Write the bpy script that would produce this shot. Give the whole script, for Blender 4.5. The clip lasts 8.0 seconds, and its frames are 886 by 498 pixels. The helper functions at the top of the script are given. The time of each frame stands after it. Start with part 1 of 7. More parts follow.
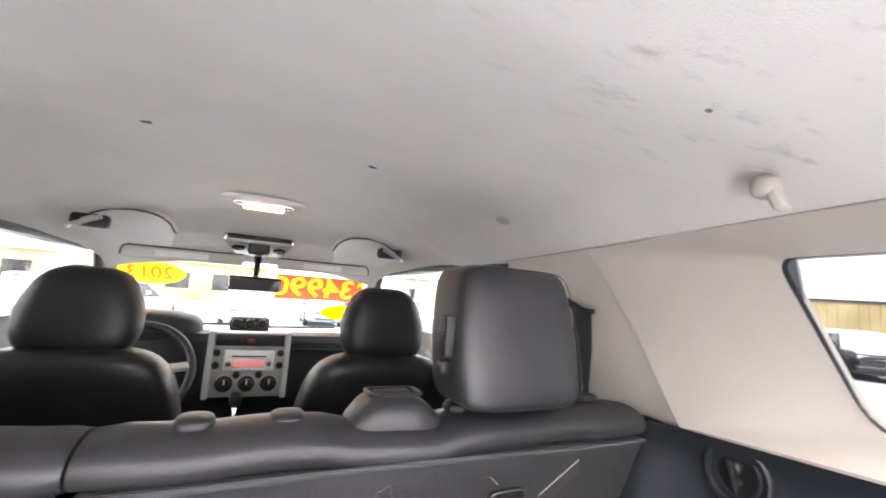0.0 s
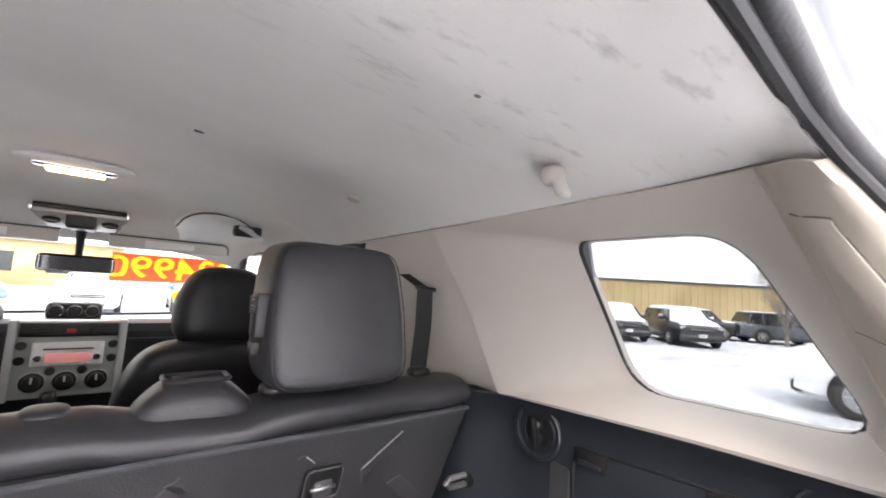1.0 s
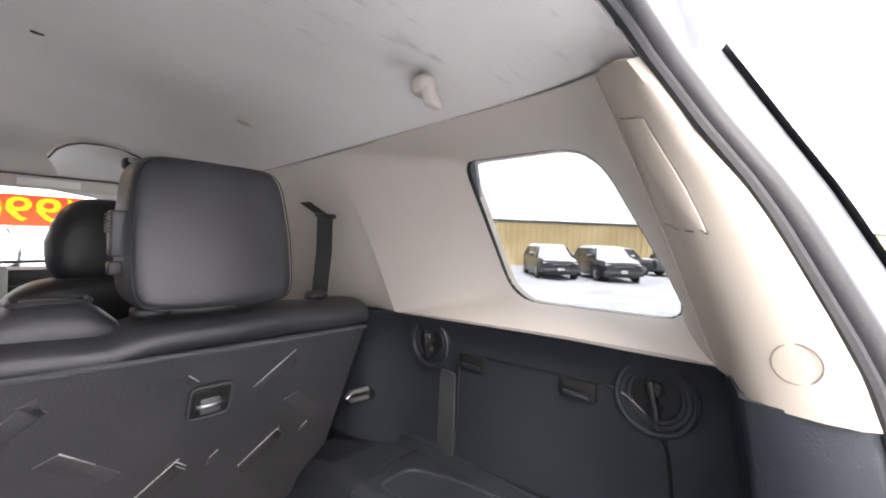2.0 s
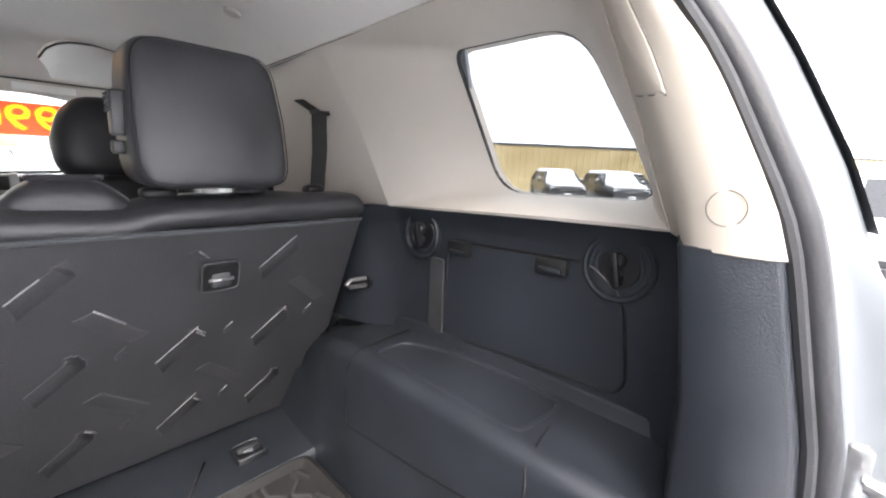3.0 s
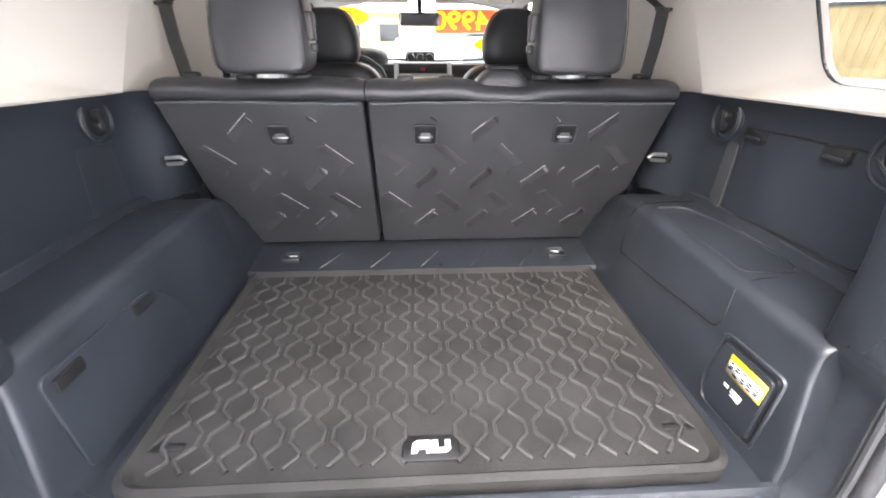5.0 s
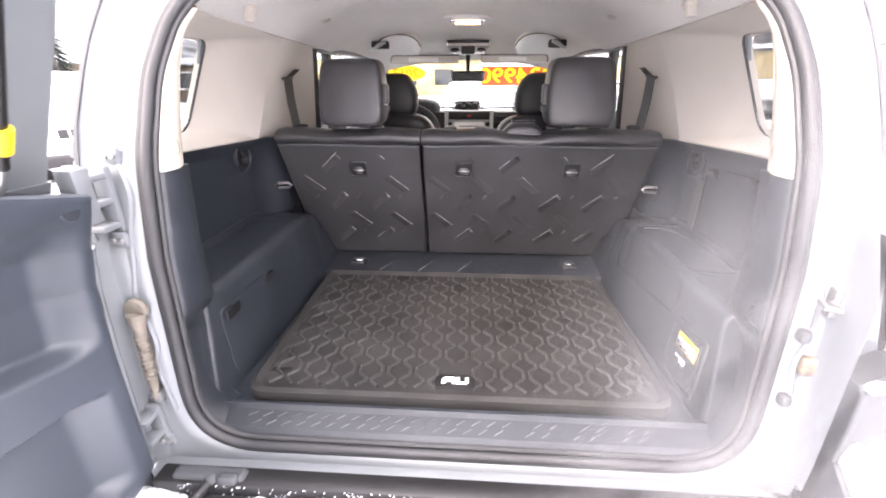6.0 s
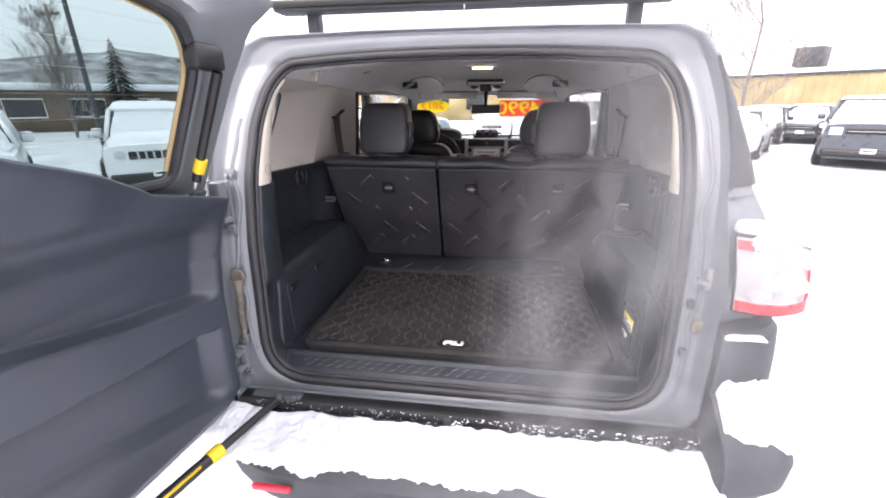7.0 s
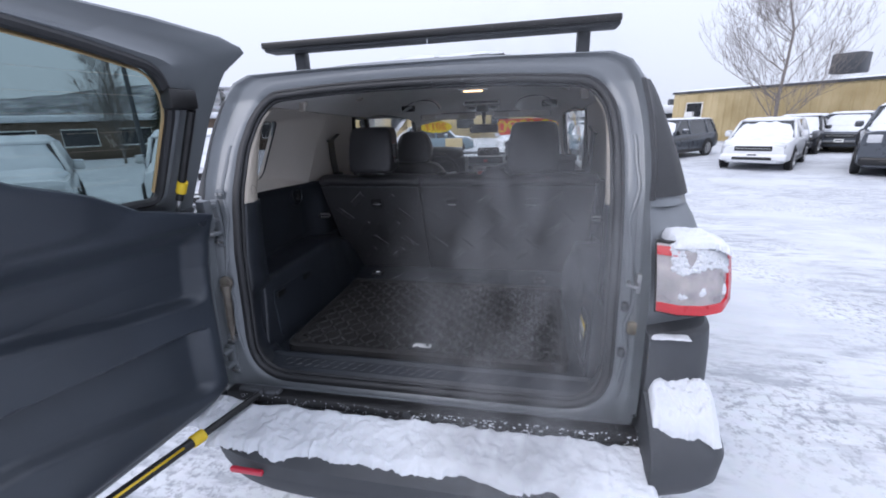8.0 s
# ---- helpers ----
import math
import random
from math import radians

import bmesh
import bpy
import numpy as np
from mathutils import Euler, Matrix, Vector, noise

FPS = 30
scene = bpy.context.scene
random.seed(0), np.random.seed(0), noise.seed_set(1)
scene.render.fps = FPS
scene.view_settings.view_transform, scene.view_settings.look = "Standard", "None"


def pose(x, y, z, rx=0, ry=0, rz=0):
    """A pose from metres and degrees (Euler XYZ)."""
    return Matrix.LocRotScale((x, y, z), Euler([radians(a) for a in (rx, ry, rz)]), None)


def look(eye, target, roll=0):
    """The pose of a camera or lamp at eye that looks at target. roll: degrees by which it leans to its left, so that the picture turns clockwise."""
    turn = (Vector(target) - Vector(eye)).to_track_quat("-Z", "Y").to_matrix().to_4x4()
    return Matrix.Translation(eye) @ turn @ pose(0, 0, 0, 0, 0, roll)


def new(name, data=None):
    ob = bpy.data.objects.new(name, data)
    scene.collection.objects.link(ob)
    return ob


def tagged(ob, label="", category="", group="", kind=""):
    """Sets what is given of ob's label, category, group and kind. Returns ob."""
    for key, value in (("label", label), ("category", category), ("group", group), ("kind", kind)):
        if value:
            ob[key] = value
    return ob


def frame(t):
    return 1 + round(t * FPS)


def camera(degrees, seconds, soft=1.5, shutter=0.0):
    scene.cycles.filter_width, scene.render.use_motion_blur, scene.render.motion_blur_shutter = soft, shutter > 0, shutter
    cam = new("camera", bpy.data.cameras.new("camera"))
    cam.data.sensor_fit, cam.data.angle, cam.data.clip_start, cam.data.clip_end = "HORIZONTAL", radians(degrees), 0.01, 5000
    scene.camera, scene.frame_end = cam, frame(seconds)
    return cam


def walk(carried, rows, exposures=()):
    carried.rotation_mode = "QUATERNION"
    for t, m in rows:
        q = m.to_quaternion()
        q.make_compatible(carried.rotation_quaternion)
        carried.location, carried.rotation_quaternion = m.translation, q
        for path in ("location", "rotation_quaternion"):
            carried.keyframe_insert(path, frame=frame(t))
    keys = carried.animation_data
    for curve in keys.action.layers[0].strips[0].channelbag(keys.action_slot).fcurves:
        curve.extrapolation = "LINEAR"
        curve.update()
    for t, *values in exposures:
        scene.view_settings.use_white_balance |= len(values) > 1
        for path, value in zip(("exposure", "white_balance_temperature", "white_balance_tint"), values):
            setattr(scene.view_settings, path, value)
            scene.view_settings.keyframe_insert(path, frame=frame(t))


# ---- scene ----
cam = camera(94.9, 8.0, soft=1.8, shutter=0.25)
PATH = [
    (0, (0.003, 0.509, 1.484), (0.818, 2.318, 1.729), 4.0),
    (0.5, (0.064, 0.489, 1.495), (1.128, 2.163, 1.751), 4.3),
    (1, (0.101, 0.456, 1.483), (1.355, 2.001, 1.68), 3.6),
    (1.5, (0.147, 0.411, 1.473), (1.534, 1.849, 1.572), 3.1),
    (1.7, (0.162, 0.395, 1.46), (1.593, 1.792, 1.497), 2.8),
    (2.8, (0.172, 0.355, 1.394), (1.648, 1.676, 1.085), 2.4),
    (3, (0.157, 0.327, 1.381), (1.588, 1.663, 0.97), 2.5),
    (3.5, (0.08, 0.281, 1.366), (1.28, 1.739, 0.707), 3.1),
    (4, (0.025, 0.214, 1.38), (0.847, 1.834, 0.545), 3.0),
    (4.5, (-0.007, 0.089, 1.394), (0.361, 1.816, 0.455), 1.6),
    (4.7, (-0.01, 0.035, 1.399), (0.229, 1.781, 0.452), 1.1),
    (6, (0.025, -0.409, 1.48), (-0.096, 1.431, 0.706), -0.2),
    (6.5, (0.104, -0.585, 1.497), (-0.116, 1.266, 0.773), -0.2),
    (7, (0.137, -0.776, 1.542), (-0.128, 1.087, 0.866), -0.4),
    (7.5, (0.23, -0.87, 1.573), (-0.056, 1.013, 0.961), -2.1),
    (8, (0.371, -0.864, 1.554), (-0.032, 1.003, 0.959), -2.1),
]
EXPO = [(0.0, 3.27, 7200, 18), (0.5, 3.0, 7100, 18), (1.0, 2.84, 7100, 18), (1.5, 2.72, 7100, 18), (3.0, 2.9, 6900, 15), (3.5, 2.95, 6750, 15), (4.0, 3.06, 6600, 15), (4.7, 3.5, 6850, 15), (5.8, 3.5, 7200, 20), (6.0, 3.2, 7200, 23), (6.6, 2.4, 7300, 23), (7.0, 1.8, 6900, 21), (7.5, 1.0, 6000, 19), (8.0, 0.4, 5980, 17)]
walk(cam, [(t, look(eye, target, roll)) for t, eye, target, roll in PATH], EXPO)

# ---- sky and sun: bright overcast winter day ----
world = bpy.data.worlds.new("overcast_sky")
scene.world = world
world.use_nodes = True
wn, wl = world.node_tree.nodes, world.node_tree.links
sky = wn.new("ShaderNodeTexSky")
sky.sky_type, sky.sun_disc = "NISHITA", False
sky.sun_elevation, sky.sun_rotation, sky.dust_density = radians(46), radians(215), 4.0
cloud = wn.new("ShaderNodeMixRGB")
cloud.inputs["Fac"].default_value = 0.93
cloud.inputs["Color2"].default_value = (8.2, 8.7, 9.4, 1)
wl.new(sky.outputs["Color"], cloud.inputs["Color1"])
# an overcast sky is brightest overhead and dims towards the horizon
up, sep, grade, dim = wn.new("ShaderNodeTexCoord"), wn.new("ShaderNodeSeparateXYZ"), wn.new("ShaderNodeMapRange"), wn.new("ShaderNodeVectorMath")
wl.new(up.outputs["Generated"], sep.inputs["Vector"])
wl.new(sep.outputs["Z"], grade.inputs["Value"])
grade.inputs["To Min"].default_value, grade.inputs["To Max"].default_value = 0.78, 1.38
dim.operation = "SCALE"
wl.new(cloud.outputs["Color"], dim.inputs[0])
wl.new(grade.outputs["Result"], dim.inputs["Scale"])
wl.new(dim.outputs["Vector"], wn["Background"].inputs["Color"])
wn["Background"].inputs["Strength"].default_value = 0.1
sun = new("sun", bpy.data.lights.new("sun", "SUN"))
sun.data.energy, sun.data.angle, sun.data.color = 0.9, radians(35), (1.0, 0.96, 0.9)
sun.matrix_world = look((-14, -20, 26), (0, 0, 0))


# ---- materials ----
def mat(name, color, rough=0.6, metal=0.0, var=0.15, scale=8.0, bump=0.15, bscale=60.0, coat=0.0, spec=0.5, tint=None, stain=None, emit=None):
    """A principled surface with two scales of noise in its colour and a fine relief."""
    m = bpy.data.materials.new(name)
    m.use_nodes = True
    n, l = m.node_tree.nodes, m.node_tree.links
    b = n["Principled BSDF"]
    b.inputs["Metallic"].default_value, b.inputs["Specular IOR Level"].default_value = metal, spec
    b.inputs["Coat Weight"].default_value, b.inputs["Coat Roughness"].default_value = coat, 0.08
    co = n.new("ShaderNodeTexCoord")
    big, fine = n.new("ShaderNodeTexNoise"), n.new("ShaderNodeTexNoise")
    big.inputs["Scale"].default_value, big.inputs["Detail"].default_value = scale, 6
    fine.inputs["Scale"].default_value, fine.inputs["Detail"].default_value = bscale, 4
    for t in (big, fine):
        l.new(co.outputs["Object"], t.inputs["Vector"])
    ramp = n.new("ShaderNodeValToRGB")
    ramp.color_ramp.elements[0].position, ramp.color_ramp.elements[1].position = 0.3, 0.72
    dark = [c * (1 - var) for c in color]
    lite = [min(1, c * (1 + var)) for c in (tint or color)]
    ramp.color_ramp.elements[0].color, ramp.color_ramp.elements[1].color = (*dark, 1), (*lite, 1)
    l.new(big.outputs["Fac"], ramp.inputs["Fac"])
    out = ramp.outputs["Color"]
    mix = n.new("ShaderNodeMixRGB")
    mix.blend_type = "MULTIPLY"
    mix.inputs["Fac"].default_value = min(1.0, var * 1.5)
    l.new(out, mix.inputs["Color1"])
    l.new(fine.outputs["Color"], mix.inputs["Color2"])
    gain = n.new("ShaderNodeMixRGB")
    gain.inputs["Fac"].default_value = 0.6
    l.new(out, gain.inputs["Color1"])
    l.new(mix.outputs["Color"], gain.inputs["Color2"])
    out = gain.outputs["Color"]
    if stain:
        # stain: (colour, noise scale as a vector, low, high, box centre, box half-size)
        col, sc, lo, hi, cen, half = stain
        mp = n.new("ShaderNodeMapping")
        mp.inputs["Scale"].default_value = sc
        mp.inputs["Rotation"].default_value = (0, 0, 0.5)
        l.new(co.outputs["Object"], mp.inputs["Vector"])
        st = n.new("ShaderNodeTexNoise")
        st.inputs["Scale"].default_value, st.inputs["Detail"].default_value, st.inputs["Roughness"].default_value = 1.0, 5, 0.62
        l.new(mp.outputs["Vector"], st.inputs["Vector"])
        th = n.new("ShaderNodeMapRange")
        th.inputs["From Min"].default_value, th.inputs["From Max"].default_value = lo, hi
        l.new(st.outputs["Fac"], th.inputs["Value"])
        ma = n.new("ShaderNodeMapping")
        ma.vector_type = "POINT"
        ma.inputs["Scale"].default_value = [1 / h for h in half]
        ma.inputs["Location"].default_value = [-c / h for c, h in zip(cen, half)]
        l.new(co.outputs["Object"], ma.inputs["Vector"])
        ln = n.new("ShaderNodeVectorMath")
        ln.operation = "LENGTH"
        l.new(ma.outputs["Vector"], ln.inputs[0])
        fall = n.new("ShaderNodeMapRange")
        fall.inputs["From Min"].default_value, fall.inputs["From Max"].default_value = 1.0, 0.55
        l.new(ln.outputs["Value"], fall.inputs["Value"])
        mu = n.new("ShaderNodeMath")
        mu.operation = "MULTIPLY"
        l.new(th.outputs["Result"], mu.inputs[0])
        l.new(fall.outputs["Result"], mu.inputs[1])
        sm = n.new("ShaderNodeMixRGB")
        sm.inputs["Color2"].default_value = (*col, 1)
        l.new(mu.outputs["Value"], sm.inputs["Fac"])
        l.new(out, sm.inputs["Color1"])
        out = sm.outputs["Color"]
    l.new(out, b.inputs["Base Color"])
    rr = n.new("ShaderNodeMapRange")
    rr.inputs["To Min"].default_value, rr.inputs["To Max"].default_value = max(0.02, rough - 0.1), min(1, rough + 0.1)
    l.new(big.outputs["Fac"], rr.inputs["Value"])
    l.new(rr.outputs["Result"], b.inputs["Roughness"])
    if bump:
        bp = n.new("ShaderNodeBump")
        bp.inputs["Strength"].default_value, bp.inputs["Distance"].default_value = bump, 0.004
        l.new(fine.outputs["Fac"], bp.inputs["Height"])
        l.new(bp.outputs["Normal"], b.inputs["Normal"])
    if emit:
        b.inputs["Emission Color"].default_value, b.inputs["Emission Strength"].default_value = (*emit[0], 1), emit[1]
    return m


def glass(name, tint=(0.95, 0.97, 0.96), gloss=0.04):
    """A thin pane: lets tinted light pass and reflects by Fresnel."""
    m = bpy.data.materials.new(name)
    m.use_nodes = True
    n, l = m.node_tree.nodes, m.node_tree.links
    n.remove(n["Principled BSDF"])
    tr, gl, mx, lw = n.new("ShaderNodeBsdfTransparent"), n.new("ShaderNodeBsdfGlossy"), n.new("ShaderNodeMixShader"), n.new("ShaderNodeLayerWeight")
    pw, fr = n.new("ShaderNodeMath"), n.new("ShaderNodeMapRange")
    tr.inputs["Color"].default_value = (*tint, 1)
    gl.inputs["Roughness"].default_value = 0.02
    lw.inputs["Blend"].default_value = 0.5
    pw.operation = "POWER"
    pw.inputs[1].default_value = 5.0
    fr.inputs["To Min"].default_value, fr.inputs["To Max"].default_value = gloss, 0.8
    l.new(lw.outputs["Facing"], pw.inputs[0])
    l.new(pw.outputs["Value"], fr.inputs["Value"])
    l.new(fr.outputs["Result"], mx.inputs["Fac"])
    l.new(tr.outputs["BSDF"], mx.inputs[1])
    l.new(gl.outputs["BSDF"], mx.inputs[2])
    l.new(mx.outputs["Shader"], n["Material Output"].inputs["Surface"])
    return m


HEADLINER = mat("headliner_fabric", (0.76, 0.74, 0.715), 0.95, var=0.06, scale=3, bump=0.25, bscale=500,
                stain=((0.38, 0.365, 0.35), (15, 42, 11), 0.57, 0.84, (0.38, 0.68, 1.66), (0.36, 0.24, 0.3)))
# rear pillar trim: the window trim's plastic with warm light put into its colour
WARMTRIM = mat("warm_lit_trim_plastic", (0.50, 0.450, 0.383), 0.6, var=0.05, scale=4, bump=0.1, bscale=400)
GREYTRIM = mat("pale_grey_trim_plastic", (0.53, 0.490, 0.443), 0.6, var=0.05, scale=4, bump=0.1, bscale=400)
CHARCOAL = mat("charcoal_trim_plastic", (0.0225, 0.0270, 0.0345), 0.36, var=0.18, scale=6, bump=0.25, bscale=700, spec=0.5)
CHARCOAL2 = mat("scuffed_charcoal_plastic", (0.0250, 0.0295, 0.0370), 0.32, var=0.25, scale=9, bump=0.22, bscale=600, spec=0.62)
PANEL = mat("seat_back_board", (0.036, 0.036, 0.0385), 0.46, var=0.22, scale=7, bump=0.3, bscale=350)
LEATHER = mat("black_leather", (0.013, 0.013, 0.016), 0.42, var=0.2, scale=10, bump=0.09, bscale=260)
LEATHER2 = mat("grey_black_leather", (0.031, 0.031, 0.034), 0.38, var=0.15, scale=10, bump=0.09, bscale=260)
RUBBER = mat("mat_rubber", (0.022, 0.0214, 0.0212), 0.75, var=0.25, scale=8, bump=0.3, bscale=300, tint=(0.029, 0.028, 0.0276), spec=0.3)
RIDGE = mat("mat_ridge_rubber", (0.047, 0.0455, 0.0455), 0.46, var=0.2, scale=8, bump=0.2, bscale=300, spec=0.4)
SEAL = mat("weatherstrip_rubber", (0.030, 0.031, 0.034), 0.55, var=0.2, scale=15, bump=0.15, bscale=200)
RIBB = mat("rubbed_rib_plastic", (0.047, 0.0465, 0.049), 0.48, var=0.22, scale=7, bump=0.3, bscale=350)
# pale colour for rib edges: wear and the glint on them painted together
RIBM = mat("worn_glint_plastic", (0.30, 0.30, 0.305), 0.28, var=0.2, scale=30, bump=0.1, bscale=300)
SCUFFRIB = mat("scuff_plate_rib", (0.13, 0.13, 0.135), 0.4, var=0.2, scale=30, bump=0.1, bscale=300)
STRIP = mat("worn_strip_plastic", (0.052, 0.054, 0.058), 0.45, var=0.2, scale=12, bump=0.2, bscale=400)
JOINT = mat("shadowed_trim_joint", (0.17, 0.155, 0.135), 0.8, var=0.1, scale=10, bump=0)
DOORTRIM = mat("charcoal_door_lining_plastic", (0.044, 0.053, 0.067), 0.33, var=0.12, scale=5, bump=0.16, bscale=700, spec=0.62)
BLACK = mat("black_plastic", (0.012, 0.012, 0.013), 0.4, var=0.2, scale=20, bump=0.1, bscale=300)
PAINT = mat("silver_grey_car_paint", (0.182, 0.197, 0.212), 0.40, metal=0.15, var=0.06, scale=5, bump=0.02, bscale=900, coat=0.25)
SILVER = mat("silver_plastic", (0.50, 0.51, 0.50), 0.4, metal=0.4, var=0.06, scale=12, bump=0.05, bscale=500)
GREYBUMPER = mat("grey_bumper_plastic", (0.06, 0.064, 0.071), 0.6, var=0.15, scale=9, bump=0.25, bscale=300)
METAL = mat("bare_steel", (0.45, 0.45, 0.45), 0.35, metal=0.9, var=0.2, scale=30, bump=0.1, bscale=200)
RUST = mat("weathered_hinge_steel", (0.30, 0.26, 0.20), 0.6, metal=0.5, var=0.4, scale=40, bump=0.3, bscale=200)
CHROME = mat("chrome", (0.75, 0.75, 0.76), 0.15, metal=1.0, var=0.04, bump=0)
SNOW = mat("snow", (0.70, 0.72, 0.755), 0.85, var=0.06, scale=5, bump=0.9, bscale=70, spec=0.2)
YELLOW = mat("yellow_plastic", (0.75, 0.52, 0.02), 0.45, var=0.1, scale=20, bump=0.05)
WHITE = mat("white_print", (0.8, 0.8, 0.78), 0.5, var=0.04, bump=0)
GLASS = glass("clear_glass", (0.93, 0.95, 0.94))
TINT = glass("privacy_glass", (0.53, 0.60, 0.60))
TINT2 = glass("tinted_quarter_glass", (0.50, 0.515, 0.52))


# ---- building helpers ----
BASE = {}


def thing(name, label, category, at=(0, 0, 0), group="", kind=""):
    ob = new(name)
    ob.location = at
    BASE[ob.name] = Vector(at)
    return tagged(ob, label, category, group, kind)


def part(name, bm, material, parent=None, label="", sharp=38, smooth=True):
    """Links a bmesh as one mesh object, at its place in the world, under a thing or a part."""
    if bm.faces:
        bmesh.ops.recalc_face_normals(bm, faces=bm.faces)
    for e in bm.edges:
        e.smooth = len(e.link_faces) < 2 or e.calc_face_angle(0) < radians(sharp)
        if len(e.link_faces) == 2 and e.calc_face_angle(0) > radians(8):
            # a wide flat face keeps its own normal beside its narrow bevel
            a, b = sorted(f.calc_area() for f in e.link_faces)
            if b > 25 * a:
                e.smooth = False
    me = bpy.data.meshes.new(name)
    bm.to_mesh(me)
    bm.free()
    for f in me.polygons:
        f.use_smooth = smooth
    me.materials.append(material)
    ob = new(name, me)
    if parent is not None:
        ob.parent = parent
        ob.matrix_parent_inverse = Matrix.Translation(-BASE.get(parent.name, Vector()))
    if label:
        ob["label"] = label
    return ob


def setting(name, bm, material, label, category, **kw):
    return tagged(part(name, bm, material, None, **kw), label, category, kind="structure")


def loft(rows, close=False, cap=False, bm=None, ring=False):
    """A skin through rows of points; close: each row is a loop; ring: last row joins the first."""
    bm = bm or bmesh.new()
    vs = [[bm.verts.new(p) for p in r] for r in rows]
    pairs = list(zip(vs, vs[1:])) + ([(vs[-1], vs[0])] if ring else [])
    for a, b in pairs:
        k = len(a)
        for i in range(k if close else k - 1):
            j = (i + 1) % k
            bm.faces.new((a[i], a[j], b[j], b[i]))
    if cap:
        bm.faces.new(vs[0])
        bm.faces.new(vs[-1])
    return bm


def thicken(bm, t):
    """Gives a sheet real thickness."""
    bmesh.ops.recalc_face_normals(bm, faces=bm.faces)
    bmesh.ops.solidify(bm, geom=bm.faces[:] + bm.edges[:] + bm.verts[:], thickness=t)
    return bm


def box(x0, x1, y0, y1, z0, z1, r=0.0, seg=2, bm=None, m=None):
    bm2 = bmesh.new()
    bmesh.ops.create_cube(bm2, size=1)
    for v in bm2.verts:
        v.co = Vector((x0 + (v.co.x + 0.5) * (x1 - x0), y0 + (v.co.y + 0.5) * (y1 - y0), z0 + (v.co.z + 0.5) * (z1 - z0)))
    if r:
        bmesh.ops.bevel(bm2, geom=bm2.edges[:], offset=r, segments=seg, profile=0.5, affect="EDGES")
    if m is not None:
        bm2.transform(m)
    return merge(bm, bm2)


def merge(bm, other):
    if bm is None:
        return other
    me = bpy.data.meshes.new("tmp")
    other.to_mesh(me)
    other.free()
    bm.from_mesh(me)
    bpy.data.meshes.remove(me)
    return bm


def tube(pts, r, n=8, closed=False, bm=None, flat=1.0):
    """A rounded bar along a line of points; r may be a list."""
    pts = [Vector(p) for p in pts]
    k = len(pts)
    rows, up = [], None
    for i, p in enumerate(pts):
        a = pts[i - 1] if i or closed else p
        b = pts[(i + 1) % k] if i < k - 1 or closed else p
        d = (b - a).normalized()
        if up is None:
            up = d.orthogonal().normalized()
        up = (up - d * up.dot(d)).normalized()
        side = d.cross(up)
        rr = r[i] if isinstance(r, (list, tuple)) else r
        rows.append([p + rr * (math.cos(w) * up * flat + math.sin(w) * side) for w in (2 * math.pi * j / n for j in range(n))])
    out = loft(rows, close=True, cap=not closed, ring=closed)
    return merge(bm, out)


def lathe(profile, n=24, m=None, bm=None, cap=True):
    """A turned shape from (radius, height) pairs about z, set by the pose m."""
    rows = [[Vector((r * math.cos(2 * math.pi * j / n), r * math.sin(2 * math.pi * j / n), h)) for j in range(n)] for r, h in profile]
    out = loft(rows, close=True, cap=cap)
    if m is not None:
        out.transform(m)
    return merge(bm, out)


def prism(poly, place, depth, r=0.0, seg=2, bm=None):
    """An outline [(u, v)] extruded by depth; place(u, v, w) gives the point in the world."""
    out = bmesh.new()
    a = [out.verts.new((u, v, 0)) for u, v in poly]
    b = [out.verts.new((u, v, depth)) for u, v in poly]
    out.faces.new(a)
    out.faces.new(b)
    k = len(poly)
    for i in range(k):
        out.faces.new((a[i], a[(i + 1) % k], b[(i + 1) % k], b[i]))
    if r:
        bmesh.ops.recalc_face_normals(out, faces=out.faces)
        es = [e for e in out.edges if abs(e.verts[0].co.z - e.verts[1].co.z) < 1e-6]
        bmesh.ops.bevel(out, geom=es, offset=r, segments=seg, profile=0.5, affect="EDGES")
    for v in out.verts:
        v.co = Vector(place(*v.co))
    return merge(bm, out)


def rounded(poly, r, n=5):
    """The outline with its corners rounded; r may be a list."""
    out, k = [], len(poly)
    for i, p in enumerate(poly):
        p, a, b = Vector(p), Vector(poly[i - 1]), Vector(poly[(i + 1) % k])
        rr = r[i] if isinstance(r, (list, tuple)) else r
        da, db = (a - p), (b - p)
        q = min(rr, da.length * 0.49, db.length * 0.49)
        s, e = p + da.normalized() * q, p + db.normalized() * q
        for j in range(n + 1):
            t = j / n
            out.append(tuple((1 - t) ** 2 * s + 2 * t * (1 - t) * p + t * t * e))
    return out


def cushion(c, h, ex=4.0, n=20, fn=None, bm=None):
    """A soft rounded block (superellipsoid) with half-sizes h at c; fn(point in -1..1) may shift the point."""
    def sp(w, e):
        return math.copysign(abs(w) ** (2 / e), w)
    rows = []
    for i in range(n + 1):
        a = -math.pi / 2 + math.pi * i / n
        row = []
        for j in range(2 * n):
            b = 2 * math.pi * j / (2 * n)
            p = Vector((sp(math.cos(a), ex) * sp(math.cos(b), ex), sp(math.cos(a), ex) * sp(math.sin(b), ex), sp(math.sin(a), ex)))
            q = Vector((p.x * h[0], p.y * h[1], p.z * h[2]))
            if fn:
                q += Vector(fn(p))
            row.append(q + Vector(c))
        rows.append(row)
    out = loft(rows, close=True)
    bmesh.ops.remove_doubles(out, verts=out.verts, dist=1e-5)
    return merge(bm, out)


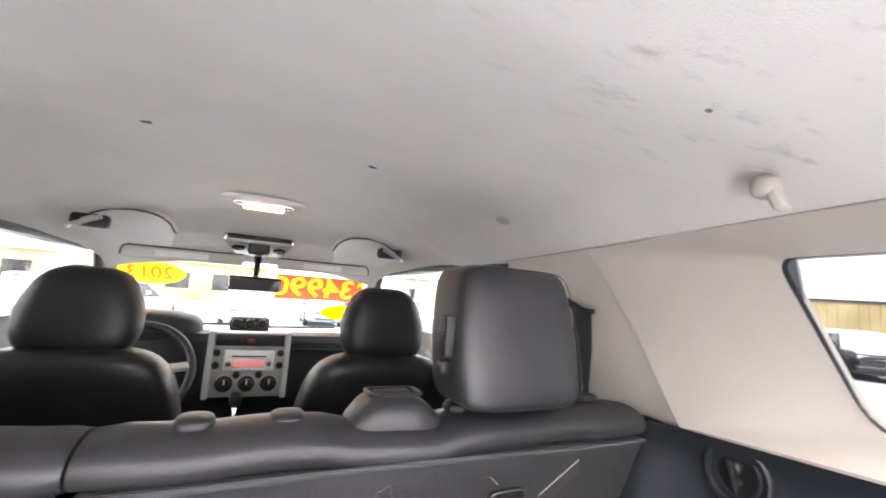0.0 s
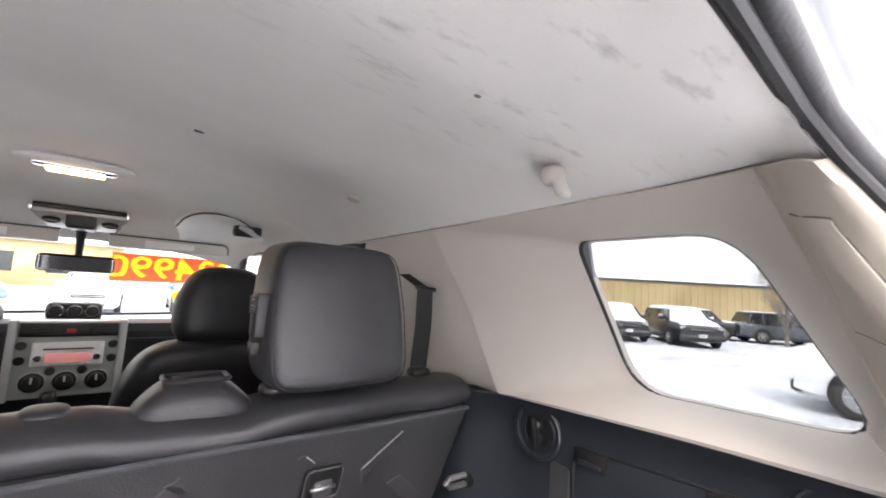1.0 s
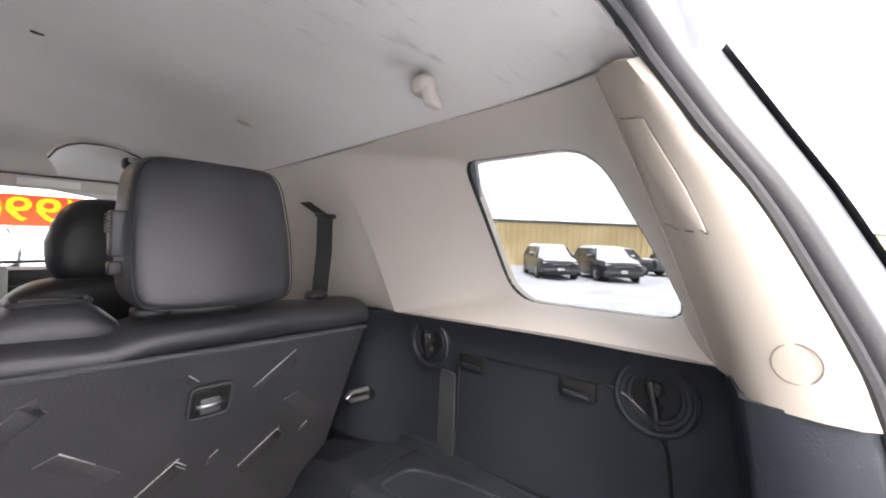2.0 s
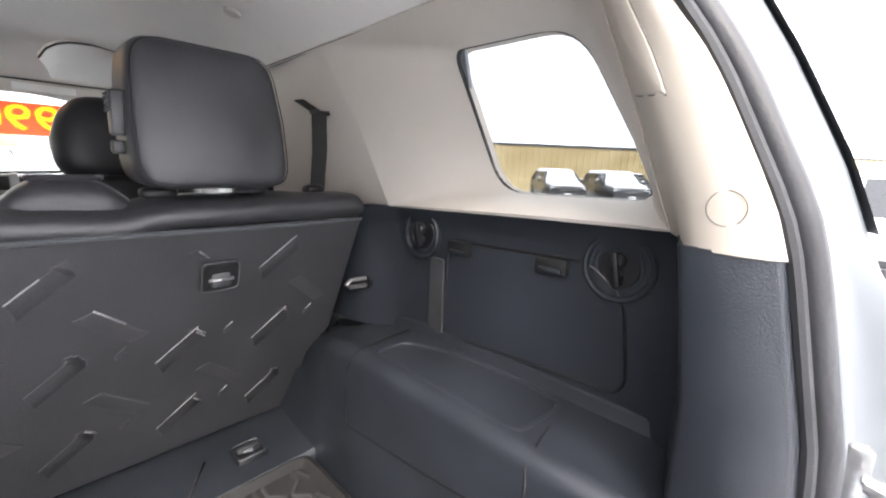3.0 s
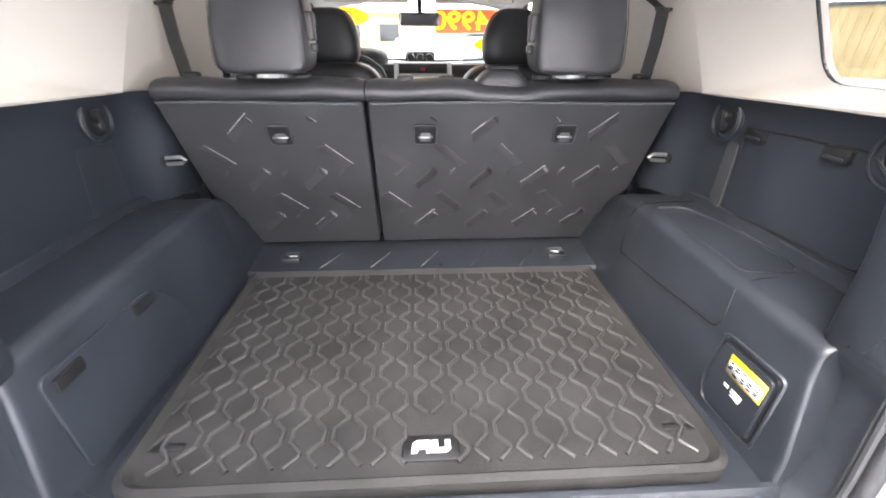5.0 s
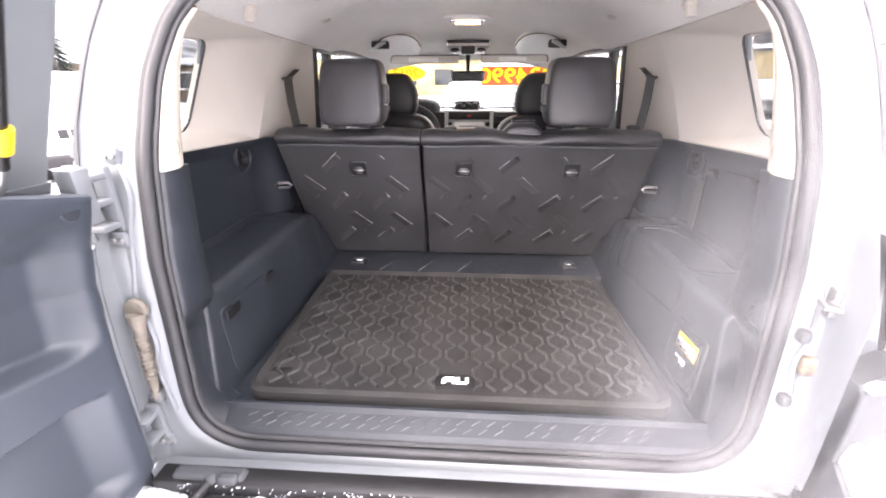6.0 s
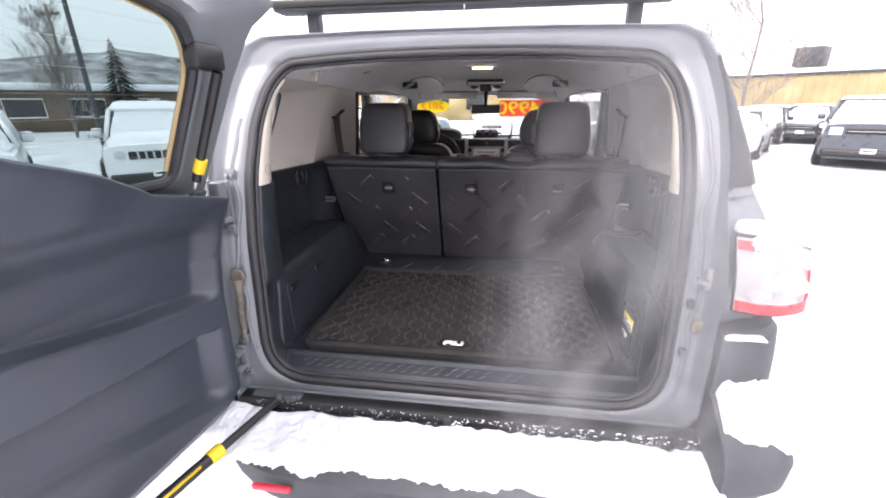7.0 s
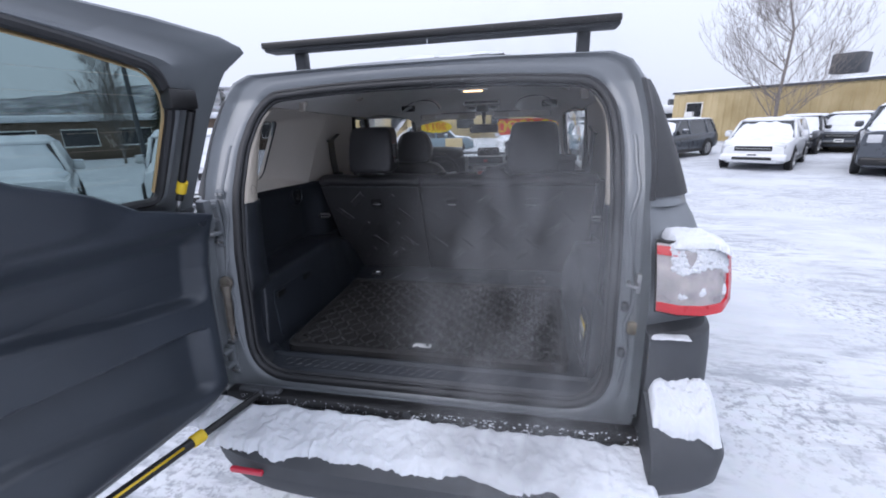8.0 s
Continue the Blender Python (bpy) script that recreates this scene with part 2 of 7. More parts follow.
def words(name, text, size, material, parent, m, label="", depth=0.001):
    """Writing in the built-in font, as a mesh."""
    cu = bpy.data.curves.new(name, "FONT")
    cu.body, cu.size, cu.extrude, cu.align_x, cu.align_y = text, size, depth, "CENTER", "CENTER"
    tmp = bpy.data.objects.new(name, cu)
    scene.collection.objects.link(tmp)
    me = bpy.data.meshes.new_from_object(tmp)
    bpy.data.objects.remove(tmp)
    me.transform(m)
    me.materials.append(material)
    ob = new(name, me)
    ob.parent = parent
    ob.matrix_parent_inverse = Matrix.Translation(-BASE.get(parent.name, Vector()))
    if label:
        ob["label"] = label
    return ob


def lerp(a, b, t):
    return a + (b - a) * t


def interp(x, xs, ys):
    return float(np.interp(x, xs, ys))


def smooth(a, b, x):
    t = min(1.0, max(0.0, (x - a) / (b - a)))
    return t * t * (3 - 2 * t)


# ---- the cabin: ceiling, side trim, wheel boxes, floor ----
def rear_y(z):
    """The leaning plane of the tailgate opening."""
    return interp(z, [0.6, 1.00, 1.08, 1.15, 1.23, 1.31, 1.40, 1.50, 1.66, 1.74, 1.80], [0.185, 0.185, 0.19, 0.205, 0.24, 0.285, 0.322, 0.375, 0.472, 0.505, 0.53])


def gate_y(z):
    """The leaning plane of the tailgate door itself, measured from its hinge."""
    return interp(z, [0.6, 1.00, 1.08, 1.15, 1.23, 1.31, 1.40, 1.50, 1.66, 1.74, 1.80], [0.185, 0.185, 0.19, 0.205, 0.24, 0.29, 0.345, 0.405, 0.495, 0.535, 0.56])


def seal_y(z):
    """Where the weather strip of the opening runs, deeper than the body's rear face."""
    return interp(z, [0.6, 0.74, 1.0, 1.15, 1.31, 1.35, 1.39, 1.435, 1.47, 1.50, 1.55, 1.58, 1.614, 1.65, 1.70, 1.76], [0.24, 0.245, 0.265, 0.28, 0.316, 0.329, 0.348, 0.371, 0.390, 0.408, 0.443, 0.462, 0.483, 0.502, 0.512, 0.525])


def normals2(pts):
    out, k = [], len(pts)
    for i in range(k):
        d = Vector(pts[(i + 1) % k]) - Vector(pts[i - 1])
        out.append(Vector((d.y, -d.x)).normalized())
    return out


LOOP = rounded([(-0.584, 0.702), (0.612, 0.702), (0.614, 1.25), (0.613, 1.50), (0.600, 1.592), (0.550, 1.651), (0.30, 1.655), (0.0, 1.655), (-0.30, 1.655), (-0.532, 1.651), (-0.582, 1.592), (-0.595, 1.50), (-0.590, 1.25)], [0.14, 0.14, 0.2, 0.06, 0.05, 0.05, 0.14, 0.14, 0.14, 0.05, 0.05, 0.06, 0.2], 9)
LOOP = [(x, z + 0.022 * (1 - (x / 0.6) ** 2) * smooth(1.56, 1.655, z)) for x, z in LOOP]
LOOPN = normals2(LOOP)


def loop_x(z, s):
    """Half-width of the opening at height z on the side s."""
    if s > 0:
        return interp(z, [0.70, 0.73, 0.77, 0.84, 1.25, 1.50, 1.55, 1.58, 1.614, 1.636], [0.50, 0.565, 0.59, 0.611, 0.614, 0.613, 0.611, 0.601, 0.584, 0.557])
    return interp(z, [0.70, 0.73, 0.77, 0.84, 1.25, 1.50, 1.55, 1.58, 1.614, 1.636], [0.47, 0.535, 0.562, 0.583, 0.589, 0.594, 0.592, 0.582, 0.565, 0.538])


def seam_z(y):
    """Height of the joint between headliner and side trim."""
    return interp(y, [0.52, 0.57, 0.62, 0.70, 0.85, 1.05, 1.5], [1.622, 1.637, 1.639, 1.634, 1.628, 1.620, 1.606])


def seam_x(y):
    return interp(y, [0.52, 0.57, 0.62, 0.75, 1.5], [0.580, 0.620, 0.640, 0.650, 0.650])


def ceil_z(x, y):
    zc = interp(y, [0.45, 0.53, 0.73, 1.0, 1.37, 1.9, 2.2, 2.5, 2.68, 2.76], [1.664, 1.668, 1.681, 1.728, 1.775, 1.765, 1.74, 1.70, 1.655, 1.60])
    k = interp(y, [0.53, 0.66, 0.75, 1.37, 2.3], [0.09, 0.095, 0.107, 0.28, 0.20])
    xs = seam_x(y)
    rim = zc - k * xs ** 2 - seam_z(y)
    fore = smooth(1.45, 1.65, y)
    r = math.hypot(x / 0.215, (y - 1.90) / 0.24)
    return zc - k * x * x - rim * smooth(xs - 0.10, xs, abs(x)) * (1 - fore) - 0.05 * smooth(0.56, 0.68, abs(x)) * fore + 0.013 * smooth(1.0, 0.55, r)


def edge_yz(x):
    """The headliner's rear edge, which follows the opening."""
    a = abs(x)
    return interp(a, [0, 0.39, 0.488, 0.54, 0.568], [0.543, 0.535, 0.533, 0.527, 0.513]), interp(a, [0, 0.39, 0.488, 0.54, 0.568], [1.668, 1.654, 1.649, 1.637, 1.616])


rows = []
for x in np.linspace(-0.568, 0.568, 41):
    ey, ez = edge_yz(x)
    rows.append((x * 1.03, ey - 0.004, ez + 0.024))
rows = [rows]
for j in range(80):
    y = lerp(0.516, 2.76, (j / 79) ** 1.5)
    wide = interp(y, [0.516, 0.53, 0.57, 0.62, 0.75, 1.45, 1.6, 2.3, 2.76], [0.568, 0.592, 0.624, 0.645, 0.655, 0.656, 0.665, 0.64, 0.60])
    row = []
    for i in range(41):
        x = lerp(-wide, wide, i / 40)
        q = smooth(0.60, 0.516, y)
        ey, ez = edge_yz(x * 0.568 / wide)
        yy = y + (ey - 0.516) * q
        z = lerp(ceil_z(x, yy), ez, q ** 3)
        for sx in (-1, 1):
            # soft pockets round the coat hooks, swells over the front doors
            z += 0.016 * math.exp(-((x - sx * 0.552) / 0.036) ** 2 - ((y - 0.81) / 0.042) ** 2)
            z -= 0.05 * math.exp(-((x - sx * 0.56) / 0.09) ** 2 - ((y - 1.72) / 0.16) ** 2)
        row.append((x, yy, z))
    rows.append(row)
rows = [r + [(x, y, z + 0.012) for x, y, z in r[::-1]] for r in rows]
ceiling = setting("ceiling", loft(rows, close=True, cap=True), HEADLINER, "pale grey fabric headliner, scuffed and stained near the tailgate", "ceiling")

WIN = [(0.878, 1.590), (0.795, 1.327), (0.492, 1.333), (0.630, 1.592)]  # quarter window, y and z: front top, front low, rear low, rear top


def win_x(y, z):
    return interp(z, [1.34, 1.58], [0.822, 0.758])


def wall_box(y, z):
    """Inner bottom edge of the wheel box."""
    return interp(y, [0.3, 0.52, 1.05, 1.2], [0.572, 0.562, 0.538, 0.535])


def side_trim(s):
    """Pale upper trim round the quarter window, on the side s (1: right, -1: left)."""
    side = "right" if s > 0 else "left"
    inner = rounded(WIN, [0.035, 0.06, 0.06, 0.07], 8)

    def along(line, n):
        """n points at even steps along a line."""
        d = [0.0]
        for a, b in zip(line, line[1:]):
            d.append(d[-1] + (Vector(b) - Vector(a)).length)
        return [(interp(q, d, [p[0] for p in line]), interp(q, d, [p[1] for p in line])) for q in np.linspace(0, d[-1], n, endpoint=False)]
    N = 16
    loop_in, loop_out = [], []
    corner_at = [4, 13, 22, 31]
    cy, cz = 0.70, 1.46
    # outer edge: crease, seam, rear pillar, belt line
    P = {"bf": (1.016, 1.285), "tf": (1.184, 1.620), "tr": (0.580, 1.640), "br": (0.455, 1.312)}
    poly = [P["tf"], P["bf"], P["br"], P["tr"]]

    def out_x(y, z):
        return interp(z, [1.29, 1.45, 1.605, 1.620, 1.640], [0.722, 0.705, 0.662, 0.652, 0.645]) - 0.02 * smooth(0.7, 0.45, y)

    for q in range(4):
        a, b = corner_at[q], corner_at[(q + 1) % 4]
        seg = inner[a:b + 1] if b > a else inner[a:] + inner[:b + 1]
        loop_in += along(seg, N)
        loop_out += along([poly[q], poly[(q + 1) % 4]], N)
    rows = [[], [], [], [], [], []]
    for (y, z), (oy, oz) in zip(loop_in, loop_out):
        x = win_x(y, z)
        ox = out_x(oy, oz)
        rows[0].append((s * (x + 0.012), y, z))
        rows[1].append((s * (x - 0.004), y, z))
        dy, dz = y - cy, z - cz
        L = math.hypot(dy, dz)
        for q, (f, g) in enumerate(((0.12, 0.22), (0.38, 0.55), (0.72, 0.86))):
            rows[2 + q].append((s * lerp(x, ox, g), lerp(y, oy, f), lerp(z, oz, f)))
        rows[5].append((s * ox, oy, oz))
    bm = loft(rows, close=True)
    # seam row: from the crease forward to the door opening
    front = [[(s * out_x(lerp(1.016, 1.184, t), lerp(1.285, 1.620, t)), lerp(1.016, 1.184, t), lerp(1.285, 1.620, t)) for t in np.linspace(0, 1, 17)],
             [(s * lerp(0.738, 0.660, t), lerp(1.10, 1.26, t), lerp(1.283, 1.613, t)) for t in np.linspace(0, 1, 17)],
             [(s * lerp(0.735, 0.668, t), lerp(1.36, 1.42, t), lerp(1.25, 1.610, t)) for t in np.linspace(0, 1, 17)],
             [(s * lerp(0.70, 0.66, t), lerp(1.52, 1.50, t), lerp(1.18, 1.61, t)) for t in np.linspace(0, 1, 17)],
             [(s * lerp(0.74, 0.70, t), lerp(1.54, 1.53, t), lerp(1.18, 1.62, t)) for t in np.linspace(0, 1, 17)]]
    bm = loft(front, bm=bm)
    trim = setting("wall_%s_upper" % side, thicken(bm, 0.006), GREYTRIM, "pale grey plastic trim round the quarter window", "wall", sharp=50)
    # black rubber edge of the pane
    part("gasket", tube([(s * (win_x(y, z) - 0.006), lerp(y, cy, 0.022), lerp(z, cz, 0.016)) for y, z in inner], 0.0042, 6, closed=True), SEAL, trim, "thin black rubber edge")
    bm = bmesh.new()
    bm.faces.new([bm.verts.new((s * (win_x(y, z) + 0.014), y, z)) for y, z in rounded(WIN, [0.035, 0.06, 0.06, 0.07], 8)])
    pane = part("quarter_pane", thicken(bm, 0.003), TINT2, trim, "clear quarter window pane")
    # rear pillar: from the window trim round to the edge of the opening
    wrap = []
    for t in np.linspace(0, 1, 40):
        # forward edge on the window trim, rear edge along the seal, which lies lower at the top
        za, z = lerp(1.312, 1.640, t), lerp(1.312, 1.616, t)
        ya = lerp(0.455, 0.580, t)
        a = Vector((s * out_x(ya, za), ya, za))
        c = Vector((s * (loop_x(z, s) - 0.017), seal_y(z) + 0.030, z))
        b = c + Vector((s * lerp(0.004, 0.020, t), lerp(0.072, 0.040, t) + 0.008 * math.sin(math.pi * t), 0.4 * (za - z)))
        e = c + Vector((s * 0.03, -0.012, 0))
        wrap.append([a, a.lerp(b, 0.5) + Vector((s * 0.016 * (1 - 0.7 * t), 0, 0)), a.lerp(b, 0.85) + Vector((s * 0.004, 0, 0)), b + Vector((-s * 0.001, -0.012, 0)), b.lerp(c, 0.6) - Vector((s * 0.004, 0, 0)), c + Vector((0, 0.008, 0)), c + Vector((s * 0.004, 0, 0)), e])
    pill = setting("pillar_%s" % side, thicken(loft([[r[i] for r in wrap] for i in range(8)]), 0.004), WARMTRIM, "moulded rear pillar trim, tinted as warm-lit", "pillar", sharp=60)
    # slim raised lid on the pillar and the round cap near its foot
    def on_wrap(q, z, off=0.0):
        r = min(38.999, max(0.0, (z - 1.312) / 0.302 * 39))
        i, k = int(r), min(6, int(q))
        p = wrap[i][k].lerp(wrap[i][k + 1], q - k).lerp(wrap[i + 1][k].lerp(wrap[i + 1][k + 1], q - k), r - i)
        n = (wrap[i][k + 1] - wrap[i][k]).cross(wrap[i + 1][k] - wrap[i][k]).normalized()
        return p + (n if n.x * s < 0 else -n) * off
    ends = rounded([(0.5, 1.458), (3.3, 1.450), (3.3, 1.562), (0.9, 1.568)], [0.014, 0.03, 0.03, 0.014], 4)
    ring = []
    for (a0, a1), (b0, b1) in zip(ends, ends[1:] + ends[:1]):
        for w in np.linspace(0, 1, 5)[:-1]:
            ring.append((lerp(a0, b0, w), lerp(a1, b1, w)))
    cq, cz2 = 2.0, 1.51
    bm = loft([[on_wrap(lerp(cq, q, f), lerp(cz2, z, f), h) for q, z in ring] for f, h in ((0.02, 0.0062), (0.5, 0.0062), (0.93, 0.0060), (0.98, 0.0052), (1.0, 0.0))], close=True)
    part("pillar_lid", bm, WARMTRIM, pill, "slim raised lid in the pillar's warm-lit tint", sharp=70)
    part("lid_groove", tube([on_wrap(q, z, 0.0040) for q, z in ring], 0.0010, 5, closed=True), JOINT, pill)

    e1, e2 = on_wrap(4.2, 1.352) - on_wrap(3.6, 1.352), on_wrap(3.9, 1.37) - on_wrap(3.9, 1.335)
    nrm = e1.cross(e2).normalized()
    nrm = -nrm if nrm.x * s > 0 else nrm
    cm = Matrix.Translation(on_wrap(3.9, 1.352) + nrm * 0.004) @ nrm.to_track_quat("Z", "Y").to_matrix().to_4x4()
    part("cap_joint", tube([cm @ Vector((0.016 * math.cos(w), 0.016 * math.sin(w), -0.0005)) for w in np.linspace(0, 2 * math.pi, 29)[:-1]], 0.0007, 5, closed=True), JOINT, pill, "joint of a round flush cap")
    bm = loft([[(s * (seam_x(y) + 0.003 + 0.02 * q), y, seam_z(y) - 0.001 + 0.05 * q) for y in np.linspace(0.565, 1.54, 30)] for q in (0, 0.3, 1)])
    part("cove", thicken(bm, 0.003), GREYTRIM, trim)
    # dark piping where headliner and trim meet
    part("seam", tube([(s * (seam_x(y) - 0.001), y, seam_z(y) - 0.0015) for y in np.linspace(0.53, 1.50, 36)] + [(s * 0.66, 1.515, 1.60)], 0.0010, 5), JOINT, trim)
    return trim


for s in (1, -1):
    side_trim(s)


def dish(parent, x, y, z, r, s, rx=1.0):
    """A dished cargo-hook knob on a side wall."""
    m = Matrix.Translation((s * x, y, z)) @ Euler((0, -s * math.pi / 2, 0)).to_matrix().to_4x4()
    ring = part("dish", lathe([(r * 1.12, -0.004), (r * 1.10, 0.005), (r * 1.03, 0.008), (r * 0.95, 0.007), (r * 0.9, 0.001), (r * 0.8, 0.0005), (r * 0.74, 0.0025), (r * 0.66, 0.002), (r * 0.60, -0.001), (0.001, -0.001)], 40, m, cap=False), CHARCOAL, parent, "round charcoal dish with a raised rim")
    part("inner_field", lathe([(r * 0.62, 0.0018), (r * 0.3, 0.0014), (0.001, 0.0014)], 30, m, cap=False), BLACK, ring)
    k = part("knob", lathe([(0.012, -0.002), (0.011, 0.012), (0.008, 0.015), (0.0, 0.016)], 18, m @ Matrix.Translation((0.011, 0, 0)), cap=False), BLACK, ring, "black turn knob with a hook")
    part("knob_lobe", lathe([(0.010, -0.002), (0.009, 0.010), (0.006, 0.012), (0.0, 0.012)], 16, m @ Matrix.Translation((-0.013, 0, 0)), cap=False), CHARCOAL, ring)
    part("hook", box(-0.026, 0.024, -0.0055, 0.0055, 0.004, 0.019, 0.004, 2, m=m @ Matrix.Rotation(0.2, 4, "Z")), BLACK, ring)
    return k


def side_wall(s):
    side = "right" if s > 0 else "left"
    # dark lower wall with a folded return forward of the crease
    rows = []
    for z in np.linspace(1.00, 1.318, 12):
        t = (z - 1.0) / 0.318
        row = []
        for y in np.linspace(0.40, 1.30, 30):
            top = interp(y, [0.4, 0.6, 0.83, 1.12, 1.3], [1.318, 1.309, 1.300, 1.281, 1.27])
            zz = 1.0 + t * (top - 1.0)
            x = 0.752 - 0.025 * smooth(0.86, 1.0, t) - 0.06 * smooth(0.99, 1.14, y) - 0.03 * smooth(0.47, 0.41, y)
            row.append((s * x, y, zz))
        rows.append(row)
    wall = setting("wall_%s_lower" % side, thicken(loft(rows), 0.005), CHARCOAL, "charcoal plastic cargo side wall", "wall")
    dish(wall, 0.744, 0.936, 1.236, 0.047, s)
    if s > 0:
        dish(wall, 0.746, 0.530, 1.246, 0.047, s)
        # access lid with two latches
        seam = [(0.86, 1.231), (0.575, 1.246), (0.515, 1.20), (0.498, 1.075), (0.515, 1.052), (0.62, 1.050), (0.855, 1.032), (0.865, 1.05)]
        lid = rounded(seam, [0.005, 0.03, 0.03, 0.02, 0.01, 0.01, 0.02, 0.02], 4)
        part("access_lid", prism(lid, lambda u, v, w: (0.7505 - w, u, v), 0.006, 0.002), CHARCOAL, wall, "flat charcoal access lid")
        for y, z in ((0.828, 1.222), (0.632, 1.229)):
            l = part("latch", box(0.735, 0.748, y - 0.028, y + 0.028, z - 0.013, z + 0.013, 0.003), BLACK, wall, "recessed black latch")
            part("latch_lip", box(0.731, 0.737, y - 0.02, y + 0.02, z - 0.010, z - 0.003, 0.002), CHARCOAL2, l)
        part("lid_joint", tube([(0.7455, u, v) for u, v in lid], 0.0026, 5, closed=True), BLACK, wall)
        part("strap_panel", prism(rounded([(0.865, 1.035), (0.912, 1.02), (0.908, 1.192), (0.868, 1.192)], 0.01, 3), lambda u, v, w: (0.749 - w - 0.1 * (0.912 - u), u, v), 0.005, 0.0015), STRIP, wall, "worn grey upright strip")
    else:
        part("strap_panel", prism(rounded([(0.83, 1.04), (0.96, 1.03), (0.955, 1.19), (0.85, 1.19)], 0.01, 3), lambda u, v, w: (s * (0.7505 - w), u, v), 0.004, 0.0015), CHARCOAL2, wall)
    # dark lower part of the rear pillar, down to the sill
    rows = []
    for z in np.linspace(0.70, 1.314, 28):
        xo = loop_x(z, s) - 0.017 + 0.030 * smooth(1.02, 0.96, z)
        yo = seal_y(z) + 0.028
        yi = yo + interp(z, [0.70, 1.0, 1.31], [0.100, 0.105, 0.082])
        rows.append([(s * 0.748, yi + 0.035, z), (s * 0.69, yi + 0.022, z), (s * (xo + 0.022), yi + 0.004, z), (s * (xo + 0.004), yi + 0.001, z), (s * (xo - 0.002), yi - 0.005, z), (s * (xo - 0.003), (yi + yo) / 2, z), (s * (xo - 0.001), yo + 0.008, z), (s * (xo + 0.004), yo, z), (s * (xo + 0.03), yo - 0.012, z)])
    part("pillar_foot", thicken(loft(rows), 0.004), CHARCOAL2, wall, "charcoal lower pillar cover", sharp=60)
    return wall


WALLS = {s: side_wall(s) for s in (1, -1)}


TRAY = rounded([(0.612, 0.590), (0.700, 0.580), (0.722, 0.588), (0.732, 0.64), (0.732, 0.76), (0.716, 0.845), (0.684, 0.920), (0.612, 0.920)], [0.018, 0.03, 0.02, 0.04, 0.06, 0.06, 0.022, 0.018], 5)


def shifted(poly, d):
    """The outline pushed outwards by d."""
    return [(x + n.x * d, y + n.y * d) for (x, y), n in zip(poly, normals2(poly))]


def within(p, poly):
    odd = False
    for a, b in zip(poly, poly[1:] + poly[:1]):
        if (a[1] > p.y) != (b[1] > p.y) and p.x < a[0] + (p.y - a[1]) / (b[1] - a[1]) * (b[0] - a[0]):
            odd = not odd
    return odd


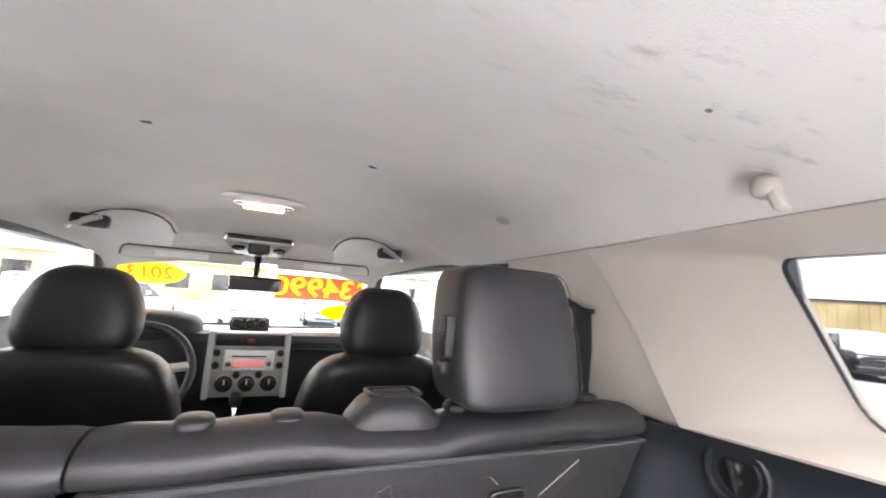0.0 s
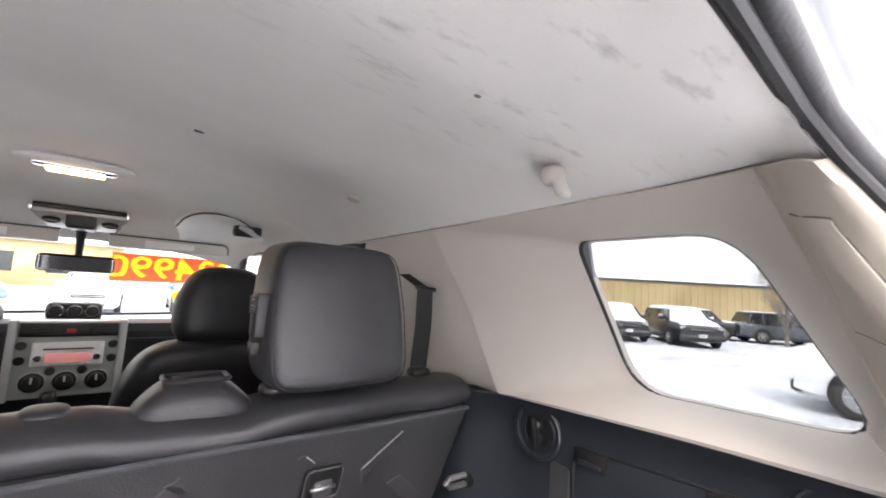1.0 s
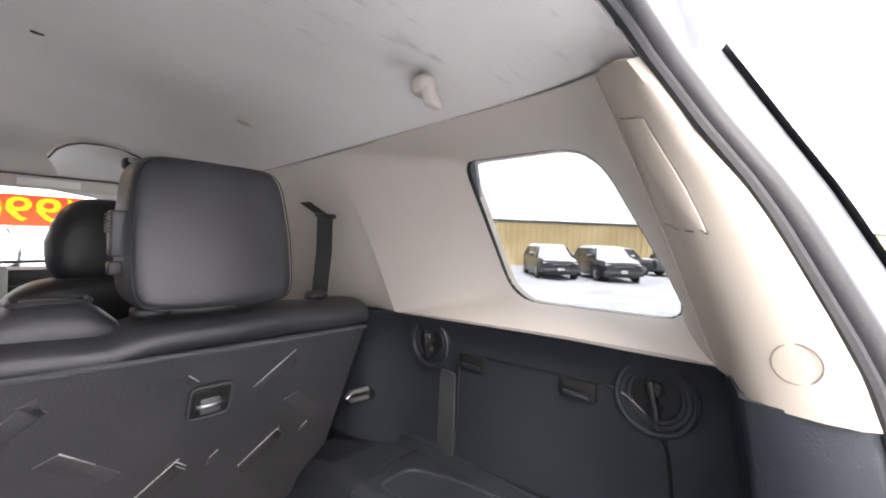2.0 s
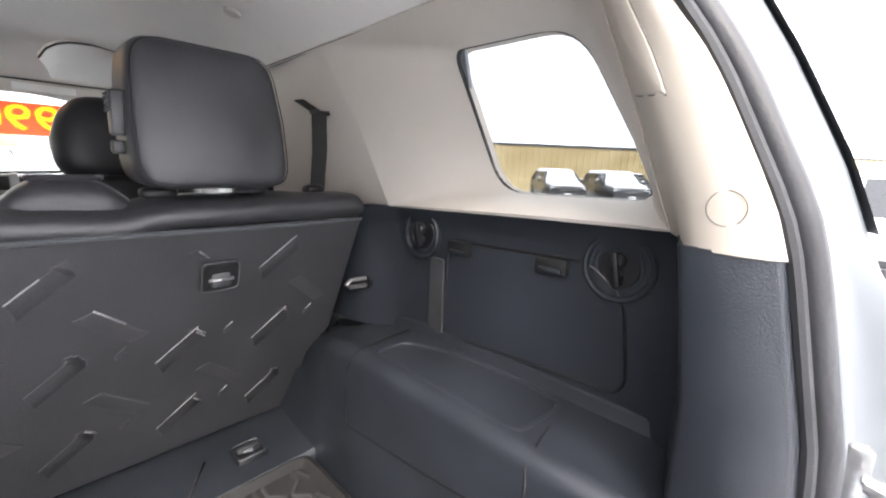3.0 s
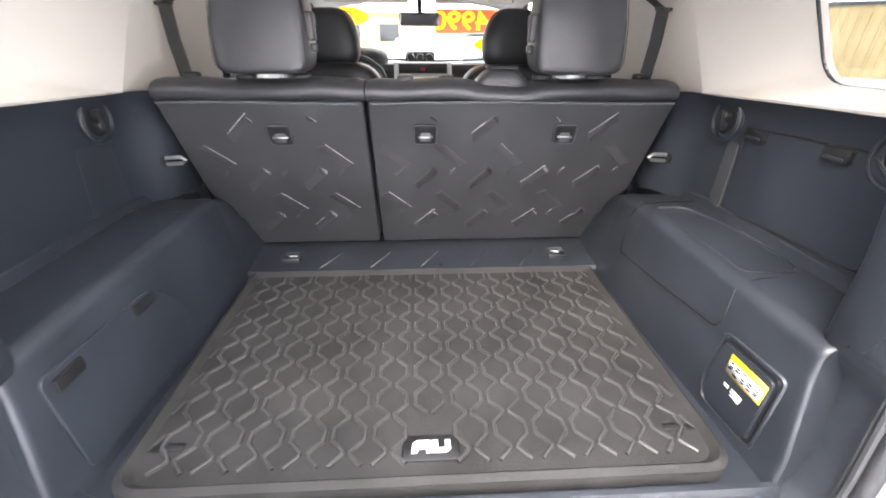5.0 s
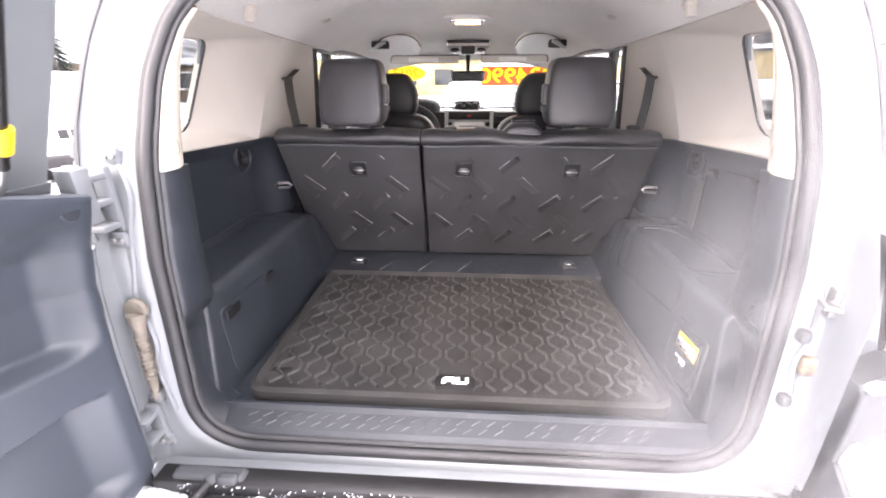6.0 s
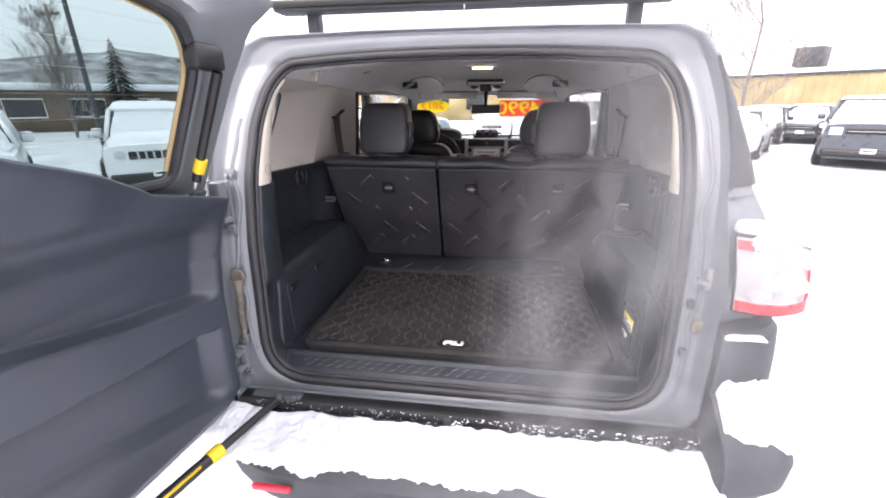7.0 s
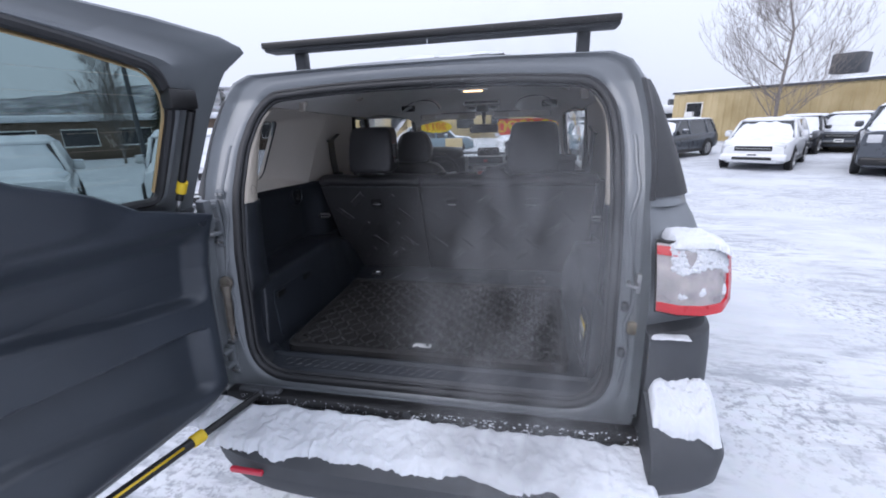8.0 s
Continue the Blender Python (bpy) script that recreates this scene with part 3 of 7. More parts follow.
def wheel_box(s):
    """The moulded box over the rear wheel, with a tray in its top on the right."""
    side = "right" if s > 0 else "left"
    rows = []
    for y in list(np.linspace(0.372, 0.384, 6)) + list(np.linspace(0.39, 0.568, 24)) + list(np.linspace(0.571, 0.936, 122)) + list(np.linspace(0.942, 1.26, 38)):
        zt = interp(y, [0.3, 0.92, 1.05, 1.2, 1.27], [1.013, 1.016, 1.002, 0.945, 0.925])
        inset = 0.006 * (1 - math.sqrt(max(0, 1 - max(0, (0.384 - y) / 0.012) ** 2))) if y < 0.384 else 0
        xb = wall_box(y, 0) + inset
        xt = interp(y, [0.3, 0.9, 1.05, 1.25], [0.580, 0.572, 0.585, 0.62]) + inset
        prof = [(xb, 0.72), (lerp(xb, xt, 0.3), 0.80), (lerp(xb, xt, 0.6), 0.88), (lerp(xb, xt, 0.85), zt - 0.055)]
        R = 0.028
        for q in range(7):
            w = math.pi / 2 * q / 6
            prof.append((xt + R - R * math.cos(w), zt - R + R * math.sin(w)))
        top0 = xt + R + 0.002
        prof += [(x, zt) for x in np.linspace(top0, 0.738, 46)]
        prof += [(0.7395, zt + 0.004), (0.742, zt + 0.020), (0.748, zt + 0.024)]
        row = []
        for x, z in prof:
            row.append((s * x, y, z))
        # the rear end leans back towards the sill
        row = [(x, y - 0.042 * smooth(1.01, 0.735, abs(z)) * smooth(0.47, 0.372, y), z) for x, y, z in row]
        rows.append(row)
    bm = loft(rows, cap=True)
    if s > 0:
        hole = shifted(TRAY, 0.0025)
        bmesh.ops.delete(bm, geom=[f for f in bm.faces if f.calc_center_median().z > 1.0 and within(f.calc_center_median(), hole)], context="FACES")
    ob = setting("wheel_box_%s" % side, bm, CHARCOAL2, "scuffed charcoal moulded box over the rear wheel" + (" with a tray in its top" if s > 0 else ""), "wheel housing")

    def face(u, v, w):
        y, z = u, v
        t = smooth(0.72, 1.0, z)
        return (s * (lerp(wall_box(y, 0), interp(y, [0.3, 0.9, 1.05, 1.25], [0.580, 0.572, 0.585, 0.62]), min(1, (z - 0.72) / 0.25)) - 0.001 - w), y, z)
    if s > 0:
        pts = [(0.968, 0.985), (0.962, 0.93), (0.951, 0.866), (0.74, 0.884), (0.60, 0.899), (0.562, 0.903), (0.552, 0.925), (0.553, 0.985)]
        joint = [face(u, v, 0.0) for u, v in rounded(pts, 0.016, 4)[4:-4]]
        over = lambda y: [(0.578, y, 0.995), (0.590, y, 1.007), (0.604, y, 1.0135)]
        joint = [(0.738, 0.958, 1.0145), (0.690, 0.958, 1.014), (0.630, 0.950, 1.0145)] + over(0.952)[::-1] + joint + over(0.556) + [(0.63, 0.562, 1.0135), (0.66, 0.566, 1.0135)]
        part("panel_joint", tube(joint, 0.0022, 5), BLACK, ob)
        sunk = [[(x, y, 1.0145 + z) for x, y in shifted(TRAY, d)] for d, z in ((0.0055, -0.002), (0.005, 0.0012), (0.001, 0.0020), (-0.0015, 0.0005), (-0.003, -0.004), (-0.0045, -0.021), (-0.0065, -0.026), (-0.010, -0.0295), (-0.030, -0.0305))]
        part("tray", loft(sunk, close=True, cap=True), CHARCOAL2, ob, "shallow moulded tray")
        # recess of the jack compartment: a raised frame round a sunken lid
        part("recess_frame", tube([face(u, v, 0.0) for u, v in rounded([(0.392, 0.760), (0.520, 0.756), (0.538, 0.80), (0.532, 0.905), (0.520, 0.915), (0.394, 0.922)], 0.014, 4)], 0.004, 6, closed=True), CHARCOAL2, ob, "rounded frame of the jack compartment")
        def flat(u, v, w):
            a_, b_, c_ = (Vector(face(*p, 0.0)) for p in ((0.40, 0.77), (0.52, 0.77), (0.46, 0.905)))
            f, g = (u - 0.40) / 0.12, (v - 0.77) / 0.135
            return tuple(a_ + (b_ - a_) * f + (c_ - (a_ + b_) / 2) * g - Vector((w + 0.002, 0, 0)))
        lid = part("jack_lid", prism(rounded([(0.402, 0.772), (0.508, 0.768), (0.524, 0.80), (0.520, 0.893), (0.512, 0.902), (0.405, 0.908)], 0.012, 4), flat, 0.006, 0.002), CHARCOAL, ob, "charcoal jack compartment lid")
        part("lid_joint", tube([face(u, v, 0.0) for u, v in rounded([(0.398, 0.768), (0.512, 0.764), (0.53, 0.80), (0.525, 0.897), (0.515, 0.907), (0.400, 0.913)], 0.012, 4)], 0.002, 5, closed=True), BLACK, ob)
        st = part("warning_label", prism([(0.408, 0.853), (0.492, 0.853), (0.492, 0.895), (0.408, 0.895)], lambda u, v, w: flat(u, v, w + 0.0062), 0.0008), YELLOW, lid, "yellow warning label")
        part("label_field", prism([(0.411, 0.857), (0.489, 0.857), (0.489, 0.883), (0.411, 0.883)], lambda u, v, w: flat(u, v, w + 0.0072), 0.0006), WHITE, st)
        rnd = random.Random(6)
        for q in range(16):
            u0, v0, w0 = 0.414 + 0.0155 * (q % 5) + rnd.uniform(0, 0.004), 0.8595 + 0.0058 * (q // 4) + rnd.uniform(0, 0.002), rnd.uniform(0.005, 0.012)
            part("text_bar", prism([(u0, v0), (min(0.488, u0 + w0), v0), (min(0.488, u0 + w0), v0 + 0.0032), (u0, v0 + 0.0032)], lambda u, v, w: flat(u, v, w + 0.0079), 0.0004), BLACK, st)
        for u0, u1, v0, v1 in ((0.470, 0.482, 0.828, 0.835), (0.438, 0.464, 0.832, 0.836), (0.438, 0.464, 0.826, 0.830), (0.440, 0.462, 0.820, 0.824)):
            part("text_bar", prism([(u0, v0), (u1, v0), (u1, v1), (u0, v1)], lambda u, v, w: flat(u, v, w + 0.0062), 0.0005), WHITE, lid)
    else:
        lid = part("storage_lid", prism(rounded([(0.405, 0.765), (0.712, 0.765), (0.742, 0.872), (0.690, 0.938), (0.655, 0.952), (0.405, 0.962)], [0.02, 0.02, 0.03, 0.03, 0.02, 0.02], 4), face, 0.006, 0.002), CHARCOAL, ob, "charcoal storage lid with two latches")
        for y in (0.449, 0.640):
            part("latch", prism([(y - 0.028, 0.926), (y + 0.028, 0.926), (y + 0.028, 0.949), (y - 0.028, 0.949)], lambda u, v, w: face(u, v, w + 0.005), 0.007, 0.002), BLACK, lid, "recessed black latch")
    return ob


for s in (1, -1):
    wheel_box(s)

# floor of the cargo bay and of the cabin
bm = box(-0.60, 0.60, 0.30, 1.06, 0.70, 0.735, 0.004)
floor = setting("floor", bm, CHARCOAL, "dark cargo floor under the rubber mat", "floor")
bm = loft([[(x, y, z) for x in np.linspace(-0.60, 0.60, 13)] for y, z in ((1.036, 0.735), (1.040, 0.757), (1.048, 0.764), (1.12, 0.768), (1.22, 0.774), (1.30, 0.76), (1.34, 0.70))])
sill = setting("floor_step", thicken(bm, 0.004), CHARCOAL2, "charcoal board at the foot of the rear seat", "floor panel")
for q in range(5):
    x = -0.330 + 0.158 * q
    r = part("rib", tube([(x, 1.058, 0.766), (x + 0.058, 1.150, 0.7695)], 0.0030, 5), PANEL, sill)
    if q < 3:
        part("worn_glint_edge", tube([(x + 0.002, 1.060, 0.7682), (x + 0.058, 1.149, 0.7717)], 0.0012, 5), RIBM, r)
for x in (-0.428, 0.436):
    b = part("tie_bracket", box(x - 0.030, x + 0.030, 1.092, 1.15, 0.764, 0.777, 0.005), BLACK, sill, "black recessed tie-down bracket")
    part("bracket_rim", tube([(x + u, v, 0.778) for u, v in rounded([(-0.028, 1.095), (0.028, 1.095), (0.028, 1.146), (-0.028, 1.146)], 0.008, 3)], 0.003, 6, closed=True), CHARCOAL2, b)
    part("ring", tube([(x - 0.012, 1.120, 0.780), (x - 0.014, 1.106, 0.786), (x, 1.098, 0.789), (x + 0.014, 1.106, 0.786), (x + 0.012, 1.120, 0.780)], 0.004, 8), CHROME, b, "steel tie-down ring")
    part("ring_hinge", box(x - 0.022, x + 0.022, 1.116, 1.130, 0.776, 0.785, 0.003), GREYBUMPER, b)
setting("floor_cabin", box(-0.74, 0.74, 1.30, 3.05, 0.52, 0.56), CHARCOAL, "dark carpet of the passenger floor", "floor")

# scuff plate and sill lining
def scuff(x, t):
    y = lerp(0.338, 0.262, t)
    return (x, y, interp(t, [0, 0.12, 0.2, 0.8, 1.0], [0.752, 0.752, 0.740, 0.728, 0.705]))


bm = loft([[scuff(x, t) for x in np.linspace(-0.58, 0.58, 24)] for t in (0, 0.06, 0.12, 0.2, 0.5, 0.8, 0.9, 1)])
plate = setting("scuff_plate", thicken(bm, 0.006), CHARCOAL2, "ribbed charcoal scuff plate on the tailgate sill", "sill plate")
for q in range(27):
    for w in (0, 1):
        x = lerp(-0.49, 0.47, (q + 0.45 * w) / 27)
        if x < 0.1 or (q + w) % 3:
            a, b = scuff(x, 0.44 + 0.26 * w), scuff(x + 0.020, 0.28 + 0.26 * w)
            part("rib", tube([(a[0], a[1], a[2] + 0.0006), (b[0], b[1], b[2] + 0.0006)], 0.0013, 5), SCUFFRIB, plate)

# ---- rubber cargo mat ----
cargo = thing("cargo_mat", "dark brown-grey rubber cargo mat with a raised honeycomb tread", "mat", (0, 0.69, 0.736))
YF, YR, XH = 1.040, 0.350, 0.522
out = rounded([(-XH, YR), (XH, YR), (XH + 0.003, YF), (-XH - 0.003, YF)], [0.055, 0.055, 0.03, 0.03], 6)
inn = rounded([(-XH + 0.022, YR + 0.022), (XH - 0.022, YR + 0.022), (XH - 0.02, YF - 0.022), (-XH + 0.02, YF - 0.022)], [0.045, 0.045, 0.02, 0.02], 6)
mid = [tuple(0.5 * (Vector(a) + Vector(b))) for a, b in zip(out, inn)]
bm = loft([[(x, y, 0.737) for x, y in out], [(x, y, 0.768) for x, y in out], [(x, y, 0.775) for x, y in mid], [(x, y, 0.761) for x, y in inn]], close=True)
bm.faces.new([v for v in bm.verts][-len(inn):])
base = part("base", bm, RUBBER, cargo)
bm = None
PX, PY = 0.0745, 0.0775
for i in range(-6, 7):
    for j in range(-2, 7):
        cx, cy = PX * i, 0.533 + PY * j
        if i == 0 and j < 0:
            continue
        for s in (-1, 1):
            pts = [(cx + s * 0.0065, cy + 0.0385), (cx + s * 0.0085, cy + 0.0335), (cx + s * 0.0285, cy + 0.0135), (cx + s * 0.0285, cy - 0.0135), (cx + s * 0.0085, cy - 0.0335), (cx + s * 0.0065, cy - 0.0385)]
            pts = [(x, y) for x, y in pts if YR + 0.026 < y < YF - 0.026 and abs(x) < XH - 0.026]
            if len(pts) > 1:
                bm = tube([(x, y, 0.7626) for x, y in pts], 0.0046, 6, bm=bm)
for j in range(-1, 7):
    for s in (-1, 1):
        y = 0.533 + PY * j
        bm = tube([(s * 0.497, y - 0.017, 0.7618), (s * 0.485, y + 0.014, 0.7618)], 0.0034, 5, bm=bm)
tagged(part("tread", bm, RIDGE, base), kind="stuff")
for s in (-1, 1):
    part("slot", box(s * 0.468 - 0.03, s * 0.468 + 0.03, 0.436, 0.452, 0.7595, 0.7635, 0.003), BLACK, base, "black slot")
bd = part("badge", box(-0.052, 0.052, 0.395, 0.447, 0.7595, 0.765, 0.003), BLACK, base, "black badge with a white mark")
for poly in ([(-0.043, 0.406), (-0.030, 0.406), (-0.027, 0.416), (-0.010, 0.416), (-0.010, 0.406), (-0.002, 0.406), (-0.002, 0.438), (-0.030, 0.438), (-0.040, 0.430)], [(0.000, 0.406), (0.034, 0.406), (0.043, 0.414), (0.043, 0.438), (0.030, 0.438), (0.030, 0.418), (0.016, 0.418), (0.016, 0.438), (0.000, 0.438)]):
    part("mark", prism([(u * 0.82, 0.422 + (v - 0.422) * 0.8) for u, v in poly], lambda u, v, w: (u, v, 0.765 + w), 0.0012), WHITE, bd)


# ---- rear seats ----
def back_y(z):
    """The leaning rear face of the rear seat back."""
    return 1.052 + (1.258 - z) * 0.36


def rear_seat(x0, x1, name, label, ribs, loops, head_x, guide):
    th = thing(name, label, "seat", ((x0 + x1) / 2, 1.25, 0.774))
    lo0 = max(x0, -0.575)
    lo1 = min(x1, 0.575)
    poly = [(lo0, 0.776), (lo1, 0.776)]
    if x1 > 0.5:
        poly += [(0.60, 0.93), (0.648, 0.985), (0.672, 1.262)]
    else:
        poly += [(x1, 1.262)]
    if x0 < -0.5:
        poly += [(-0.672, 1.262), (-0.648, 0.985), (-0.60, 0.93)]
    else:
        poly += [(x0, 1.262)]
    board = part("back_board", prism(rounded(poly, 0.012, 3), lambda u, v, w: (u, back_y(v) + w, v), 0.02, 0.004), PANEL, th, "scuffed charcoal back board with diagonal ribs")
    # leather bolster rolled over the top, and the front cushion of the back
    rows = []
    n = 26
    for i in range(n + 1):
        x = lerp(x0 - 0.004, x1 + 0.004, i / n)
        edge = min(1, min(x - x0 + 0.012, x1 - x + 0.012) / 0.03)
        q = math.sqrt(max(0.0, 1 - (1 - edge) ** 2)) if edge < 1 else 1
        wob = 0.002 * math.sin(17 * x) + 0.0012 * math.sin(41 * x)
        dip = -0.010 * smooth(0.10, 0.16, x) * smooth(0.31, 0.27, x) if x1 > 0.5 else 0
        row = []
        for w in np.linspace(-0.62 * math.pi, 1.05 * math.pi, 16):
            # w=0: rearmost, pi/2: top
            ry, rz = 0.062, 0.032
            row.append((x, 1.108 - ry * math.cos(w) * (0.75 + 0.25 * q), 1.282 + wob + dip + rz * math.sin(w) * (0.6 + 0.4 * q)))
        row.append((x, 1.20, 1.10))
        row.append((x, 1.24, 0.80))
        rows.append(row)
    bm = loft(rows, cap=True)
    part("bolster", bm, LEATHER2, th, "black leather top of the seat back")
    # lighter grey than rubber: the highlight along the welt is put into its colour
    part("piping", tube([(x, back_y(1.262) - 0.003, 1.2585 + 0.002 * math.sin(9 * x)) for x in np.linspace(x0 + 0.01 if x0 > -0.6 else -0.668, x1 - 0.01 if x1 < 0.6 else 0.668, 24)], 0.0040, 6), GREYBUMPER, th, "welt along the back board, pale for its highlight")
    part("cushion", box(x0 + 0.01, x1 - 0.01, 1.30, 1.74, 0.80, 0.96, 0.05, 4), LEATHER, th, "black leather seat cushion")
    for x in loops:
        z0, z1 = 1.143, 1.199
        b = part("loop_plate", prism(rounded([(x - 0.031, z0), (x + 0.031, z0), (x + 0.031, z1), (x - 0.031, z1)], 0.010, 4), lambda u, v, w: (u, back_y(v) - 0.007 + w, v), 0.008, 0.0025), BLACK, board, "black child-seat anchor plate")
        part("bar", tube([(x - 0.020, back_y(1.166) - 0.012, 1.166), (x + 0.020, back_y(1.166) - 0.012, 1.166)], 0.003, 8), METAL, b, "steel anchor bar")
        part("recess", prism(rounded([(x - 0.024, z0 + 0.006), (x + 0.024, z0 + 0.006), (x + 0.024, z1 - 0.006), (x - 0.024, z1 - 0.006)], 0.006, 3), lambda u, v, w: (u, back_y(v) - 0.0085 + w, v), 0.003, 0.001), BLACK, b)
        part("loop_lid", box(x - 0.016, x + 0.016, back_y(1.160) - 0.016, back_y(1.160) - 0.006, 1.152, 1.180, 0.005), STRIP, b, "grey anchor cover")
        part("rim", tube([(u, back_y(v) - 0.009, v) for u, v in rounded([(x - 0.030, z0 + 0.001), (x + 0.030, z0 + 0.001), (x + 0.030, z1 - 0.001), (x - 0.030, z1 - 0.001)], 0.010, 4)], 0.0018, 6, closed=True), STRIP, b)
    worn = random.Random(3)
    for x, z, L, d in ribs:
        a = math.radians(41.5)
        wide = 0.026 if L > 0.05 else 0.010

        def at_rib(u, v, w, x=x, z=z, d=d):
            X, Z = x + u * math.cos(a) - v * math.sin(a) * d, z + d * u * math.sin(a) + v * math.cos(a)
            return (X, back_y(Z) - 0.0010 + w, Z)
        q = prism([(-0.5 * L, -wide), (0.5 * L - 0.012, -wide), (0.5 * L, 0.0), (-0.5 * L + 0.012, 0.0)] if L > 0.05 else [(-0.5 * L, -wide), (0.5 * L - 0.006, -wide), (0.5 * L, 0.0), (-0.5 * L + 0.006, 0.0)], at_rib, 0.004, 0.0012, 1)
        block = part("rib", q, RIBB, board)
        # worn edges with painted glints, chosen by slope and side, fewer in the middle
        glint = (1.0 if x < -0.16 else 0.45) if d < 0 else (0.95 if x > 0.28 else 0.4 if x > 0.0 else 0.1)
        if worn.random() < glint:
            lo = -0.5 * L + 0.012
            hi = 0.5 * L if worn.random() < 0.5 + 0.5 * glint else lerp(lo, 0.5 * L, 0.55)
            part("worn_glint_edge", tube([at_rib(lo, 0.0, 0.0002), at_rib(hi, 0.0, 0.0002)], 0.0013, 5), RIBM, block)
    if guide:
        bm = None
        x = 0.211
        bm = cushion((x, 1.115, 1.309), (0.074, 0.044, 0.030), 4.0, 18, lambda p: (-p.x * 0.030 * max(0, p.z + 0.2), 0.012 * max(0, p.z), 0))
        part("belt_guide", bm, LEATHER2, th, "moulded centre belt outlet")
        part("guide_rim", tube([(x + u, y, 1.339) for u, y in rounded([(-0.038, 1.100), (0.040, 1.100), (0.040, 1.145), (-0.038, 1.145)], 0.010, 4)], 0.0035, 6, closed=True), LEATHER2, th)
        part("guide_slot", box(x - 0.028, x + 0.030, 1.108, 1.138, 1.333, 1.3405, 0.003), BLACK, th)
    for x in ((-0.046, 0.062) if guide else ()):
        part("rest_socket", cushion((x, 1.11, 1.311), (0.023, 0.026, 0.011), 3, 10), LEATHER2, th, "low socket for a head restraint")
    for x in (head_x - 0.07, head_x + 0.07):
        part("post_collar", cushion((x, 1.108, 1.316), (0.026, 0.02, 0.010), 3, 10), BLACK, th, "black post collar")
    part("release_cap", cushion((math.copysign(0.60, head_x), 1.125, 1.316), (0.022, 0.018, 0.010), 3, 10), BLACK, th, "seat release button")
    # head restraint
    def hs(p):
        return (0.012 * p.x * -max(0, p.z), 0.02 * p.z + 0.012 * (1 - p.x * p.x) * -0.4, 0)
    hd = part("head_restraint", cushion((head_x, 1.098, 1.435), (0.113, 0.062, 0.109), 7.0, 30, hs), LEATHER2, th, "dark grey leather head restraint")
    inner = -math.copysign(1, head_x)
    for f in (-0.80,):
        ring = []
        for w in np.linspace(0, 2 * math.pi, 64)[:-1]:
            cx, cz = (math.copysign(abs(g(w)) ** (2 / 7.0), g(w)) for g in (math.cos, math.sin))
            p = Vector((cx * 0.955, f, cz * 0.955))
            q = Vector((p.x * 0.113, -0.0585, p.z * 0.109)) + Vector(hs(p))
            ring.append(q + Vector((head_x, 1.098, 1.435)))
        part("seam", tube(ring, 0.0010, 5, closed=True), LEATHER, hd, "stitched seam")
    part("side_button", box(head_x + inner * 0.116 - 0.010, head_x + inner * 0.116 + 0.010, 1.056, 1.088, 1.40, 1.462, 0.004), BLACK, hd, "ribbed black side button")
    part("side_button", box(head_x + inner * 0.118 - 0.009, head_x + inner * 0.118 + 0.009, 1.065, 1.085, 1.375, 1.394, 0.004), BLACK, hd)
    for q in range(6):
        part("button_rib", box(head_x + inner * 0.127 - 0.002, head_x + inner * 0.127 + 0.002, 1.062, 1.086, 1.432 + 0.0045 * q, 1.4345 + 0.0045 * q, 0.0005, 1), GREYBUMPER, hd)
    for x in (head_x - 0.07, head_x + 0.07):
        part("post", tube([(x, 1.105, 1.31), (x, 1.103, 1.36)], 0.006, 8), CHROME, hd, "steel post")
    return th


def rib_field(x0, x1):
    """Tread pattern of the back boards: long and short bars, falling and rising, on one lattice."""
    out = []
    for j in range(3):
        z = 1.151 - 0.160 * j
        for i in range(-1, 10):
            x = -0.610 + 0.1645 * i
            out.append((x + 0.038, z - 0.034, 0.103, -1))
            out.append((x + 0.150, z - 0.085, 0.032, -1))
            out.append((x + 0.113, z + 0.049, 0.100, 1))
            out.append((x + 0.034, z + 0.066 - 0.160, 0.028, 1))
            out.append((x + 0.150, z + 0.068, 0.032, -1))
    keep = []
    for x, z, L, d in out:
        lim = interp(z, [0.80, 0.93, 0.99, 1.25], [0.55, 0.575, 0.615, 0.64]) - 0.4 * L
        near = any(abs(x - h) < 0.040 + 0.35 * L and abs(z - 1.171) < 0.034 + 0.3 * L for h in (-0.385, 0.005, 0.393))
        if x0 + 0.4 * L + 0.01 < x < x1 - 0.4 * L - 0.01 and abs(x) < lim and 0.79 + 0.3 * L < z < 1.252 - 0.3 * L and not near:
            keep.append((x, z, L, d))
    return sorted(set(keep))


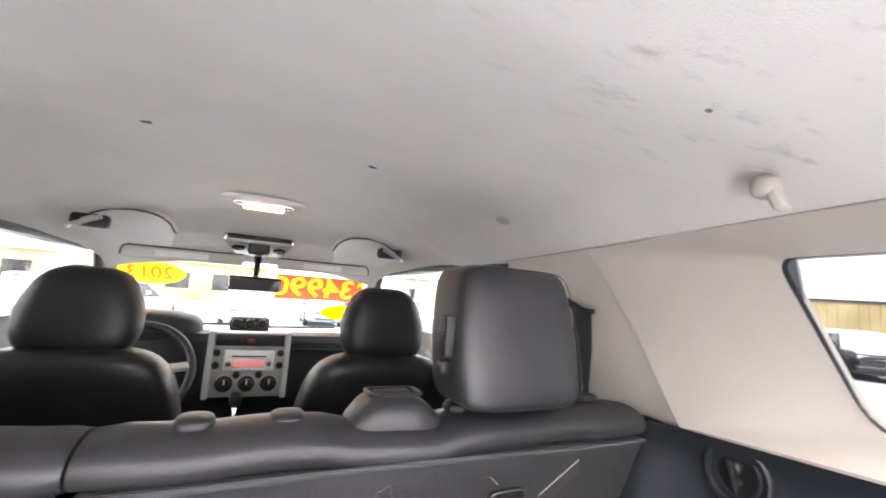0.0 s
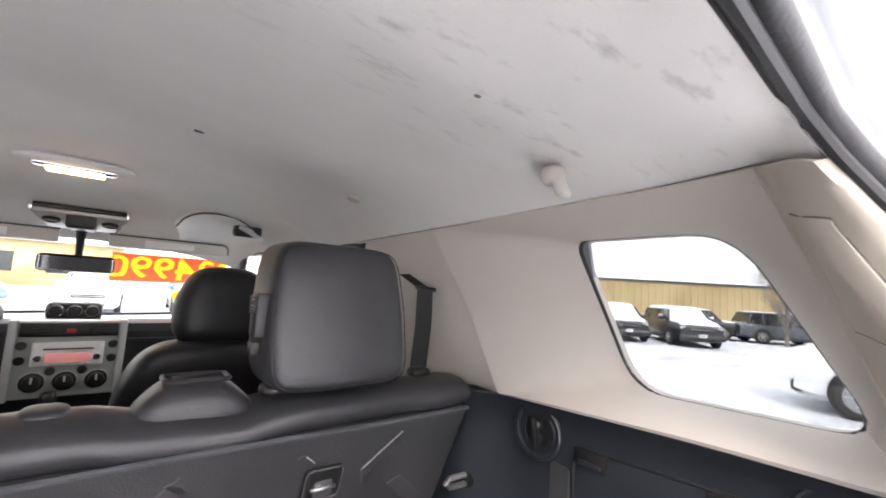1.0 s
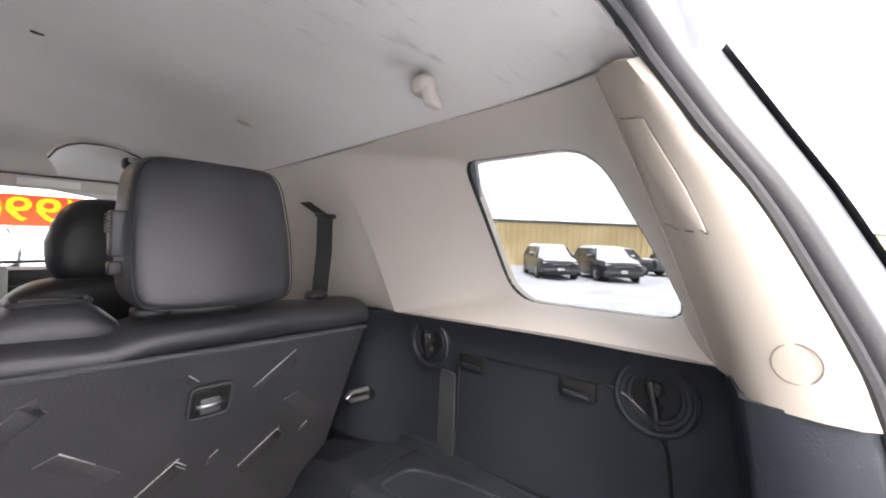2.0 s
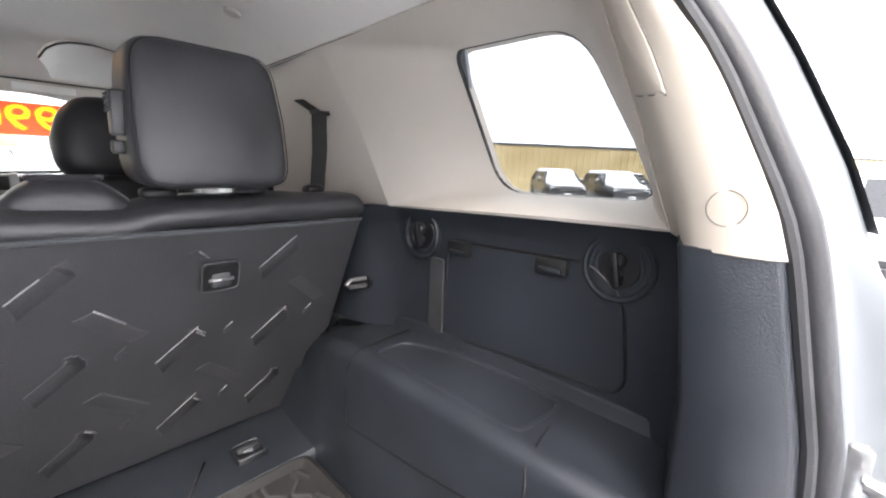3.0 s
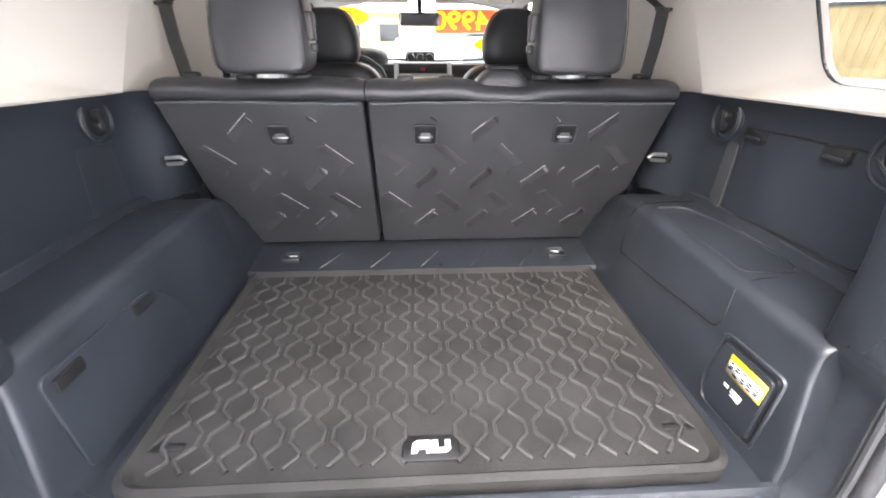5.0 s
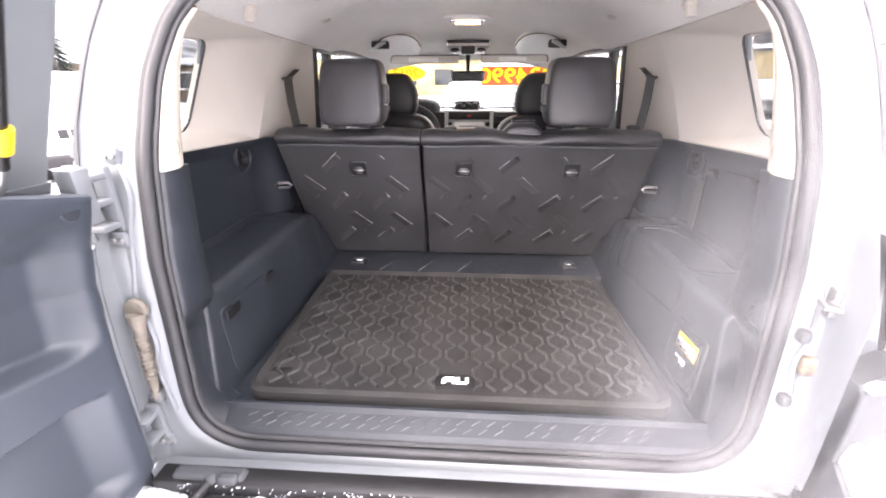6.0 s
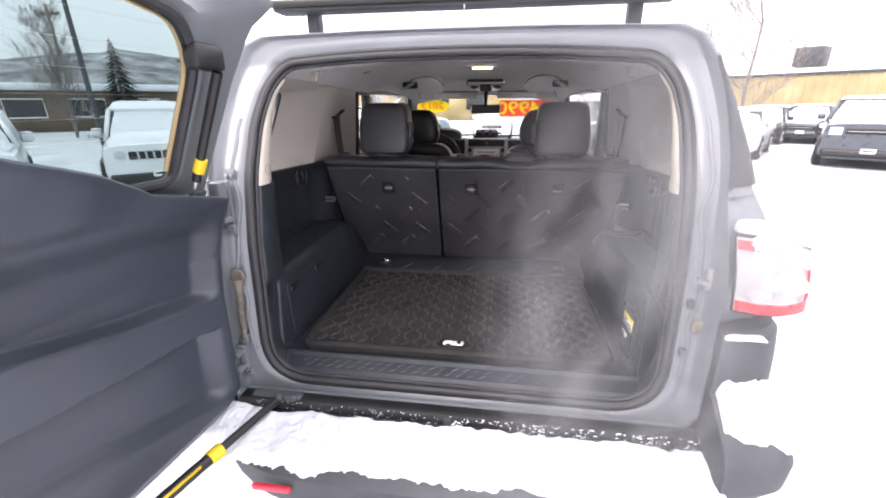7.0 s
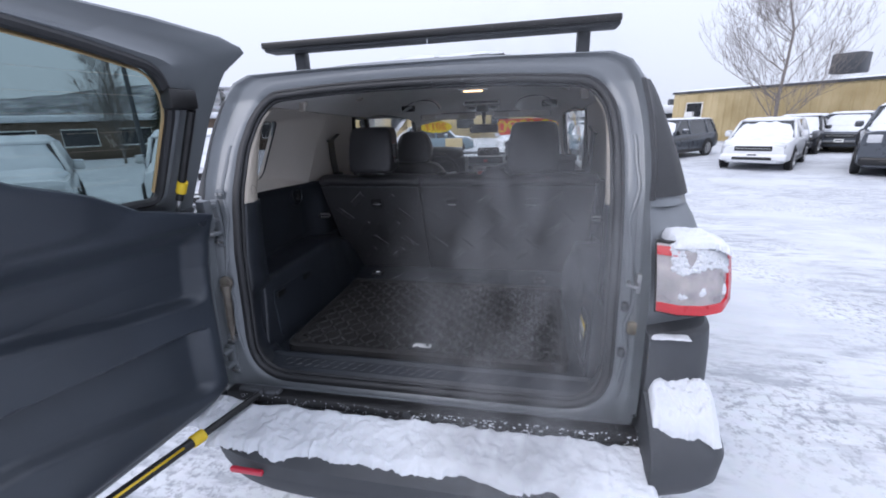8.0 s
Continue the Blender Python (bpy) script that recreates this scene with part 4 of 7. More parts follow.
rear_seat(-0.143, 0.674, "folding_bench", "wider folding rear seat back, black leather and charcoal board", rib_field(-0.143, 0.674), (0.005, 0.393), 0.390, True)
rear_seat(-0.674, -0.155, "folding_bench", "narrower folding rear seat back, black leather and charcoal board", rib_field(-0.674, -0.155), (-0.385,), -0.385, False)
for s in (1, -1):
    st = thing("seat_striker", "steel seat striker loop on the cargo side wall", "striker", (s * 0.69, 1.1, 1.10), "seat strikers")
    part("loop", tube([(s * 0.73, 1.085, 1.092), (s * 0.665, 1.085, 1.096), (s * 0.655, 1.085, 1.104), (s * 0.665, 1.085, 1.112), (s * 0.73, 1.085, 1.110)], 0.006, 8), METAL, st)
    part("base_ring", lathe([(0.018, 0.0), (0.017, 0.008), (0.012, 0.010), (0.010, 0.004), (0.0, 0.004)], 20, Matrix.Translation((s * 0.716, 1.085, 1.102)) @ Euler((0, -s * math.pi / 2, 0)).to_matrix().to_4x4(), cap=False), BLACK, st, "round black base")
    bl = thing("seat_belt", "black woven shoulder belt hanging from the side trim", "seat belt", (s * 0.66, 1.2, 1.3), "rear seat belts")
    part("webbing", thicken(loft([[(s * 0.669, 1.182, 1.478), (s * 0.656, 1.222, 1.482)], [(s * 0.665, 1.175, 1.40), (s * 0.652, 1.215, 1.40)], [(s * 0.652, 1.17, 1.29), (s * 0.640, 1.21, 1.29)]]), 0.003), BLACK, bl)
    part("webbing_top", thicken(loft([[(s * 0.669, 1.182, 1.478), (s * 0.656, 1.222, 1.482)], [(s * 0.655, 1.26, 1.515), (s * 0.645, 1.29, 1.513)]]), 0.003), BLACK, bl)
    part("guide", tube([(s * 0.672, 1.178, 1.48), (s * 0.654, 1.226, 1.484)], 0.005, 8), BLACK, bl)


# ---- front seats ----
def front_seat(x, y, label):
    th = thing("front_seat", label, "seat", (x, y + 0.2, 0.56), "front seats")
    def bs(p):
        return (0.03 * p.x * -max(0, p.z), -0.07 * p.z, 0)
    part("backrest", cushion((x, y + 0.06, 1.02), (0.235, 0.085, 0.30), 4.5, 24, bs), LEATHER, th, "black leather backrest")
    part("welt", tube([(x + 0.225 * math.cos(w) * (0.93 if math.sin(w) > 0 else 1), y + 0.005 - 0.05 * math.sin(w), 1.02 + 0.288 * math.sin(w)) for w in np.linspace(0.1, math.pi - 0.1, 24)], 0.005, 6), LEATHER2, th)
    part("head_restraint", cushion((x, y + 0.02, 1.40), (0.118, 0.062, 0.105), 3.6, 22, lambda p: (-0.03 * p.x * max(0, p.z), 0.012 * p.z, 0)), LEATHER, th, "black leather head restraint")
    part("cushion", box(x - 0.24, x + 0.24, y + 0.12, y + 0.62, 0.70, 0.90, 0.06, 4), LEATHER, th)
    part("base", box(x - 0.2, x + 0.2, y + 0.12, y + 0.55, 0.56, 0.72, 0.02), BLACK, th)
    for q in (-0.06, 0.06):
        part("post", tube([(x + q, y + 0.02, 1.28), (x + q, y + 0.02, 1.35)], 0.007, 8), CHROME, th)
    return th


front_seat(-0.355, 1.72, "black leather driver's seat with a rounded head restraint")
front_seat(0.352, 1.66, "black leather passenger seat with a rounded head restraint")

# ---- dashboard, wheel, mirror, visors ----
DASH = mat("dashboard_plastic", (0.016, 0.018, 0.020), 0.6, var=0.2, scale=8, bump=0.3, bscale=500)
STACK = mat("silver_green_fascia", (0.34, 0.36, 0.35), 0.45, metal=0.3, var=0.06, scale=12, bump=0.05, bscale=500)
SCREEN = mat("radio_display", (0.45, 0.20, 0.20), 0.3, var=0.05, bump=0, emit=((1.0, 0.35, 0.32), 0.05))
dash = thing("dashboard", "black dashboard with a silver centre stack", "dashboard", (0, 2.85, 0.6))
prof = [(3.10, 1.235), (2.75, 1.262), (2.66, 1.255), (2.64, 1.225), (2.655, 1.10), (2.70, 0.96), (2.80, 0.80), (2.95, 0.72)]
bm = loft([[(x, y + (0.05 * (x / 0.7) ** 2), z) for x in np.linspace(-0.74, 0.74, 20)] for y, z in prof])
part("board", thicken(bm, 0.01), DASH, dash)
part("pad_groove", box(0.19, 0.70, 2.632, 2.66, 1.185, 1.195, 0.003), BLACK, dash)
stack = part("centre_fascia", prism(rounded([(-0.155, 0.985), (0.185, 0.985), (0.176, 1.270), (-0.148, 1.270)], 0.012, 3), lambda u, v, w: (u, 2.60 + 0.10 * (1.27 - v) * 0.0 + w, v), 0.08, 0.006), STACK, dash, "silver-green centre stack")
for x in (-0.146, 0.174):
    part("side_rail", box(x - 0.012, x + 0.012, 2.588, 2.64, 0.98, 1.275, 0.005), SILVER, stack, "bright silver rail")
vent = part("vent_panel", box(-0.128, 0.158, 2.592, 2.62, 1.212, 1.264, 0.004), BLACK, stack, "black air vents")
for s0, s1 in ((-0.12, -0.045), (0.075, 0.15)):
    for q in range(4):
        part("vane", box(s0, s1, 2.586, 2.60, 1.219 + 0.011 * q, 1.222 + 0.011 * q, 0.001, 1), DASH, vent)
part("switch_panel", box(-0.035, 0.065, 2.586, 2.60, 1.218, 1.258, 0.004), DASH, vent)
part("hazard_switch", box(0.002, 0.028, 2.583, 2.59, 1.227, 1.243, 0.002), mat("hazard_red", (0.4, 0.03, 0.03), 0.4, bump=0), vent, "red hazard switch")
radio = part("radio", box(-0.088, 0.120, 2.586, 2.61, 1.103, 1.192, 0.006), mat("pale_radio_face", (0.66, 0.655, 0.64), 0.4, metal=0.2, var=0.05, scale=20, bump=0.04, bscale=400), stack, "silver car radio with a pink display")
part("display", box(-0.05, 0.082, 2.583, 2.59, 1.118, 1.152, 0.002), SCREEN, radio, "pink lit display")
part("disc_slot", box(-0.056, 0.088, 2.583, 2.59, 1.164, 1.170, 0.001), BLACK, radio)
for x in (-0.068, 0.10):
    part("radio_knob", lathe([(0.012, 0.0), (0.011, 0.014), (0.0, 0.015)], 14, Matrix.Translation((x, 2.587, 1.135)) @ Euler((math.pi / 2, 0, 0)).to_matrix().to_4x4(), cap=False), CHROME, radio)
for q in range(6):
    part("radio_key", box(-0.05 + 0.024 * q, -0.032 + 0.024 * q, 2.583, 2.59, 1.106, 1.113, 0.001, 1), WHITE, radio)
for x in (-0.075, 0.015, 0.108):
    k = part("climate_knob", lathe([(0.036, 0.0), (0.035, 0.008), (0.026, 0.01), (0.024, 0.026), (0.0, 0.028)], 24, Matrix.Translation((x, 2.60, 1.045)) @ Euler((math.pi / 2, 0, 0)).to_matrix().to_4x4(), cap=False), BLACK, stack, "black rotary climate knob")
    part("knob_ring", tube([(x + 0.0365 * math.cos(w), 2.597, 1.045 + 0.0365 * math.sin(w)) for w in np.linspace(0, 2 * math.pi, 28)[:-1]], 0.0022, 5, closed=True), SILVER, k, "silver ring")
    part("pointer", box(x - 0.003, x + 0.003, 2.568, 2.573, 1.045, 1.068, 0.001, 1), WHITE, k)
for x, z in ((-0.118, 1.18), (-0.118, 1.125), (0.146, 1.18), (0.146, 1.125), (-0.03, 1.083), (0.062, 1.083)):
    part("round_switch", lathe([(0.016, 0.0), (0.015, 0.006), (0.0, 0.007)], 16, Matrix.Translation((x, 2.60, z)) @ Euler((math.pi / 2, 0, 0)).to_matrix().to_4x4(), cap=False), BLACK, stack)
pod = part("gauge_pod", box(-0.10, 0.10, 2.97, 3.05, 1.235, 1.318, 0.022, 3), BLACK, dash, "black pod with three gauges")
for x in (-0.062, 0.0, 0.062):
    g = part("gauge", lathe([(0.028, 0.0), (0.028, 0.006), (0.022, 0.007), (0.020, 0.002), (0.0, 0.002)], 20, Matrix.Translation((x, 2.972, 1.28)) @ Euler((math.pi / 2, 0, 0)).to_matrix().to_4x4(), cap=False), CHROME, pod, "round gauge with a bright rim")
    part("dial", lathe([(0.02, 0.0), (0.0, 0.001)], 20, Matrix.Translation((x, 2.967, 1.28)) @ Euler((math.pi / 2, 0, 0)).to_matrix().to_4x4()), BLACK, g)
part("console", box(-0.12, 0.15, 2.25, 2.72, 0.56, 0.86, 0.03, 3), DASH, dash, "black floor console")
lever = part("gear_lever", tube([(-0.02, 2.50, 0.85), (-0.02, 2.52, 0.985)], 0.010, 8), CHROME, dash)
part("gear_knob", cushion((-0.02, 2.525, 0.995), (0.024, 0.028, 0.03), 3, 12), BLACK, lever, "black gear knob")
part("instrument_hood", cushion((-0.40, 2.78, 1.27), (0.20, 0.14, 0.075), 3.0, 18), DASH, dash, "hood over the instruments")
wheel = thing("steering_wheel", "black leather steering wheel with silver spokes", "steering wheel", (-0.375, 2.38, 1.15))
wm = Matrix.Translation((-0.375, 2.38, 1.135)) @ Euler((radians(62), 0, 0)).to_matrix().to_4x4()
part("rim", tube([wm @ Vector((0.19 * math.cos(w), 0.19 * math.sin(w), 0)) for w in np.linspace(0, 2 * math.pi, 40)[:-1]], 0.0165, 10, closed=True), LEATHER, wheel)
bm = cushion((0, 0, 0), (0.075, 0.065, 0.03), 3, 14)
bm.transform(wm)
part("hub", bm, DASH, wheel, "black hub cover")
for w in (0.15, math.pi - 0.15, -math.pi / 2):
    part("spoke", tube([wm @ Vector((0.06 * math.cos(w), 0.06 * math.sin(w), 0)), wm @ Vector((0.185 * math.cos(w), 0.185 * math.sin(w), 0))], 0.014, 8, flat=1.4), SILVER, wheel, "silver spoke")
part("column", tube([wm @ Vector((0, 0, -0.02)), wm @ Vector((0, 0, -0.30))], 0.05, 12), DASH, wheel)
tube_stalk = part("stalk", tube([wm @ Vector((-0.03, 0, -0.07)), wm @ Vector((-0.20, 0.02, -0.06))], 0.008, 8), BLACK, wheel)

con = thing("overhead_console", "silver-edged overhead console with two map lamps", "console", (0, 2.55, 1.69))
FASC = mat("console_silver_plastic", (0.46, 0.455, 0.44), 0.4, metal=0.3, var=0.06, scale=12, bump=0.05, bscale=500)
part("tray", loft([[(x, y, z) for x, z in ((-w, z1), (-w, z0), (w, z0), (w, z1))] for y, w, z0, z1 in ((2.465, 0.136, 1.672, 1.704), (2.475, 0.137, 1.668, 1.704), (2.53, 0.118, 1.650, 1.702), (2.59, 0.100, 1.634, 1.70), (2.64, 0.095, 1.630, 1.69))], cap=True), FASC, con, "silver console body", sharp=30)
part("top_edge", box(-0.140, 0.140, 2.452, 2.472, 1.684, 1.702, 0.006, 2), BLACK, con, "black upper edge")
for x in (-0.136, 0.136):
    part("end_clip", box(x - 0.006, x + 0.006, 2.448, 2.470, 1.672, 1.706, 0.003, 2), CHROME, con, "bright end clip")
part("centre_block", box(-0.044, 0.044, 2.47, 2.63, 1.622, 1.69, 0.012, 3), BLACK, con, "black sensor block")
for x in (-0.088, 0.088):
    mp_ = Matrix.Translation((x * 0.96, 2.525, 1.652)) @ Euler((radians(-18), 0, 0)).to_matrix().to_4x4()
    lm = part("map_lamp", lathe([(0.027, 0.004), (0.026, -0.005), (0.021, -0.007), (0.019, -0.003), (0.0, -0.003)], 22, mp_, cap=False), BLACK, con, "round map lamp")
    part("lamp_bar", box(-0.018, 0.018, -0.003, 0.003, -0.010, -0.004, 0.002, 1, m=mp_), FASC, lm)
mir = thing("rear_view_mirror", "rear-view mirror with a black frame on a stalk", "mirror", (0, 2.62, 1.63))
part("stalk", tube([(0, 2.60, 1.632), (0, 2.625, 1.57), (0, 2.635, 1.515)], [0.018, 0.014, 0.011], 10), BLACK, mir)
mm = Matrix.Translation((0, 2.617, 1.493)) @ Euler((radians(6.5), 0, radians(1.5))).to_matrix().to_4x4()
part("housing", box(-0.118, 0.118, -0.012, 0.024, -0.034, 0.034, 0.016, 3, m=mm), BLACK, mir)
part("mirror_glass", box(-0.109, 0.109, -0.0145, -0.0118, -0.027, 0.027, 0.0008, 1, m=mm), mat("mirror_silver", (0.9, 0.9, 0.9), 0.03, metal=1.0, var=0.01, bump=0), mir, "mirror glass")
for x0, x1 in ((-0.52, -0.06), (0.085, 0.525)):
    v = thing("sun_visor", "pale grey fabric sun visor folded up", "sun visor", ((x0 + x1) / 2, 2.66, 1.63), "sun visors")
    part("pad", box(x0, x1, 2.585, 2.605, 1.572, 1.622, 0.009, 3, m=None), GREYTRIM, v)
    xo, xi = (x0, x1) if x0 < 0 else (x1, x0)
    k = math.copysign(1, xi - xo)
    # dark tube added for the shadow line round the pad
    part("edge", tube([(xo, 2.584, 1.576), (xo + 0.001 * k, 2.583, 1.602), (xo + 0.008 * k, 2.583, 1.615), (xo + 0.022 * k, 2.583, 1.6225), (xi, 2.583, 1.6225)], 0.0035, 6), GREYBUMPER, v, "dark tube drawn as the pad's shadow line")
    part("vanity_lid", box(x0 + 0.12, x1 - 0.14, 2.581, 2.588, 1.582, 1.61, 0.003), HEADLINER, v, "pale vanity mirror lid")
    part("hinge", tube([(x0 + 0.03, 2.60, 1.62), (x0 + 0.03, 2.63, 1.66)], 0.007, 8), GREYTRIM, v)

lamp = thing("dome_lamp", "oblong dome lamp, lit warm", "lamp", (0, 1.98, 1.76))
part("base", cushion((0, 1.975, 1.766), (0.130, 0.060, 0.014), 2.6, 16), HEADLINER, lamp, "pale oval lamp base")
part("bezel", box(-0.092, 0.092, 1.945, 2.005, 1.745, 1.762, 0.007, 3), CHROME, lamp, "bright bezel")
part("lens", box(-0.062, 0.062, 1.95, 1.995, 1.738, 1.749, 0.004), mat("lamp_lens", (0.9, 0.75, 0.5), 0.3, var=0.03, bump=0, emit=((1.0, 0.62, 0.28), 3.0)), lamp, "glowing warm lens")
for s in (1, -1):
    sp = thing("ceiling_speaker", "pale half-oval ceiling speaker panel with a grip", "speaker", (s * 0.42, 2.2, 1.66), "ceiling speakers")
    # an upright arched edge, the panel swelling forward under it
    arch = [(0.265, 1.640), (0.285, 1.672), (0.31, 1.690), (0.345, 1.702), (0.40, 1.706), (0.45, 1.700), (0.50, 1.678), (0.545, 1.632)]
    rows = []
    for f, y, dz in ((0.0, 2.20, 0.02), (0.0, 2.152, 0.003), (0.03, 2.147, 0.0), (0.10, 2.150, 0.0), (0.35, 2.19, -0.002), (0.7, 2.26, -0.006), (1.0, 2.36, -0.012)):
        rows.append([(s * lerp(x, 0.41, f * 0.25), y, lerp(z, 1.625, f) + dz) for x, z in arch])
    part("panel", loft(rows), HEADLINER, sp, sharp=60)
    part("rim", tube([(s * x, 2.150, z + 0.003) for x, z in arch], 0.0035, 6), GREYBUMPER, sp)
    part("grip", tube([(s * 0.46, 2.11, 1.668), (s * 0.49, 2.10, 1.652), (s * 0.525, 2.10, 1.635), (s * 0.545, 2.13, 1.632)], 0.008, 8), SILVER, sp, "silver grip")
    part("grip_base", box(s * 0.495 - 0.050, s * 0.495 + 0.050, 2.118, 2.16, 1.634, 1.676, 0.012, 3, m=None), BLACK, sp, "dark grip recess")
    part("grip_blade", tube([(s * 0.478, 2.105, 1.668), (s * 0.500, 2.098, 1.652), (s * 0.512, 2.100, 1.636)], [0.004, 0.009, 0.006], 8), SILVER, sp, "silver grip blade")
    hk = thing("coat_hook", "pale plastic coat hook on the headliner", "hook", (s * 0.558, 0.775, 1.635), "coat hooks")
    part("cup", cushion((s * 0.559, 0.790, 1.648), (0.016, 0.015, 0.015), 2.6, 14), GREYTRIM, hk)
    part("tongue", box(-0.014, 0.014, -0.007, 0.007, -0.018, 0.014, 0.005, 3, m=Matrix.Translation((s * 0.562, 0.780, 1.634)) @ Euler((-0.35, 0, 0.15 * s)).to_matrix().to_4x4()), GREYTRIM, hk, "pale hook tongue")
    bt = thing("headliner_button", "round pale headliner button", "button", (s * 0.544, 1.358, 1.687), "headliner buttons")
    part("cap", lathe([(0.019, 0.004), (0.018, -0.005), (0.012, -0.008), (0.0, -0.008)], 18, Matrix.Translation((s * 0.544, 1.358, ceil_z(0.544, 1.358) - 0.001)) @ Euler((0, s * 0.28, 0)).to_matrix().to_4x4(), cap=False), GREYTRIM, bt)
for x, y in ((0.208, 1.37), (-0.208, 1.37), (0.352, 0.728), (-0.352, 0.728)):
    cl = thing("headliner_clip", "small dark headliner clip hole", "clip", (x, y, ceil_z(x, y)), "headliner clips")
    part("hole", cushion((x, y, ceil_z(x, y) - 0.001), (0.004, 0.0024, 0.001) if y < 1 else (0.010, 0.005, 0.0025), 2.4, 8), GREYBUMPER if y > 1 else JOINT, cl)
# ---- the car's body round the tailgate ----
def ring_at(d, dy=0.0):
    return [(x + n.x * d, seal_y(z + n.y * d) + dy, z + n.y * d) for (x, z), n in zip(LOOP, LOOPN)]


def cast(cx, cz, dx, dz, poly):
    best = None
    for a, b in zip(poly, poly[1:] + poly[:1]):
        ex, ez, rx, rz = b[0] - a[0], b[1] - a[1], a[0] - cx, a[1] - cz
        det = -dx * ez + ex * dz
        if abs(det) < 1e-9:
            continue
        t, u = (-rx * ez + ex * rz) / det, (dx * rz - dz * rx) / det
        if t > 0 and -0.001 <= u <= 1.001 and (best is None or t < best):
            best = t
    return (cx + dx * best, cz + dz * best)


suv = thing("suv", "silver-grey off-road car with its tailgate open, snow on the bumper", "car", (0, 0.9, 0.0))
HALF = [(0.690, 0.618), (0.693, 0.90), (0.691, 1.10), (0.692, 1.30), (0.70, 1.42), (0.697, 1.56), (0.682, 1.66), (0.655, 1.71), (0.60, 1.735), (0.30, 1.742)]
OUTER = HALF + [(-x, z) for x, z in HALF[::-1]]
edge = [cast(0, 1.2, x, z - 1.2, OUTER) for x, z in LOOP]
rows = [ring_at(0.006, 0.040), ring_at(0.010, 0.032), ring_at(0.014, 0.022), ring_at(0.022, 0.008), ring_at(0.034, 0.002), ring_at(0.046, 0.0)]
last = rows[-1]
for f, g in ((0.2, -0.05), (0.35, 0.04), (0.5, 0.06), (0.62, 0.12), (0.74, 0.40), (0.84, 0.80), (0.93, 0.96), (1.0, 0.93)):
    rows.append([(lerp(p[0], e[0], f), lerp(seal_y(lerp(p[2], e[1], f)) + 0.0, rear_y(lerp(p[2], e[1], f)), g if lerp(p[2], e[1], f) > 0.70 else g * 0.3), lerp(p[2], e[1], f)) for p, e in zip(last, edge)])
rows.append([(e[0] * 1.008, rear_y(e[1]) + 0.05, e[1] + 0.006 * (e[1] > 1.6)) for e in edge])
part("rear_frame", loft(rows, close=True), PAINT, suv, "silver-grey painted tailgate frame")
part("weather_strip", tube(ring_at(0.003, 0.011), 0.0115, 10, closed=True), SEAL, suv, "thick black rubber weather strip")
part("inner_seal", tube(ring_at(-0.010, 0.022), 0.0062, 8, closed=True), SEAL, suv, "inner grey-black rubber lip")
part("outer_seal", tube(ring_at(0.016, 0.012), 0.006, 6, closed=True), SEAL, suv)
# lining between the seal and the trim
part("opening_return", loft([ring_at(0.0, 0.012), ring_at(-0.011, 0.032)], close=True), SEAL, suv)


def side_x(y, z):
    """Outer skin of the car's side, rounding off towards the rear face."""
    x0 = interp(z, [0.655, 0.90, 1.10, 1.30, 1.42, 1.56, 1.66, 1.71], [0.696, 0.699, 0.697, 0.698, 0.706, 0.703, 0.688, 0.66])
    x1 = interp(z, [0.45, 0.70, 0.95, 1.12, 1.24, 1.31, 1.45, 1.62, 1.70], [0.82, 0.87, 0.895, 0.895, 0.87, 0.835, 0.80, 0.748, 0.70])
    t = min(1.0, max(0.0, (y - rear_y(z) - 0.05) / 0.16))
    return lerp(x0, x1, math.sqrt(1 - (1 - t) ** 2))


def skin(y0, y1, z0, z1, s, ny=14, nz=10, push=0.0):
    rows = []
    for z in np.linspace(z0, z1, nz):
        a = max(y0, rear_y(z) + 0.05) if y0 < 0.6 else y0
        rows.append([(s * (side_x(y, z) + push), y, z) for y in np.linspace(a, y1, ny)])
    return loft(rows)


def corner_x(z):
    """Half-width of the car's rear face."""
    return interp(z, [p[1] for p in HALF], [p[0] for p in HALF])


LAMP_PLAN = [(0.700, 0.0), (0.745, -0.020), (0.80, -0.018), (0.85, 0.005), (0.885, 0.05), (0.905, 0.11), (0.912, 0.20), (0.90, 0.24)]


def lamp_side(s, i, f, d=0.0):
    """A point of the tail lamp's lens: station i along it, f of its height, d proud."""
    k = min(6, int(i))
    x, dy = (lerp(a, b, i - k) for a, b in zip(LAMP_PLAN[k], LAMP_PLAN[k + 1]))
    z = lerp(1.072 + 0.046 * smooth(2.4, 6.2, i), 1.238 - 0.062 * smooth(2.2, 6.4, i), f)
    return (s * (x + d * (i > 2)), rear_y(z) + dy - 0.012 - d, z)


